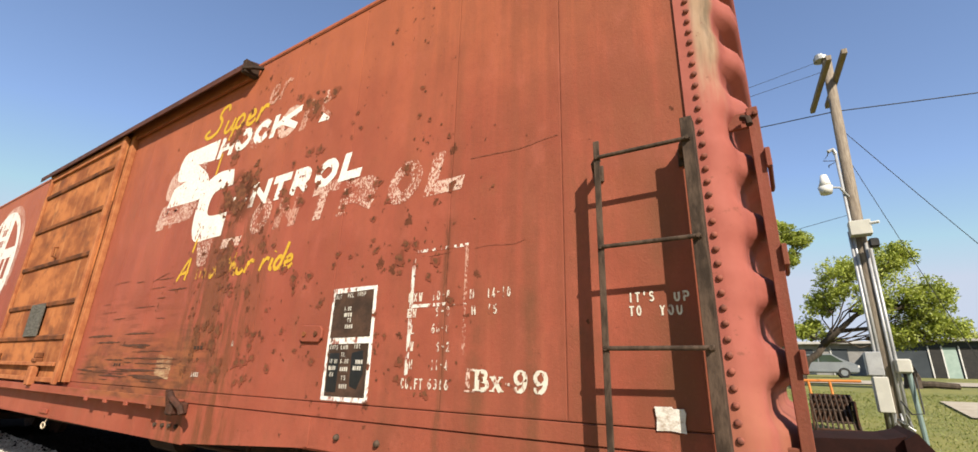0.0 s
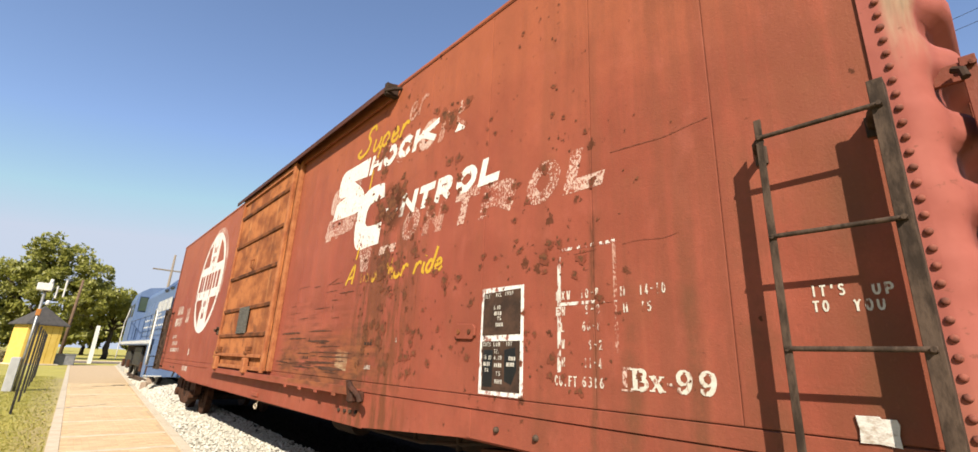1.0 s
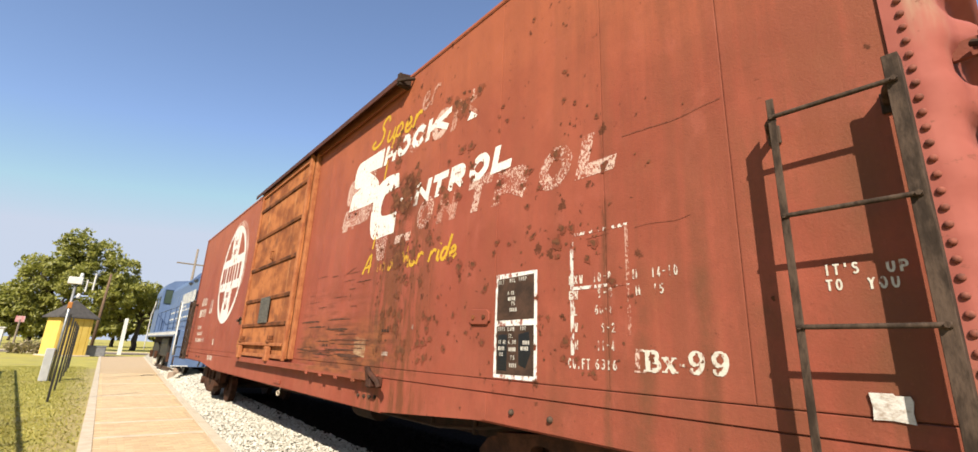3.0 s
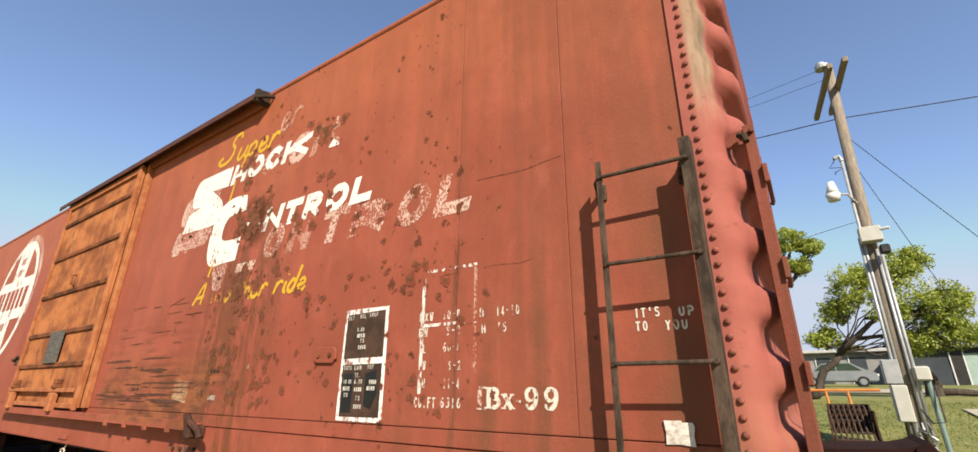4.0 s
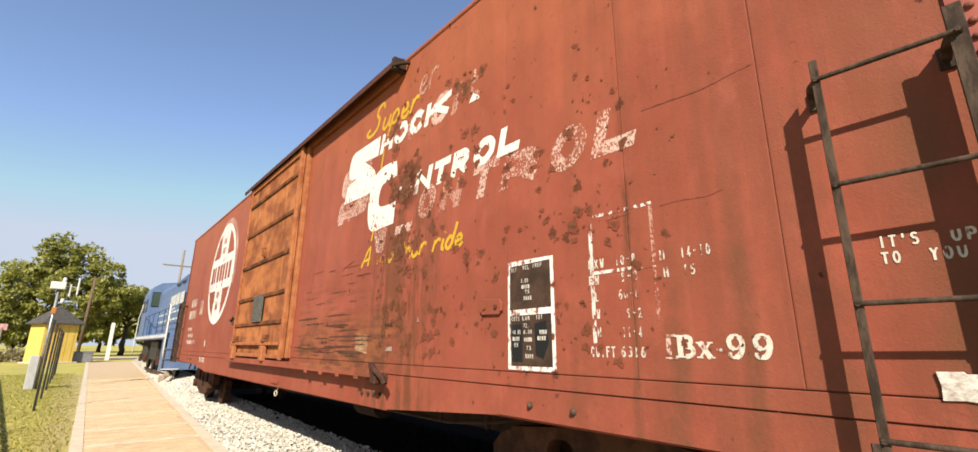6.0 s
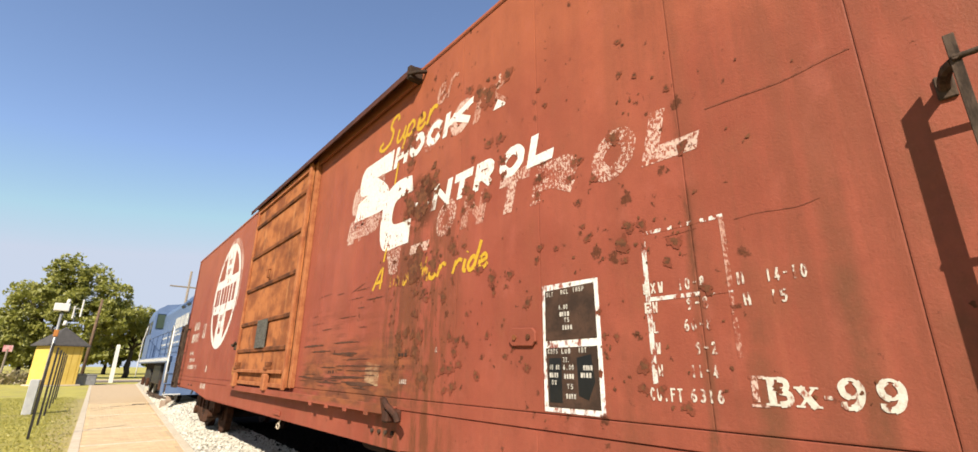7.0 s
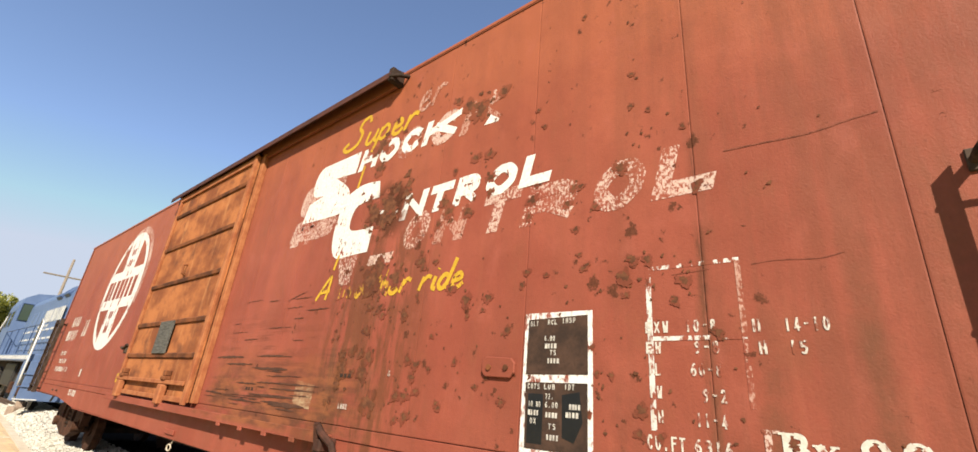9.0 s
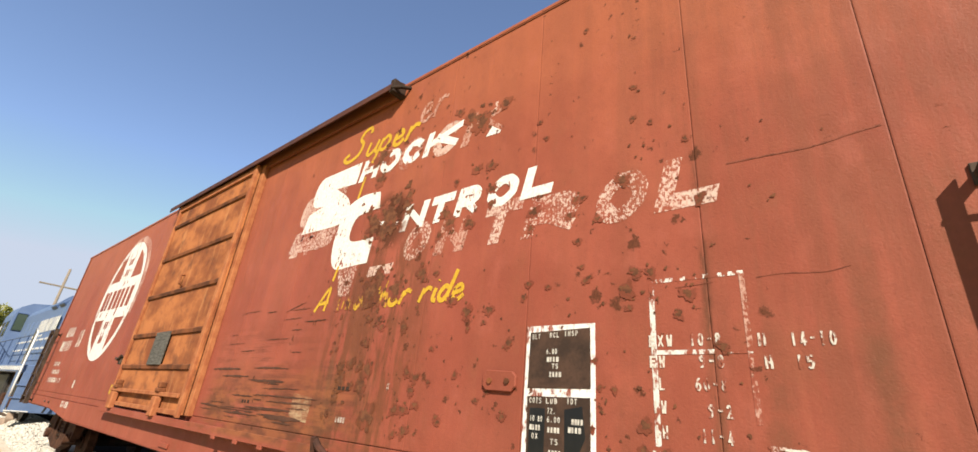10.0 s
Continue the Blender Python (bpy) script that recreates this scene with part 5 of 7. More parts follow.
# weld cracks and scratches in the sheets
bm_ = bmesh.new()
for pts, w in (([(-0.84, 2.865), (-0.94, 2.859), (-1.10, 2.840), (-1.29, 2.850), (-1.46, 2.858)], 0.007),
               ([(-1.05, 2.255), (-1.14, 2.238), (-1.30, 2.250), (-1.40, 2.243)], 0.003), ([(-1.58, 2.243), (-1.66, 2.236), (-1.76, 2.232)], 0.003)):
    ribbon(bm_, curve_pts(pts, 4), w, -0.0022)
tagged(part("scratch", bm_, simple("scratch_rust", (0.15, 0.050, 0.030), (0.30, 0.090, 0.055), 30), car), kind="stuff")
bars(-6.08, -5.90, 1.50, 1.53, 3, under_black, -0.002)
bars(-4.465, -4.30, 1.665, 1.695, 3, under_black, -0.0056)
bars(-4.415, -4.285, 1.430, 1.470, 4, stencil_white, -0.0056)
bars(-3.86, -3.83, 1.69, 1.73, 2, stencil_white, -0.0056)

# black stencil panels in a white frame
cp_frame = part("stencil_panel", P([(-2.640, 1.322), (-2.640, 2.082), (-2.198, 2.080), (-2.192, 1.320)], -0.0034, -0.001), painted("panel_white", (0.82, 0.79, 0.72), wear=0.43, soft=0.05, scale=18), car, "black stencil panels in a white frame")
part("black_panel", P([(-2.618, 1.732), (-2.614, 2.044), (-2.226, 2.056), (-2.222, 1.738)], -0.0052, -0.002), black_plate, cp_frame)
part("black_panel", P([(-2.606, 1.348), (-2.616, 1.690), (-2.224, 1.694), (-2.220, 1.352)], -0.0052, -0.002), black_plate, cp_frame)
part("black_panel", P([(-2.595, 1.375), (-2.595, 1.63), (-2.495, 1.63), (-2.495, 1.375)], -0.0058, -0.0045), simple("fresh_black", (0.008, 0.008, 0.009), (0.014, 0.013, 0.013), 5, 0.35, 0, 0.05), cp_frame)
part("black_panel", P([(-2.37, 1.42), (-2.375, 1.63), (-2.27, 1.65), (-2.25, 1.50), (-2.30, 1.40)], -0.0058, -0.0045), simple("fresh_black_b", (0.008, 0.008, 0.009), (0.014, 0.013, 0.013), 5, 0.35, 0, 0.05), cp_frame)
panel_white = simple("panel_stencil", (0.70, 0.66, 0.58), (0.40, 0.36, 0.32), 30, 0.8, 0, 0)
for txt, a, b, z in (("BLT", -2.60, -2.545, 2.005), ("RCL", -2.48, -2.42, 2.01), ("INSP", -2.385, -2.30, 2.015), ("6.00", -2.50, -2.43, 1.918), ("TS", -2.46, -2.42, 1.838),
                     ("COTS", -2.60, -2.52, 1.655), ("LUB", -2.49, -2.42, 1.655), ("IDT", -2.36, -2.30, 1.658), ("72.", -2.48, -2.43, 1.605),
                     ("10 80", -2.59, -2.51, 1.562), ("6.00", -2.48, -2.40, 1.562), ("OX", -2.575, -2.535, 1.475), ("TS", -2.455, -2.41, 1.455)):
    stencil(txt, a, b, z, z + 0.029, panel_white, -0.0062, cp_frame)
for a, b, z in ((-2.495, -2.415, 1.876), (-2.475, -2.395, 1.795), (-2.59, -2.515, 1.518), (-2.475, -2.395, 1.512), (-2.465, -2.385, 1.402), (-2.35, -2.27, 1.52), (-2.33, -2.26, 1.56)):
    bars(a, b, z, z + 0.027, 4, panel_white, -0.0062, cp_frame)

# round emblem on the far half, its words as plain bars
CX, CZ, RO = -12.62, 3.14, 1.20


def ring(cx, cz, ro, ri, y, mat_, a0=0.0, a1=2 * math.pi):
    bm = bmesh.new()
    n = 56
    vs = [[bm.verts.new((cx + r * math.cos(a0 + (a1 - a0) * i / n), y, cz + r * math.sin(a0 + (a1 - a0) * i / n))) for r in (ri, ro)] for i in range(n + 1)]
    for p, q in zip(vs, vs[1:]):
        bm.faces.new((p[0], p[1], q[1], q[0]))
    return part("emblem_ring", bm, mat_, car)


ring(CX + 0.16, CZ + 0.10, 1.20, 1.06, -0.0016, ghost_letter, -0.4, 2.0)
ring(CX, CZ, RO, RO - 0.13, -0.0026, logo_white)
part("emblem_cross", P([(CX - 0.40, CZ - 1.08), (CX + 0.40, CZ - 1.08), (CX + 0.34, CZ), (CX + 0.40, CZ + 1.08), (CX - 0.40, CZ + 1.08), (CX - 0.34, CZ)], -0.0030, -0.0010), logo_white, car)
part("emblem_cross", P([(CX - 1.12, CZ - 0.40), (CX + 1.12, CZ - 0.40), (CX + 1.12, CZ + 0.40), (CX - 1.12, CZ + 0.40)], -0.0034, -0.0010), logo_white, car)
bars(CX - 1.0, CX + 1.0, CZ - 0.20, CZ + 0.20, 7, red_paint, -0.0048)
for z in (0.55, 0.78, -0.52, -0.80):
    bars(CX - 0.14, CX + 0.14, CZ + z - 0.07, CZ + z + 0.07, 2, red_paint, -0.0048)
# far stencils, too small to read
for a, b, z, h, n in ((-15.9, -15.1, 2.50, 0.22, 4), (-16.0, -15.0, 2.18, 0.22, 6), (-14.55, -14.15, 2.25, 0.35, 2), (-15.9, -15.3, 1.85, 0.09, 6), (-15.8, -15.0, 1.68, 0.09, 8), (-15.9, -14.6, 1.50, 0.10, 12), (-13.6, -13.0, 1.08, 0.11, 4)):
    bars(a, b, z, z + h, n, stencil_white, -0.002 if z > 1.3 else -0.011)
bars(-13.35, -13.22, 1.44, 1.58, 1, stencil_clean, -0.002)
bars(-10.75, -10.62, 1.42, 1.56, 1, yellow_letter, -0.002)
keep_white = simple("worn_stencil", (0.50, 0.44, 0.40), (0.16, 0.11, 0.10), 38, 0.9, 0, 0)
stencil("KEEP", 0.405, 0.512, 1.090, 1.135, keep_white, 1.1965, ds)
stencil("OFF", 0.432, 0.512, 1.030, 1.075, keep_white, 1.1965, ds)

# ---- locomotive behind the boxcar ----
loco_blue = simple("loco_blue", (0.135, 0.200, 0.35), (0.11, 0.170, 0.31), 1.5, 0.5, 0, 0.08)
loco_dark = simple("loco_dark_blue", (0.05, 0.09, 0.20), (0.035, 0.07, 0.16), 2, 0.5, 0, 0.05)
white_paint = simple("white_paint", (0.78, 0.77, 0.73), (0.66, 0.64, 0.60), 6, 0.6, 0, 0.1)
glass_dark, kg, bg = material("cab_glass")
bg.inputs["Base Color"].default_value = (0.035, 0.05, 0.035, 1)
bg.inputs["Roughness"].default_value = 0.06
black_metal = simple("black_metal", (0.018, 0.017, 0.016), (0.035, 0.030, 0.026), 8, 0.55, 0.2, 0.2)


def build_loco():
    LX, YS, LC = -22.5, 0.27, 1.77
    lo = thing("locomotive", (-28.5, LC, 0), "light blue diesel switcher with white handrails and stripes", "locomotive")
    part("deck", B(-35.2, LX, YS, 2 * LC - YS, 1.50, 1.74, 0.02), loco_blue, lo)
    for i in range(26):
        x = LX - 0.35 - i * 0.46
        part("stripe", B(x - 0.16, x + 0.16, YS - 0.010, YS - 0.003, 1.56, 1.69), white_paint, lo)
    hood = bmesh.new()
    prof = [(0.80, 1.74), (0.80, 3.95), (0.92, 4.22), (1.22, 4.38), (LC, 4.42)]
    prof = prof + [(2 * LC - y, z) for y, z in prof[-2::-1]]
    a = [hood.verts.new((-32.0, y, z)) for y, z in prof]
    b = [hood.verts.new((LX - 0.9, y, z)) for y, z in prof]
    hood.faces.new(a)
    hood.faces.new(b[::-1])
    for i in range(len(prof) - 1):
        hood.faces.new((a[i], b[i], b[i + 1], a[i + 1]))
    h = part("hood", hood, loco_blue, lo)
    for i in range(7):
        x = -24.2 - i * 1.05
        part("hood_door", B(x - 0.46, x + 0.46, 0.772, 0.802, 1.95, 3.55, 0.01), loco_blue, h)
        part("louvre", B(x - 0.36, x + 0.36, 0.760, 0.775, 2.35, 2.42), white_paint, h)
        part("louvre", B(x - 0.36, x + 0.36, 0.760, 0.775, 2.68, 2.75), white_paint, h)
    for x in (-23.9, -25.3):
        m = Matrix.Translation((x, 0.95, 4.12)) @ Matrix.Rotation(radians(-38), 4, 'X')
        part("roof_hatch", B(-0.42, 0.42, -0.10, 0.10, -0.30, 0.34, 0.03, m), loco_dark, h)
    for x in (-26.8, -28.2):
        part("exhaust_stack", T([(x, LC, 4.38), (x, LC, 4.72)], 0.16, 14), loco_dark, h)
    bars(-27.0, -23.2, 3.00, 3.50, 11, white_paint, 0.765, h)
    bars(-27.6, -25.4, 2.82, 2.92, 6, white_paint, 0.765, h)
    # cab across the whole width, its rear wall facing along the hood
    cab = bmesh.new()
    prof = [(0.33, 1.74), (0.33, 3.98), (0.45, 4.38), (0.80, 4.62), (LC, 4.76)]
    prof = prof + [(2 * LC - y, z) for y, z in prof[-2::-1]]
    a = [cab.verts.new((-34.7, y, z)) for y, z in prof]
    b = [cab.verts.new((-31.9, y, z)) for y, z in prof]
    cab.faces.new(a)
    cab.faces.new(b[::-1])
    for i in range(len(prof)):
        cab.faces.new((a[i], b[i], b[(i + 1) % len(prof)], a[(i + 1) % len(prof)]))
    c = part("cab", cab, loco_blue, lo)
    for y in (0.42, 2 * LC - 0.80):
        w = part("window_frame", B(-31.895, -31.87, y, y + 0.40, 3.30, 4.12, 0.012), loco_dark, c)
        part("pane", B(-31.868, -31.860, y + 0.025, y + 0.375, 3.33, 4.09, 0.025), glass_dark, w)
    for x in (-32.6, -33.9):
        w = part("window_frame", B(x - 0.42, x + 0.42, 0.315, 0.332, 3.0, 3.75, 0.01), loco_dark, c)
        part("pane", B(x - 0.37, x + 0.37, 0.308, 0.318, 3.05, 3.70), glass_dark, w)
    # near end: steps, pilot and handrails
    part("pilot", B(LX - 0.02, LX + 0.06, YS + 0.1, 2 * LC - YS - 0.1, 0.32, 1.52, 0.01), loco_blue, lo)
    for y0 in (YS, 2 * LC - YS - 0.62):
        part("step_box", B(LX - 0.62, LX, y0, y0 + 0.05, 0.30, 1.55, 0.01), loco_blue, lo)
        for z in (0.34, 0.72, 1.10):
            part("step", B(LX - 0.60, LX + 0.10, y0 + 0.02, y0 + 0.60, z, z + 0.035, 0.005), white_paint if z < 0.5 else loco_blue, lo)
    rails_ = [[(LX + 0.05, YS + 0.02, 0.75), (LX + 0.10, YS, 1.1), (LX + 0.06, YS, 2.75), (LX - 0.35, YS, 2.9), (LX - 0.35, YS, 1.74)],
              [(LX + 0.12, YS + 0.62, 0.70), (LX + 0.16, YS + 0.62, 1.2), (LX + 0.12, YS + 0.62, 2.45), (LX + 0.02, YS + 0.70, 2.6), (LX - 0.05, YS + 0.75, 1.74)],
              [(-35.2, YS, 0.75), (-35.25, YS, 1.4), (-35.15, YS, 2.8), (-34.8, YS + 0.05, 3.3), (-34.75, YS + 0.08, 3.6)]]
    for pts in rails_:
        part("handrail", T(pts, 0.028, 8), white_paint, lo, smooth=True)
    for x in (-24.2, -26.1, -28.0, -29.9, -31.6):
        part("rail_post", T([(x, YS + 0.03, 1.70), (x, YS + 0.03, 2.72)], 0.02, 6), loco_dark, lo)
    part("handrail", T([(-22.9, YS + 0.03, 2.72), (-31.85, YS + 0.03, 2.72)], 0.018, 6), loco_dark, lo)
    hose = T([(LX + 0.08, 1.3, 0.85), (LX + 0.25, 1.25, 0.6), (LX + 0.2, 1.2, 0.35)], 0.03, 8)
    part("air_hose", hose, black_metal, lo)
    part("coupler", B(LX, LX + 0.75, LC - 0.12, LC + 0.12, 0.78, 1.02, 0.03), black_metal, lo)
    part("underframe", B(-35.0, -23.1, 0.70, 2 * LC - 0.70, 0.80, 1.50, 0.02), under_black, lo)
    part("fuel_tank", B(-30.2, -27.4, 0.6, 2 * LC - 0.6, 0.55, 1.45, 0.06), black_metal, lo)
    for xc in (-24.9, -32.6):
        part("truck_frame", P([(xc - 1.6, 0.62), (xc - 1.6, 0.95), (xc - 0.7, 1.2), (xc + 0.7, 1.2), (xc + 1.6, 0.95), (xc + 1.6, 0.62), (xc + 0.4, 0.42), (xc - 0.4, 0.42)], 0.62, 0.80), black_metal, lo)
        for s in (-1.15, 1.15):
            for y in (0.92, 2 * LC - 1.06):
                part("wheel", T([(xc + s, y, 0.51), (xc + s, y + 0.14, 0.51)], 0.50, 24), black_metal, lo)
            part("journal_box", B(xc + s - 0.2, xc + s + 0.2, 0.50, 0.64, 0.38, 0.78, 0.03), truck_rust, lo)
    lo.location.z = 0.20
    return lo


build_loco()

# ---- foliage ----
def leaf_material(name, a, b, gloss=0.5):
    m, k, bs = material(name)
    r = m.node_tree.nodes.new("ShaderNodeNewGeometry").outputs["Random Per Island"]
    c = k.mix(r, tuple(v * 0.70 for v in a), tuple(v * 0.70 for v in b))
    k.put(bs.inputs["Base Color"], c)
    bs.inputs["Roughness"].default_value = gloss
    tr = k.n("ShaderNodeBsdfTranslucent", Color=k.mix(0.4, c, (0.30, 0.36, 0.03)))
    mx = k.n("ShaderNodeMixShader", i0=0.35)
    k.t.links.new(bs.outputs[0], mx.inputs[1])
    k.t.links.new(tr.outputs[0], mx.inputs[2])
    k.t.links.new(mx.outputs[0], k.t.nodes["Material Output"].inputs[0])
    return m


leaf_far = leaf_material("leaf_green", (0.43, 0.41, 0.09), (0.24, 0.245, 0.055))
leaf_near = leaf_material("leaf_yellow_green", (0.46, 0.50, 0.075), (0.27, 0.33, 0.05))
bark = simple("bark", (0.11, 0.085, 0.065), (0.06, 0.048, 0.038), 9, 0.95, 0, 0.8, (1, 1, 0.3))


def leaf_mesh(name, clumps, size, per, seed):
    """Many small pointed leaves gathered in clumps: (x, y, z, radius) each."""
    rng = np.random.default_rng(seed)
    cs = np.array(clumps)
    n = len(cs) * per
    idx = np.repeat(np.arange(len(cs)), per)
    d = rng.normal(size=(n, 3))
    d /= np.linalg.norm(d, axis=1)[:, None]
    r = cs[idx, 3] * rng.uniform(0.25, 1.0, n) ** 0.6
    ctr = cs[idx, :3] + d * r[:, None] * np.array([1, 1, 0.75])
    u = rng.normal(size=(n, 3))
    u /= np.linalg.norm(u, axis=1)[:, None]
    w = np.cross(u, rng.normal(size=(n, 3)))
    w /= np.linalg.norm(w, axis=1)[:, None]
    s = size * rng.uniform(0.6, 1.3, n)[:, None]
    v = np.stack([ctr - u * s, ctr + w * s * 0.45, ctr + u * s, ctr - w * s * 0.45], 1).reshape(-1, 3)
    f = np.arange(n * 4).reshape(-1, 4)
    return from_arrays(name, v, f)


def limb_points(p, q, rng, wob, n=5):
    p, q = np.array(p, float), np.array(q, float)
    pts = [p + (q - p) * i / n + (rng.normal(size=3) * wob * math.sin(math.pi * i / n)) for i in range(n + 1)]
    return [tuple(x) for x in pts]


def tree(base, trunk_top, lobes, leaf, leaf_mat, per, seed, label, r0=0.3, clump=0.9, count=16, branch=0.5):
    """Tapered trunk, limbs to each lobe, and a crown of leaf clumps spread over the lobes."""
    rng = np.random.default_rng(seed)
    t = thing("tree", base, label, "tree")
    bm = tube(bmesh.new(), limb_points(base, trunk_top, rng, 0.12), r0, 10, r0 * 0.6)
    part("trunk", bm, bark, t, smooth=True)
    clumps = []
    for lx, ly, lz, lr in lobes:
        lim = limb_points(trunk_top, (lx, ly, lz - 0.2 * lr), rng, 0.25 * lr)
        part("limb", T(lim, r0 * branch, 7, r0 * 0.08), bark, t, smooth=True)
        for i in range(count):
            d = rng.normal(size=3)
            d /= np.linalg.norm(d)
            k = lr * rng.uniform(0.12, 1.15) ** 0.6
            c = (lx + d[0] * k, ly + d[1] * k, lz + d[2] * k * 0.8)
            clumps.append((*c, clump * rng.uniform(0.35, 1.15)))
            if i % 4 == 0:
                part("twig", T(limb_points(lim[3], c, rng, 0.1 * lr, 3), r0 * 0.14, 5, r0 * 0.04), bark, t)
    part("crown", leaf_mesh("crown", clumps, leaf, per, seed + 1), leaf_mat, t)
    return t


GL = -0.16
tree((-86, -6, GL), (-86, -5.6, 5.0), [(-86, -5.2, 13.2, 3.4), (-85, -8.2, 10.0, 3.2), (-86, -2.0, 11.0, 3.4), (-84, -5, 8.0, 4.0), (-85, -10.2, 6.4, 2.8), (-86, 0.2, 8.0, 3.2)],
     0.24, leaf_far, 60, 11, "tall broad green tree with uneven crown", 0.5, 0.95, 80)
tree((-92, 3.0, GL), (-92, 3.2, 4.0), [(-92, 2.4, 8.2, 3.2), (-91, 5.2, 7.6, 3.0), (-92, 0, 6.0, 3.0), (-93, 6.6, 5.8, 2.6)], 0.24, leaf_far, 60, 12,
     "rounded green tree behind the road", 0.4, 0.95, 70)
tree((-95, 7.5, GL), (-95, 7.4, 3.6), [(-95, 7.0, 7.4, 3.0), (-95, 9.4, 6.4, 2.8), (-96, 11.5, 6.8, 3.2)], 0.24, leaf_far, 60, 13, "rounded green tree behind the road", 0.4, 0.95, 66)
tree((-84, -11.5, GL), (-84, -11.2, 2.6), [(-84, -11.0, 4.4, 2.6), (-85, -8.2, 4.2, 2.4), (-84, -13.2, 3.6, 1.6)], 0.24, leaf_far, 60, 14, "low spreading green tree", 0.35, 0.85, 60)
for i in range(22):
    x, y = (-190 - 12 * (i % 3), -70 + i * 6.0) if i < 12 else (-125 - 7 * (i % 3), -16 + (i - 12) * 4.4)
    tree((x, y, GL), (x, y, 2.5), [(x, y, 5.0, 3.6), (x, y + 3.4, 4.4, 3.0)], 0.6, leaf_far, 90, 30 + i, "distant green tree beyond a field", 0.4, 2.0, 16)


# ---- left side: fences, mast, shed, street things ----
def post_fence():
    f = thing("fence", (-17.0, -2.85, GL), "row of black square steel posts beside the path", "fence")
    post = mesh_of(B(-0.026, 0.026, -0.026, 0.026, 0.0, 2.30, 0.004), "post")
    post.materials.append(black_metal)
    for i in range(6):
        x = -17.0 - i * 3.6
        y = -2.86 - 0.003 * (-17.0 - x)
        part("post", post, None, f, at=(x, y, GL - 0.05))


post_fence()


def slat_fence():
    f = thing("slat_fence", (-8.0, -4.1, GL), "black metal picket fence on the lawn", "fence")
    p0, p1 = Vector((-7.0, -4.0, GL)), Vector((-31.0, -6.1, GL))
    for z in (1.0, 1.48):
        part("rail", T([p0 + Vector((0, 0, z)), p1 + Vector((0, 0, z))], 0.03, 6), black_metal, f)
    picket = mesh_of(B(-0.012, 0.012, -0.012, 0.012, 0.03, 1.46), "picket")
    picket.materials.append(black_metal)
    post = mesh_of(B(-0.035, 0.035, -0.035, 0.035, 0.0, 1.58, 0.004), "post")
    post.materials.append(black_metal)
    n = 150
    for i in range(n + 1):
        p = p0 + (p1 - p0) * i / n
        part("post" if i % 15 == 0 else "picket", post if i % 15 == 0 else picket, None, f, at=tuple(p))


slat_fence()


def mast():
    x, y = -25.0, -3.20
    m = thing("instrument_mast", (x, y, GL), "grey pole with a white instrument box and small aerial", "mast")
    part("pole", T([(x, y, GL), (x, y, 3.55)], 0.045, 10), simple("galvanised", (0.42, 0.42, 0.41), (0.32, 0.32, 0.31), 8, 0.45, 0.6, 0.1), m, smooth=True)
    part("box", B(x - 0.16, x + 0.16, y - 0.26, y + 0.20, 3.55, 3.84, 0.02), white_paint, m)
    part("sensor", T([(x, y + 0.12, 3.84), (x, y + 0.12, 3.93), (x, y + 0.12, 4.02)], 0.075, 12, 0.05), white_paint, m, smooth=True)
    part("aerial_boom", T([(x, y, 3.72), (x, y + 0.62, 3.66)], 0.012, 6), white_paint, m)
    for dy, z0, z1 in ((0.34, 3.30, 3.78), (0.56, 3.38, 4.05)):
        part("aerial_element", T([(x, y + dy, z0), (x, y + dy, z1)], 0.03, 8), white_paint, m)
    part("sensor_ball", T([(x, y + 0.18, 3.02), (x, y + 0.18, 3.12), (x, y + 0.18, 3.20)], 0.075, 10, 0.05), white_paint, m, smooth=True)
    part("clamp", B(x - 0.07, x + 0.07, y - 0.07, y + 0.07, 2.6, 2.85, 0.01), simple("clamp_orange", (0.55, 0.22, 0.06), (0.45, 0.18, 0.05), 5), m)
    part("cabinet", B(x - 0.2, x + 0.2, y - 0.33, y - 0.06, GL, 1.05, 0.02), simple("cabinet_grey", (0.50, 0.50, 0.49), (0.42, 0.42, 0.41), 4, 0.6), m, "white equipment cabinet")


mast()


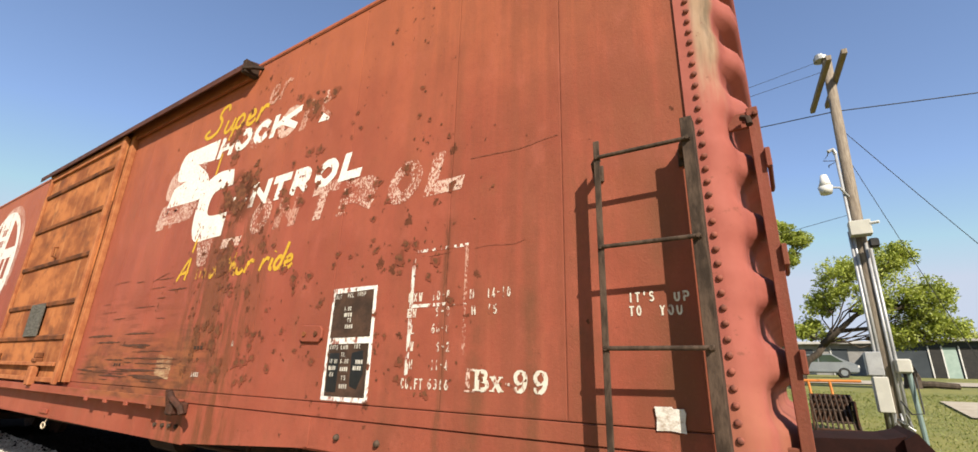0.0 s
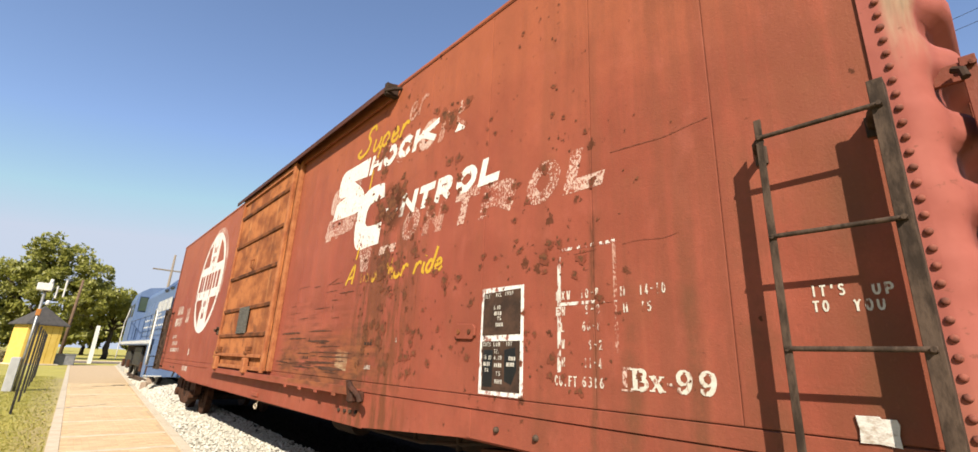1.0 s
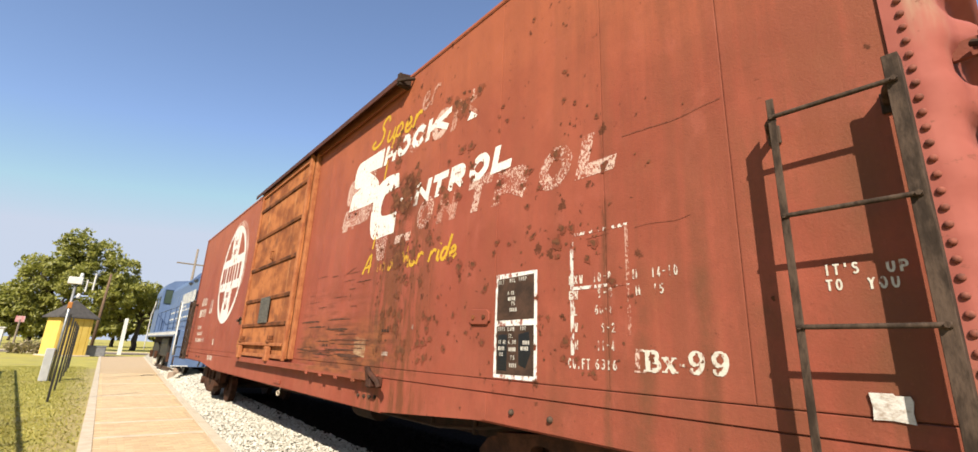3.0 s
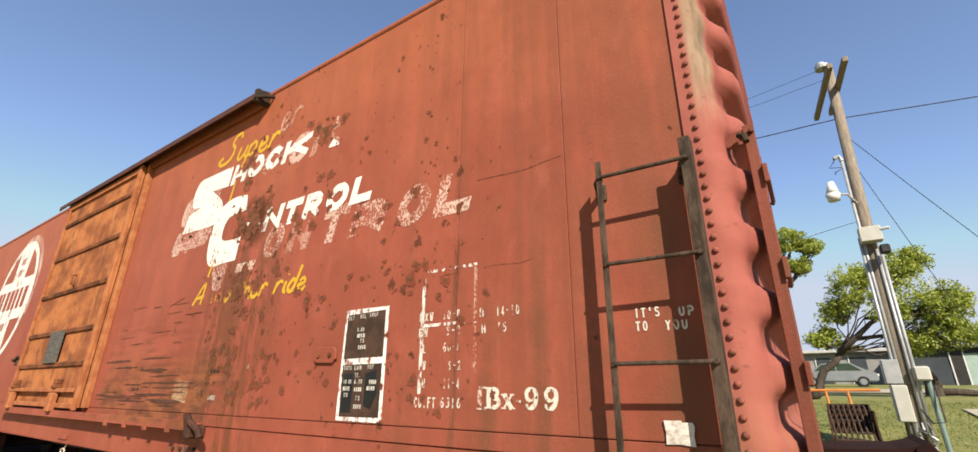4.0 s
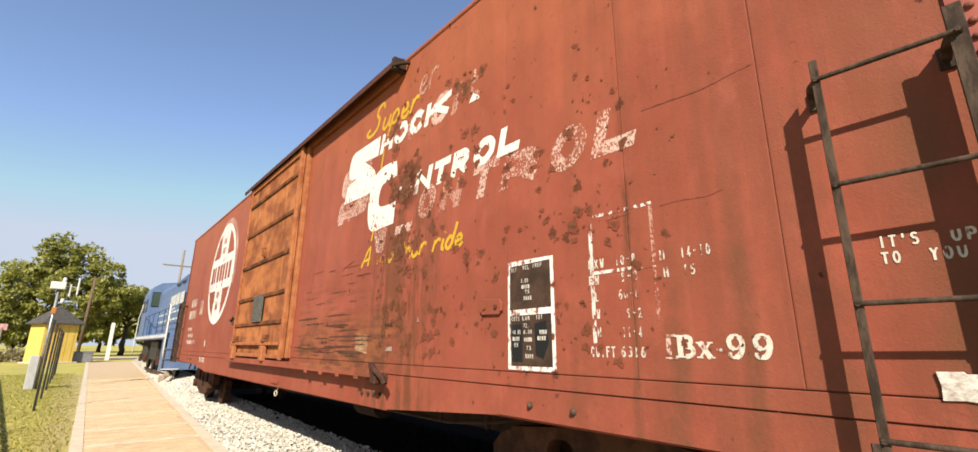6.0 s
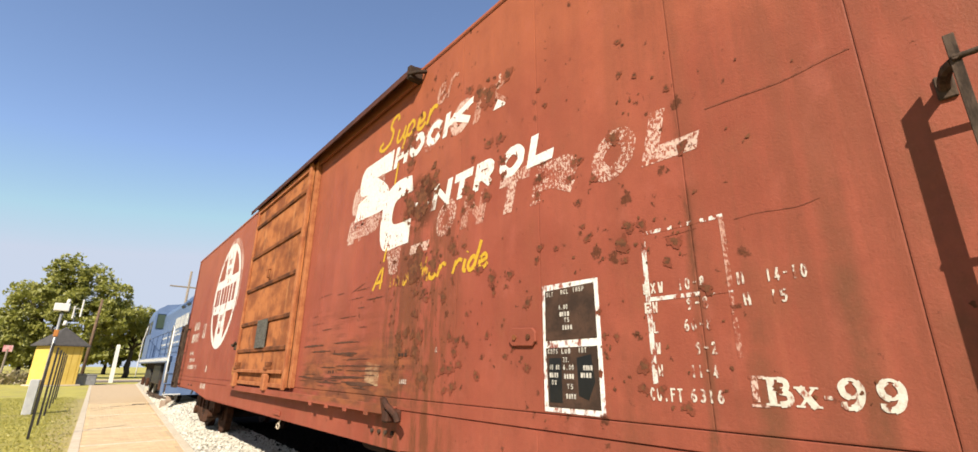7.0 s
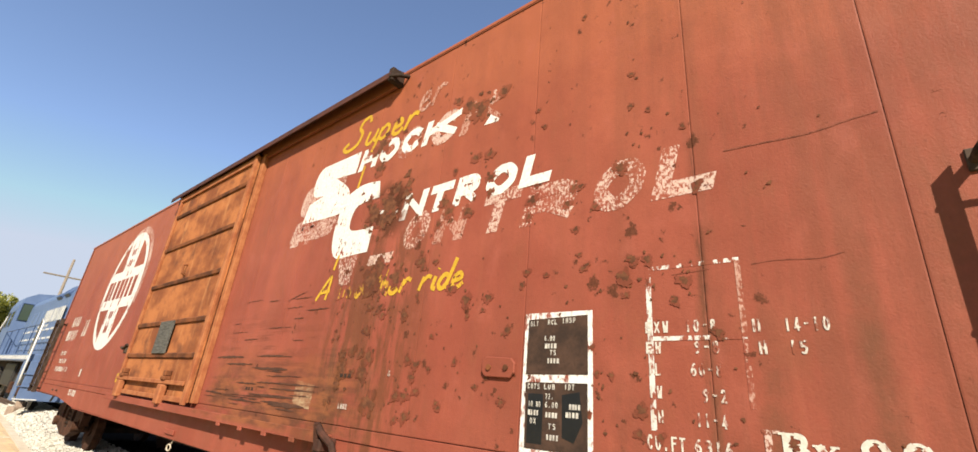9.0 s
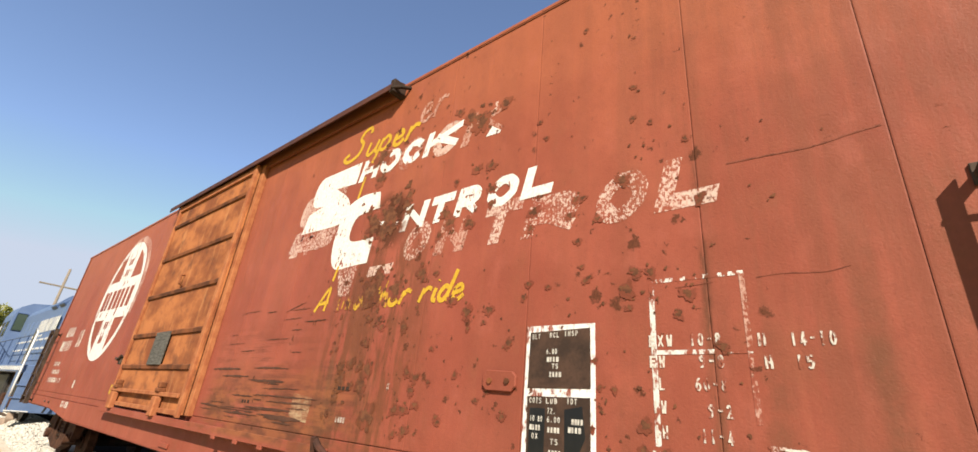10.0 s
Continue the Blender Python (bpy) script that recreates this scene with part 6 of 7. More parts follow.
def shed():
    x, y = -57.5, -3.95
    s = thing("garden_shed", (x, y, GL), "yellow wooden shed with a grey pyramid roof", "shed")
    yellow = simple("yellow_paint", (0.84, 0.60, 0.16), (0.78, 0.54, 0.12), 2, 0.7, 0, 0.1)
    grey = simple("grey_shingle", (0.105, 0.095, 0.09), (0.075, 0.07, 0.066), 3, 0.9, 0, 0.4)
    R = Matrix.Translation((x, y, 0)) @ Matrix.Rotation(radians(24), 4, 'Z')
    part("wall", B(-1.22, 1.22, -1.22, 1.22, GL, 3.18, 0.01, R), yellow, s)
    part("base", B(-1.5, 1.6, -1.45, 1.45, GL, GL + 0.12, 0.02, R), concrete, s)
    bm = bmesh.new()
    lo = [bm.verts.new(R @ Vector(p)) for p in ((-1.55, -1.55, 3.14), (1.55, -1.55, 3.14), (1.55, 1.55, 3.14), (-1.55, 1.55, 3.14))]
    up = [bm.verts.new(R @ Vector((p[0], p[1], 3.24))) for p in ((-1.55, -1.55), (1.55, -1.55), (1.55, 1.55), (-1.55, 1.55))]
    ap = bm.verts.new(R @ Vector((0, 0, 4.85)))
    bm.faces.new(lo[::-1])
    for i in range(4):
        bm.faces.new((lo[i], lo[(i + 1) % 4], up[(i + 1) % 4], up[i]))
        bm.faces.new((up[i], up[(i + 1) % 4], ap))
    part("roof", bm, grey, s)
    for i in range(5):
        part("board_joint", B(1.221, 1.228, -1.0 + 0.5 * i - 0.012, -1.0 + 0.5 * i + 0.012, 0.0, 3.1, 0, R), simple("joint_dark", (0.45, 0.27, 0.03), (0.40, 0.24, 0.03), 5, 0.8), s)
    part("door", B(1.222, 1.25, -0.95, -0.15, 0.0, 2.3, 0.01, R), yellow, s)


shed()
tub = bmesh.new()
box(tub, -59.0, -57.6, -2.45, -0.95, GL, 0.72, 0.04)
box(tub, -59.05, -57.55, -2.50, -0.90, 0.70, 0.80, 0.02)
solo("water_trough", tub, simple("galvanised_tub", (0.30, 0.30, 0.30), (0.22, 0.22, 0.23), 3, 0.5, 0.4, 0.2), "grey galvanised stock tank beside the path", "trough")
wp = T([(-66, 0.45, GL), (-66, 0.42, 3.6), (-66, 0.42, 3.75)], 0.26, 4, 0.20)
solo("white_post", wp, white_paint, "tall square white stone post by the road", "post")
pole_wood = simple("pole_wood", (0.33, 0.275, 0.215), (0.20, 0.16, 0.125), 6, 0.9, 0, 0.5, (6, 6, 0.5))
lp = thing("utility_pole", (-64, -2.05, GL), "brown wooden pole with bare top", "utility pole")
part("pole", T([(-64, -2.05, GL), (-64, -1.9, 8.2)], 0.17, 12, 0.11), simple("pole_brown", (0.20, 0.13, 0.085), (0.13, 0.085, 0.06), 6, 0.9, 0, 0.4), lp, smooth=True)
sp = thing("utility_pole", (-58, 5.0, GL), "grey wooden pole with a single crossarm", "utility pole")
part("pole", T([(-58, 4.75, GL), (-58, 4.75, 11.2)], 0.16, 12, 0.10), pole_wood, sp, smooth=True)
part("crossarm", B(-58.1, -57.9, 3.1, 6.0, 9.45, 9.57, 0.01), pole_wood, sp)
sg = thing("sign", (-66, -8.0, GL), "small pink and white sign on a post", "sign")
part("post", T([(-66, -8.0, GL), (-66, -8.0, 3.0)], 0.09, 8), pole_wood, sg)
part("board", B(-66.05, -65.95, -8.35, -7.65, 2.75, 3.35, 0.02), simple("sign_pink", (0.55, 0.20, 0.22), (0.62, 0.45, 0.42), 2, 0.7), sg)
kiosk = bmesh.new()
box(kiosk, -79.0, -78.2, -11.0, -10.1, GL, 2.2, 0.05)
box(kiosk, -79.1, -78.1, -11.1, -10.0, 2.2, 2.35, 0.03)
solo("white_kiosk", kiosk, white_paint, "small white block building across the road", "kiosk")
for xx, yy in ((-25.0, 0.62), (-25.45, 0.85)):
    blk = B(-0.22, 0.22, -0.13, 0.13, -0.13, 0.20 if yy < 0.7 else 0.36, 0.02, Matrix.Translation((xx, yy + 0.15, 0)) @ Matrix.Rotation(0.3, 4, 'Z'))
    solo("stone_block", blk, simple("block_stone", (0.42, 0.32, 0.24), (0.32, 0.23, 0.17), 12, 0.95, 0, 0.5), "rough tan stone block on the ballast", "stone block", group="blocks on the ballast")
slab = B(-42.5, -40.6, 1.5, 2.3, GL, 0.16, 0.02)
solo("concrete_slab", slab, concrete, "low pale concrete slab beside the track", "slab")
road_mat = simple("old_asphalt", (0.26, 0.21, 0.17), (0.20, 0.165, 0.135), 2, 0.95, 0, 0.3)
solo("road", B(-75, -67, -160, 120, GL - 0.1, GL + 0.035), road_mat, "sun-bleached asphalt road across the path", "road", "structure")
solo("kerb_road", B(-75.4, -75.05, -160, 120, GL - 0.1, GL + 0.12), concrete, "pale concrete kerb along the road", "kerb", "structure")
rng = np.random.default_rng(5)
tuft = leaf_mesh("dry_shrub", [(-63 + rng.uniform(-1, 1), -6.6 + rng.uniform(-1.2, 1.2), 0.4 + rng.uniform(-0.3, 0.5), 0.6) for _ in range(14)], 0.16, 90, 6)
solo("dry_shrub", tuft, leaf_material("dry_leaf", (0.46, 0.37, 0.22), (0.30, 0.24, 0.13)), "dry tan shrub beside the shed", "shrub")

# ---- right side: pole, tree, vehicle, lot ----
PX, PY = 1.80, 11.0
PG = ground_z(PX, PY)


def light_pole():
    p = thing("power_pole", (PX, PY, PG), "weathered grey wooden power pole with crossarm, lamp and meter boxes", "utility pole")
    galv = simple("conduit_grey", (0.50, 0.50, 0.50), (0.40, 0.40, 0.40), 6, 0.45, 0.3, 0.1)
    cream = simple("cream_box", (0.56, 0.54, 0.47), (0.50, 0.48, 0.42), 4, 0.6, 0, 0.1)
    part("pole", T([(PX - 0.14, PY, PG - 0.2), (PX - 0.02, PY, 4.0), (PX + 0.14, PY, 9.62)], 0.150, 14, 0.105), pole_wood, p, smooth=True)
    part("crossarm", B(-0.055, 0.055, -1.3, 1.3, -0.065, 0.065, 0.006, Matrix.Translation((PX - 0.10, PY + 0.15, 8.95)) @ Matrix.Rotation(radians(6), 4, 'Z')), pole_wood, p)
    part("crossarm", B(-0.055, 0.055, -1.3, 1.3, -0.065, 0.065, 0.006, Matrix.Translation((PX + 0.22, PY + 0.05, 8.95)) @ Matrix.Rotation(radians(5), 4, 'Z')), pole_wood, p)
    ins = bmesh.new()
    tube(ins, [(PX + 0.02, PY, 9.60), (PX + 0.02, PY, 9.70)], 0.16, 12)
    tube(ins, [(PX + 0.0, PY, 9.70), (PX + 0.0, PY, 9.78)], 0.10, 12)
    part("pole_cap", ins, galv, p)
    for dx, z0, z1 in ((-0.12, PG, 6.9), (-0.19, PG, 4.9), (0.13, PG, 4.6), (0.06, PG, 4.6)):
        part("conduit", T([(PX + dx - 0.03, PY - 0.16, z0), (PX + dx, PY - 0.14, z1)], 0.032, 8), galv, p, smooth=True)
    part("weatherhead", T([(PX - 0.12, PY - 0.14, 6.88), (PX - 0.16, PY - 0.16, 7.0), (PX - 0.26, PY - 0.18, 6.95)], 0.05, 8), galv, p)
    part("loose_cable", T(limb_points((PX - 0.26, PY - 0.18, 6.94), (PX - 0.30, PY - 0.15, 6.55), np.random.default_rng(3), 0.06), 0.012, 5), black_metal, p)
    arm = part("lamp_arm", T([(PX - 0.05, PY - 0.14, 5.75), (PX - 0.2, PY - 0.3, 5.95), (PX - 0.42, PY - 0.3, 6.0)], 0.025, 8), galv, p)
    part("lamp_housing", T([(PX - 0.47, PY - 0.3, 6.02), (PX - 0.46, PY - 0.3, 6.15), (PX - 0.46, PY - 0.3, 6.32)], 0.14, 12, 0.07), white_paint, arm, smooth=True)
    part("lamp_lens", T([(PX - 0.47, PY - 0.3, 6.02), (PX - 0.47, PY - 0.3, 5.84)], 0.15, 14, 0.12), white_paint, arm, smooth=True)
    part("junction_box", B(PX - 0.20, PX + 0.20, PY - 0.42, PY - 0.15, 4.74, 5.08, 0.015), cream, p)
    part("camera", T([(PX + 0.19, PY - 0.4, 4.98), (PX + 0.34, PY - 0.45, 4.98)], 0.035, 8), white_paint, p)
    part("floodlight", B(PX + 0.08, PX + 0.26, PY - 0.5, PY - 0.3, 4.42, 4.62, 0.03), black_metal, p)
    part("meter_box", B(PX - 0.42, PX - 0.14, PY - 0.42, PY - 0.14, 1.72, 2.2, 0.015), galv, p)
    part("breaker_box", B(PX - 0.37, PX - 0.11, PY - 0.45, PY - 0.14, 1.00, 1.70, 0.02), cream, p)
    part("small_box", B(PX + 0.06, PX + 0.32, PY - 0.40, PY - 0.12, 1.78, 2.06, 0.03), cream, p)
    part("conduit", T([(PX + 0.26, PY - 0.25, 1.78), (PX + 0.28, PY - 0.22, PG)], 0.045, 8), simple("conduit_green", (0.22, 0.30, 0.28), (0.18, 0.25, 0.23), 6, 0.6), p)
    for s in range(3):
        part("loose_cable", T(limb_points((PX - 0.12 + 0.08 * s, PY - 0.42, 1.0), (PX + 0.05 * s, PY - 0.3, PG + 0.05), np.random.default_rng(7 + s), 0.10), 0.018, 6), galv, p)
    part("loose_cable", T([(PX + 0.0, PY - 0.46, 1.25), (PX + 0.12, PY - 0.5, 1.0), (PX + 0.32, PY - 0.42, 1.02), (PX + 0.34, PY - 0.3, 1.7)], 0.016, 6), black_metal, p)


light_pole()


def sagging(name, a, b, sag, r, label):
    pts = [tuple(Vector(a).lerp(Vector(b), i / 24) - Vector((0, 0, sag * 4 * (i / 24) * (1 - i / 24)))) for i in range(25)]
    solo(name, T(pts, r, 5), black_metal, label, "cable", group="overhead cables")


sagging("overhead_cable", (PX, PY, 8.08), (-30, 13, 11.2), 0.5, 0.014, "black overhead cable tied to the power pole")
sagging("overhead_cable", (PX + 0.05, PY, 8.08), (30, 17, 9.0), 0.35, 0.014, "black overhead cable tied to the power pole")
sagging("overhead_cable", (PX - 0.05, PY, 9.6), (-30, 12.5, 6.6), 0.15, 0.006, "thin overhead wire from the pole top")
sagging("overhead_cable", (PX - 0.10, PY - 0.5, 8.98), (-30, 11.6, 6.4), 0.1, 0.006, "thin overhead wire from the crossarm")
sagging("guy_wire", (PX + 0.12, PY, 7.55), (6.35, 12.0, ground_z(6.35, 12.0)), 0.10, 0.008, "black guy wire anchored in the lawn")
sagging("guy_wire", (PX + 0.10, PY, 6.83), (3.70, 11.2, ground_z(3.7, 11.2)), 0.06, 0.007, "black guy wire anchored in the lawn")
sagging("overhead_cable", (PX - 0.1, PY, 5.35), (-22, 24, 5.2), 0.3, 0.006, "thin overhead wire from the power pole")


def right_tree():
    g = ground_z(0.0, 20)
    t = tree((-0.1, 20.0, g), (1.15, 20.0, 3.0), [(1.9, 20.0, 5.4, 0.75), (1.4, 20.2, 4.6, 0.55), (0.75, 20.4, 3.5, 0.45), (2.5, 20.3, 5.9, 0.5), (3.5, 20.0, 6.0, 0.65), (4.0, 20.3, 6.25, 0.35),
                                                   (3.2, 19.7, 4.7, 0.95), (4.0, 20.2, 4.4, 0.8), (4.55, 20.0, 4.8, 0.65), (4.5, 20.3, 3.85, 0.75), (4.8, 20.0, 3.45, 0.5), (3.8, 20.4, 3.4, 0.55), (3.2, 20.2, 3.3, 0.4)],
             0.055, leaf_near, 120, 51, "leaning mesquite-like tree with yellow-green feathery crown", 0.17, 0.40, 26, 0.17)
    part("limb", T([(1.1, 20.0, 2.96), (1.7, 19.95, 3.5), (2.25, 19.9, 4.0), (2.9, 19.9, 4.35)], 0.13, 8, 0.05), bark, t, smooth=True)
    part("limb", T([(1.6, 20.0, 3.45), (2.6, 20.1, 3.55), (3.5, 20.1, 3.35), (4.4, 20.1, 3.0)], 0.08, 8, 0.03), bark, t, smooth=True)
    g = ground_z(0.3, 26)
    tree((-1.6, 26.0, g), (-1.2, 26.0, 5.0), [(0.35, 26.0, 9.2, 0.8), (-0.6, 26.0, 8.4, 1.2), (1.1, 26.2, 8.75, 0.5), (0.5, 26.1, 7.8, 0.5)], 0.065, leaf_near, 120, 53, "tall tree with bright green leaves", 0.28, 0.36, 32)


right_tree()


def parked_car():
    cx, cy = 1.4, 40.0
    g = ground_z(cx, cy) - 0.02
    v = thing("parked_car", (cx, cy, g), "silver-grey car parked under the tree", "car")
    silver = simple("silver_paint", (0.44, 0.46, 0.48), (0.36, 0.38, 0.40), 1, 0.3, 0.5, 0.02)
    side = [(-2.3, 0.35), (-2.35, 0.75), (-2.1, 0.98), (-1.35, 1.05), (-0.75, 1.55), (0.9, 1.62), (1.7, 1.05), (2.2, 0.95), (2.35, 0.6), (2.25, 0.35)]
    bm = P([(cx + x, g + z) for x, z in side], cy - 0.9, cy + 0.9)
    bmesh.ops.bevel(bm, geom=bm.edges[:], offset=0.06, segments=2, affect='EDGES')
    part("body", bm, silver, v)
    part("side_window", P([(cx - 1.2, g + 1.06), (cx - 0.72, g + 1.48), (cx + 0.05, g + 1.53), (cx + 0.05, g + 1.06)], cy - 0.915, cy - 0.895), glass_dark, v)
    part("side_window", P([(cx + 0.12, g + 1.06), (cx + 0.12, g + 1.53), (cx + 0.86, g + 1.53), (cx + 1.5, g + 1.06)], cy - 0.915, cy - 0.895), glass_dark, v)
    for x in (-1.45, 1.45):
        for y in (cy - 0.92, cy + 0.72):
            w = part("wheel", T([(cx + x, y, g + 0.34), (cx + x, y + 0.2, g + 0.34)], 0.34, 20), black_metal, v)
            part("rim", T([(cx + x, y - 0.01, g + 0.34), (cx + x, y + 0.02, g + 0.34)], 0.2, 14), silver, w)
    for x in (-2.33, 2.3):
        part("headlight", B(cx + x - 0.06, cx + x + 0.06, cy - 0.85, cy - 0.5, g + 0.68, g + 0.84, 0.02), white_paint, v)


parked_car()


def rock_bucket():
    x0, x1, y, g = 0.30, 1.02, 10.6, ground_z(0.8, 10.6) + 0.10
    b = thing("skeleton_bucket", (0.8, y, g), "rusty barred loader bucket lying on the grass", "loader bucket")
    part("back_plate", B(x0, x1, y + 0.45, y + 0.50, g + 0.25, g + 0.82, 0.01), truck_rust, b)
    part("cutting_edge", B(x0, x1 + 0.1, y - 0.42, y - 0.34, g + 0.02, g + 0.16, 0.01), truck_rust, b)
    for i in range(9):
        x = x0 + (x1 - x0) * i / 8
        part("tine", T([(x, y + 0.48, g + 0.80), (x, y + 0.25, g + 0.76), (x + 0.02, y - 0.10, g + 0.42), (x + 0.04, y - 0.4, g + 0.08)], 0.022, 6), steel_dark, b)
    for z, yy in ((0.68, 0.3), (0.50, 0.02), (0.28, -0.2)):
        part("cross_bar", T([(x0, y + yy, g + z), (x1 + 0.03, y + yy, g + z)], 0.022, 6), steel_dark, b)
    for x in (x0 - 0.02, x1 + 0.02):
        part("side_plate", P([(x - 0.015, g + 0.02), (x + 0.015, g + 0.02), (x + 0.015, g + 0.7), (x - 0.015, g + 0.7)], y - 0.3, y + 0.5), truck_rust, b)
    for x in (x0 + 0.2, x0 + 0.6, x1 - 0.2):
        part("tooth", B(x - 0.04, x + 0.04, y - 0.56, y - 0.40, g + 0.01, g + 0.09, 0.01), truck_rust, b)


rock_bucket()
org = simple("orange_paint", (0.72, 0.24, 0.03), (0.58, 0.18, 0.025), 4, 0.6, 0, 0.1)
oy, og = 13.2, ground_z(0.8, 13.2)
fr_ = thing("orange_barrier", (0.9, oy, og), "orange tubular steel barrier frame on the grass", "barrier")
part("top_rail", T([(-0.6, oy, og + 0.94), (1.46, oy, og + 0.96)], 0.035, 8), org, fr_)
for x in (-0.5, 0.34, 0.80):
    part("leg", T([(x, oy, og + 0.94), (x + 0.06, oy - 0.1, og)], 0.030, 8), org, fr_)
lx_, ly_ = 3.75, 22.0
lg_ = ground_z(lx_, ly_)
lg = thing("log", (lx_, ly_, lg_), "dark fallen log beside a rotten stump", "log")
part("trunk", T([(lx_ + 0.1, ly_, lg_ + 0.14), (lx_ + 0.6, ly_ - 0.05, lg_ + 0.15), (lx_ + 1.3, ly_ + 0.1, lg_ + 0.10)], 0.14, 9, 0.11), bark, lg)
stump = T([(lx_, ly_, lg_ - 0.1), (lx_ + 0.03, ly_, lg_ + 0.4), (lx_ - 0.05, ly_, lg_ + 0.8)], 0.30, 9, 0.20)
solo("tree_stump", stump, bark, "rotten dark tree stump in the grass", "stump")
gravel_lot = simple("gravel_lot", (0.50, 0.44, 0.35), (0.42, 0.36, 0.28), 3, 0.95, 0, 0.4)


def lot(name, x0, x1, y0, y1, lift, label):
    bm = bmesh.new()
    nx, ny = 10, 10
    g = [[bm.verts.new((x0 + (x1 - x0) * i / nx, y0 + (y1 - y0) * j / ny, ground_z(x0 + (x1 - x0) * i / nx, y0 + (y1 - y0) * j / ny) + lift)) for j in range(ny + 1)] for i in range(nx + 1)]
    for i in range(nx):
        for j in range(ny):
            bm.faces.new((g[i][j], g[i + 1][j], g[i + 1][j + 1], g[i][j + 1]))
    solo(name, bm, gravel_lot, label, "gravel lot", "structure")


lot("road_lot", -12, 40, 24.5, 31, 0.05, "pale gravel lane behind the lawn")
lot("pavement_pad", 3.6, 9, 14.5, 17.5, 0.05, "pale concrete pad on the lawn")


def low_building(name, x0, x1, y0, y1, h, wall, roofm, label, doors):
    g = ground_z((x0 + x1) / 2, y0) - 0.3
    b = thing(name, ((x0 + x1) / 2, y0, g), label, "building")
    part("wall", B(x0, x1, y0, y1, g, g + h), wall, b)
    part("roof", B(x0 - 0.4, x1 + 0.4, y0 - 0.6, y1 + 0.4, g + h, g + h + 0.25, 0.03), roofm, b)
    for i, (a, c, col) in enumerate(doors):
        d = part("door", B(a, c, y0 - 0.06, y0 + 0.02, g + 0.3, g + h * 0.86, 0.01), col, b)
        part("door_frame", B(a - 0.08, a, y0 - 0.08, y0, g + 0.3, g + h * 0.9), white_paint, d)


pale_green = simple("pale_green_paint", (0.40, 0.50, 0.44), (0.32, 0.42, 0.37), 2, 0.7, 0, 0.1)
wall_blue = simple("blue_grey_wall", (0.065, 0.075, 0.085), (0.05, 0.058, 0.066), 1, 0.8, 0, 0.1)
low_building("low_building", 6.4, 30, 46, 56, 2.9, wall_blue, simple("tin_roof", (0.42, 0.40, 0.38), (0.34, 0.32, 0.30), 1.5, 0.5, 0.3, 0.1), "low blue-grey building with open bays", [(8.7, 9.35, black_metal), (9.46, 10.2, pale_green), (10.4, 14.5, black_metal), (16, 20, black_metal)])
low_building("grey_building", -6, 7.2, 52, 60, 3.0, simple("grey_siding", (0.34, 0.33, 0.31), (0.26, 0.25, 0.24), 1.2, 0.8, 0, 0.1), simple("pale_roof", (0.55, 0.52, 0.48), (0.46, 0.43, 0.40), 1.5, 0.6, 0, 0.1), "long pale grey building behind the parked car", [(0.5, 1.6, wall_blue), (3, 4.2, wall_blue)])
for i in range(7):
    x, y = -20 + 14 * i, 95 + 8 * (i % 3)
    gz = ground_z(x, y) - 0.3
    tree((x, y, gz), (x, y, gz + 2.5), [(x, y, gz + 5.0, 2.6), (x + 2.6, y, gz + 4.2, 2.2)], 0.5, leaf_far, 90, 70 + i, "distant green tree behind the lots", 0.4, 1.6, 14)

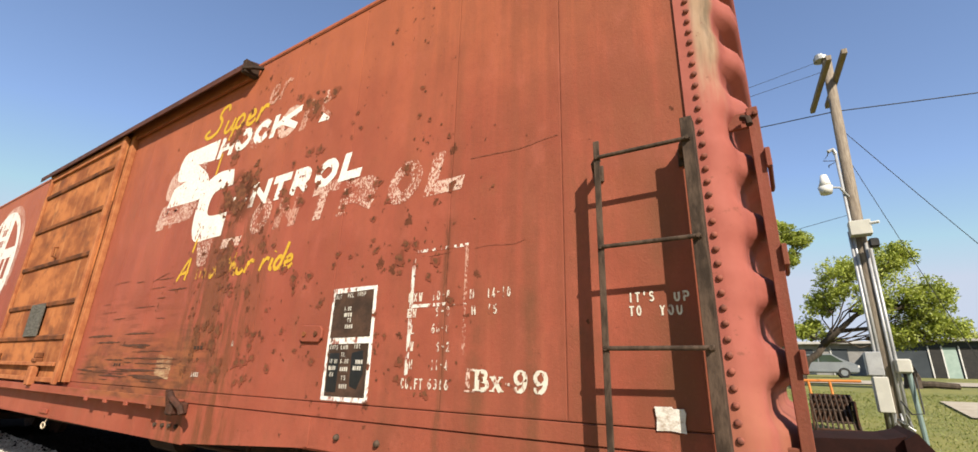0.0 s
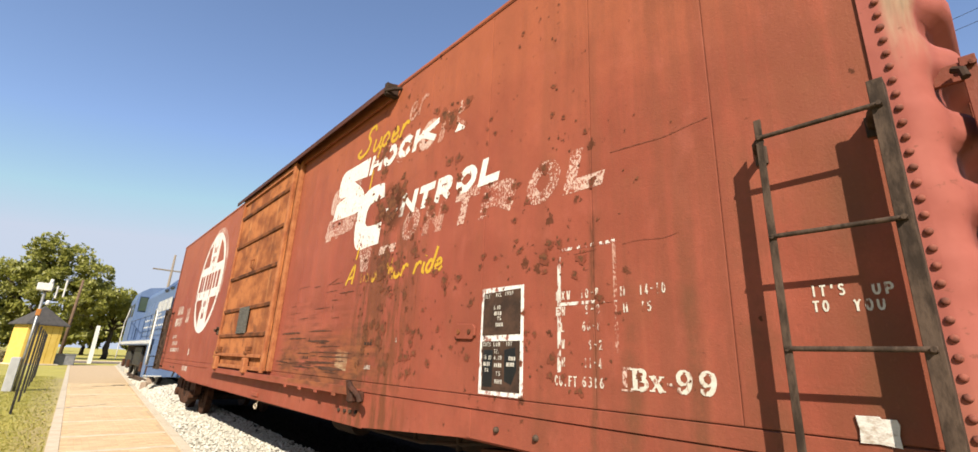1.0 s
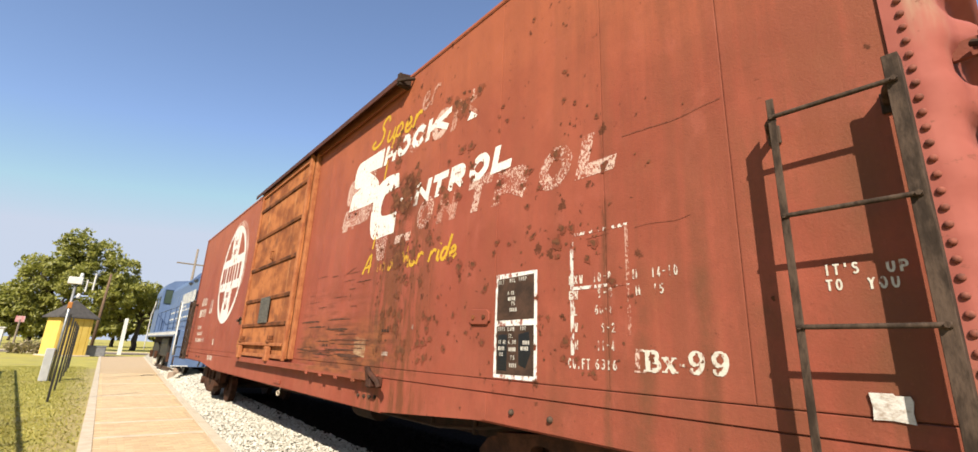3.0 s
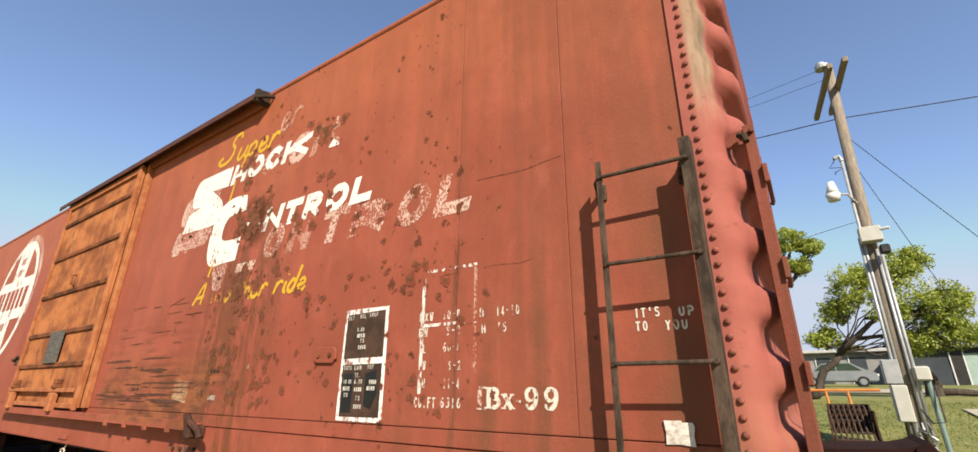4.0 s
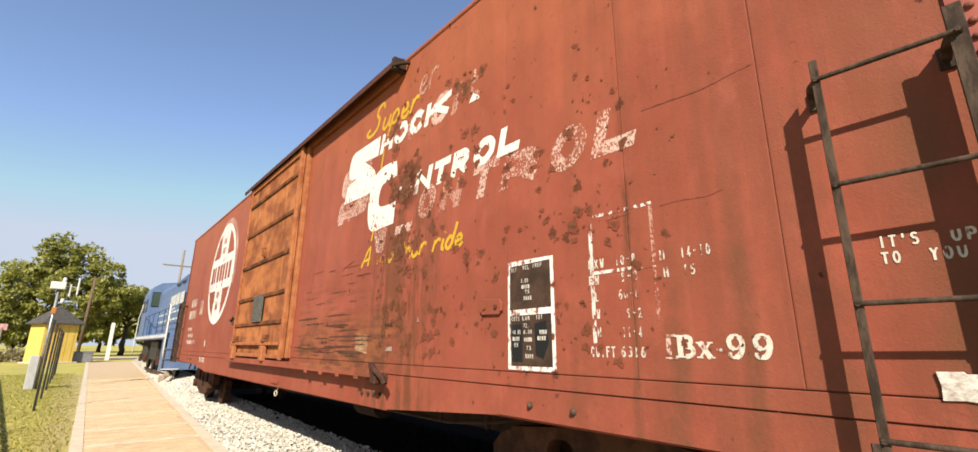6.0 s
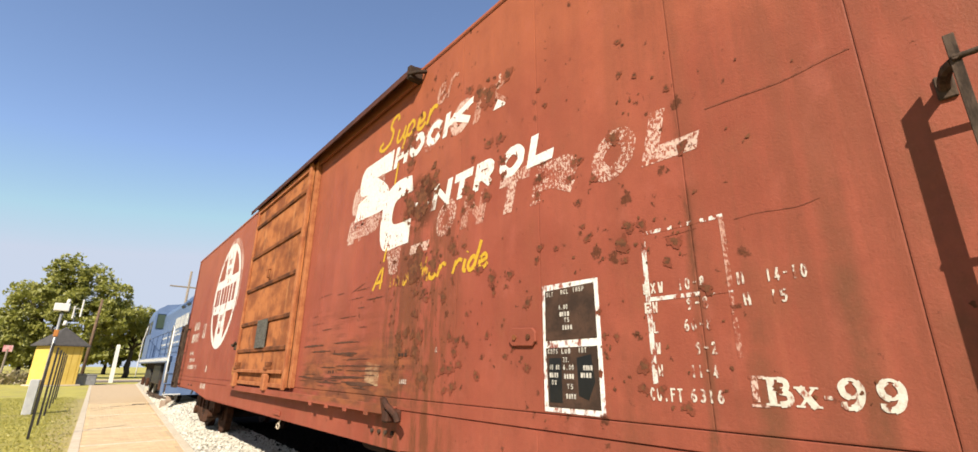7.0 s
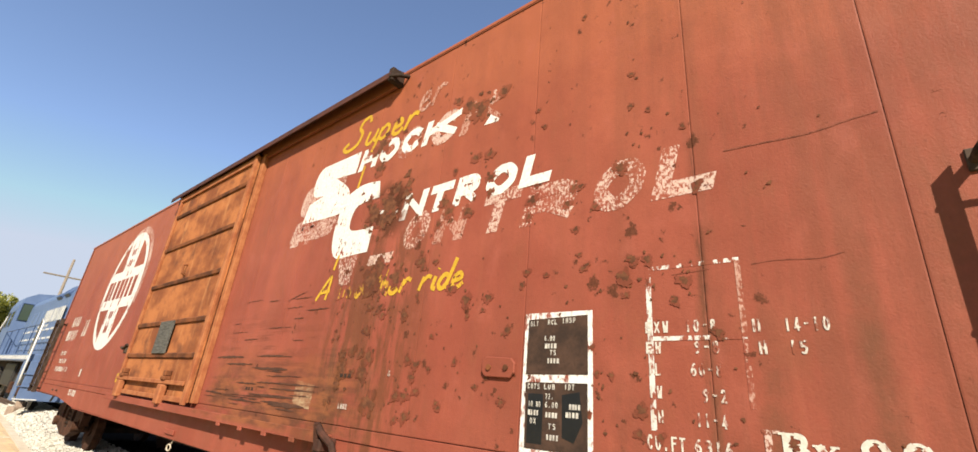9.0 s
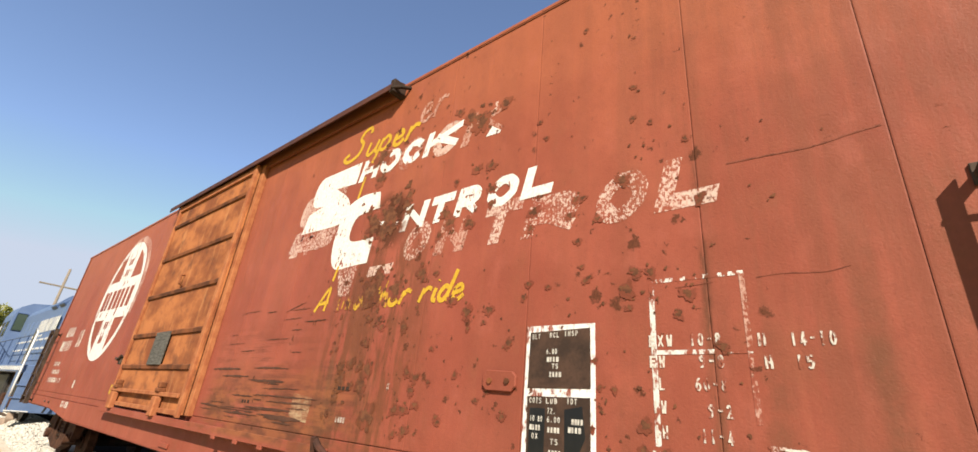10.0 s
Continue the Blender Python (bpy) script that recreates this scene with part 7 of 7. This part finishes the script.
# ---- small pieces of the ground ----
def stones():
    """Loose white ballast."""
    rng = np.random.default_rng(21)
    n = 30000
    x = -3.0 - 36.0 * rng.random(n) ** 1.35
    d = -8.0 - x
    lo = -0.40 + 0.0508 * (-7.2 - x) + 0.08
    y = lo + (1.15 + 0.035 * np.maximum(0, d) - lo) * rng.random(n)
    s = rng.uniform(0.016, 0.036, n) * (1 + 0.03 * np.maximum(0, d))
    octa = np.array([(1, 0, 0), (-1, 0, 0), (0, 1, 0), (0, -1, 0), (0, 0, 1), (0, 0, -1)], float)
    fc = np.array([(0, 2, 4), (2, 1, 4), (1, 3, 4), (3, 0, 4), (2, 0, 5), (1, 2, 5), (3, 1, 5), (0, 3, 5)])
    v = octa[None] * rng.uniform(0.55, 1.25, (n, 6, 1)) + rng.normal(0, 0.22, (n, 6, 3))
    a = rng.uniform(0, 6.28, n)
    ca, sa = np.cos(a)[:, None], np.sin(a)[:, None]
    v = np.stack([v[..., 0] * ca - v[..., 1] * sa, v[..., 0] * sa + v[..., 1] * ca, v[..., 2] * 0.75], -1) * s[:, None, None]
    up = 0.20 * np.clip((-17.5 - x) / 6.0, 0, 1) ** 2 * (3 - 2 * np.clip((-17.5 - x) / 6.0, 0, 1))
    edge = np.maximum(np.where(x > -17, 1.0, 1.3), lo + 0.52)
    t1 = np.clip((y - lo) / 0.34, 0, 1)
    t2 = np.clip((y - lo - 0.34) / np.maximum(edge - lo - 0.34, 0.1), 0, 1)
    z = -0.160 + 0.03 * rng.random(n) + (0.12 + 0.8 * up) * t1 + (0.059 + 0.2 * up) * t2
    v += np.stack([x, y, z], -1)[:, None]
    f = (fc[None] + 6 * np.arange(n)[:, None, None]).reshape(-1, 3)
    m, k, bs = material("ballast_stone")
    r = m.node_tree.nodes.new("ShaderNodeNewGeometry").outputs["Random Per Island"]
    c = k.mix(r, (0.50, 0.47, 0.405), (0.31, 0.285, 0.23))
    k.put(bs.inputs["Base Color"], c)
    bs.inputs["Roughness"].default_value = 0.9
    solo("ballast_stones", from_arrays("ballast_stones", v.reshape(-1, 3), f), m, "loose white crushed limestone ballast", "gravel", "stuff")
    # stones between the rails, coloured dark for the car's shade
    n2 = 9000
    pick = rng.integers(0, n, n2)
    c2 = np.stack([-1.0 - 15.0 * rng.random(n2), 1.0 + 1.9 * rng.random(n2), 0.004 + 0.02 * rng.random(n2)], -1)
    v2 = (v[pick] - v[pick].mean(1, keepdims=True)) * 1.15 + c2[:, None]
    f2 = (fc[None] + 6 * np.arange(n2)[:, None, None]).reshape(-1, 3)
    solo("track_stones", from_arrays("track_stones", v2.reshape(-1, 3), f2), shaded_ballast, "dark ballast stones under the boxcar, its shade in their colour", "gravel", "stuff")


stones()


def grass():
    rng = np.random.default_rng(22)
    n = 46000
    x = -7.0 - 30.0 * rng.random(n)
    d = -8.0 - x
    y = -2.155 + 0.0172 * (-8.75 - x) - 0.05 - 7.0 * rng.random(n) ** 1.3
    keep = rng.random(n) < np.clip((-2.3 - y) * 1.4 + 0.5, 0, 1)
    x, y = x[keep], y[keep]
    m = 20000
    x2 = -1.0 + 9.0 * rng.random(m)
    y2 = 5.5 + 14 * rng.random(m)
    near = len(x)
    x, y = np.r_[x, x2], np.r_[y, y2]
    z = np.array([ground_z(a, b) for a, b in zip(x, y)])
    n = len(x)
    h = rng.uniform(0.018, 0.055, n)
    a = rng.uniform(0, 6.28, n)
    w = np.stack([np.cos(a), np.sin(a), 0 * a], -1) * rng.uniform(0.008, 0.02, n)[:, None]
    p = np.stack([x, y, z], -1)
    tip = p + np.stack([rng.normal(0, 0.03, n), rng.normal(0, 0.03, n), h], -1)
    v = np.stack([p - w, p + w, tip], 1).reshape(-1, 3)
    solo("grass", from_arrays("grass", v[3 * near:], np.arange(3 * (n - near)).reshape(-1, 3)), leaf_material("green_blade", (0.30, 0.32, 0.08), (0.17, 0.20, 0.05)), "green unmown grass behind the track", "grass", "stuff")
    solo("grass", from_arrays("grass", v[:3 * near], np.arange(3 * near).reshape(-1, 3)), leaf_material("grass_blade", (0.50, 0.43, 0.10), (0.36, 0.33, 0.07)), "short sunlit lawn grass", "grass", "stuff")


grass()


def pavers():
    """Running-bond clay pavers between the edgings; rows run across the path."""
    L, W, J = 0.205, 0.102, 0.006
    unit = B(-W / 2 + J / 2, W / 2 - J / 2, -L / 2 + J / 2, L / 2 - J / 2, -0.03, 0.0, 0.004)
    me = mesh_of(unit, "brick")
    me.materials.append(paver_mat)
    verts, faces = [], []
    base_v = [tuple(v.co) for v in me.vertices]
    base_f = [tuple(p.vertices) for p in me.polygons]
    made = 0
    row = 0
    x = -6.6
    while x > -30.0:
        # pale header courses cross the path every few metres
        a, b = path_left(x) + 0.15, path_right(x) - 0.11
        y = a + L / 2 + (L / 2 if row % 2 else 0.0)
        while y + L / 2 < b:
            z = PATH_Z + random.uniform(-0.003, 0.003)
            if made < 300 and x < -8.3:
                part("brick", me, None, pavement, at=(x, y, z))
                made += 1
            else:
                o = len(verts)
                verts += [(x + p[0], y + p[1], z + p[2]) for p in base_v]
                faces += [tuple(o + i for i in f) for f in base_f]
            y += L
        x -= W
        row += 1
    rest = part("brick_field", from_arrays("brick_field", verts, faces), paver_mat, pavement)
    tagged(rest, kind="stuff")


pavers()
for x in (-10.6, -12.4, -14.8, -18.2, -23.0):
    solo("paver_band", B(x - 0.07, x + 0.07, path_left(x) + 0.16, path_right(x) - 0.12, PATH_Z - 0.02, PATH_Z + 0.006, 0.003), concrete, "pale concrete band across the brick path", "band", "structure", "bands across the path")
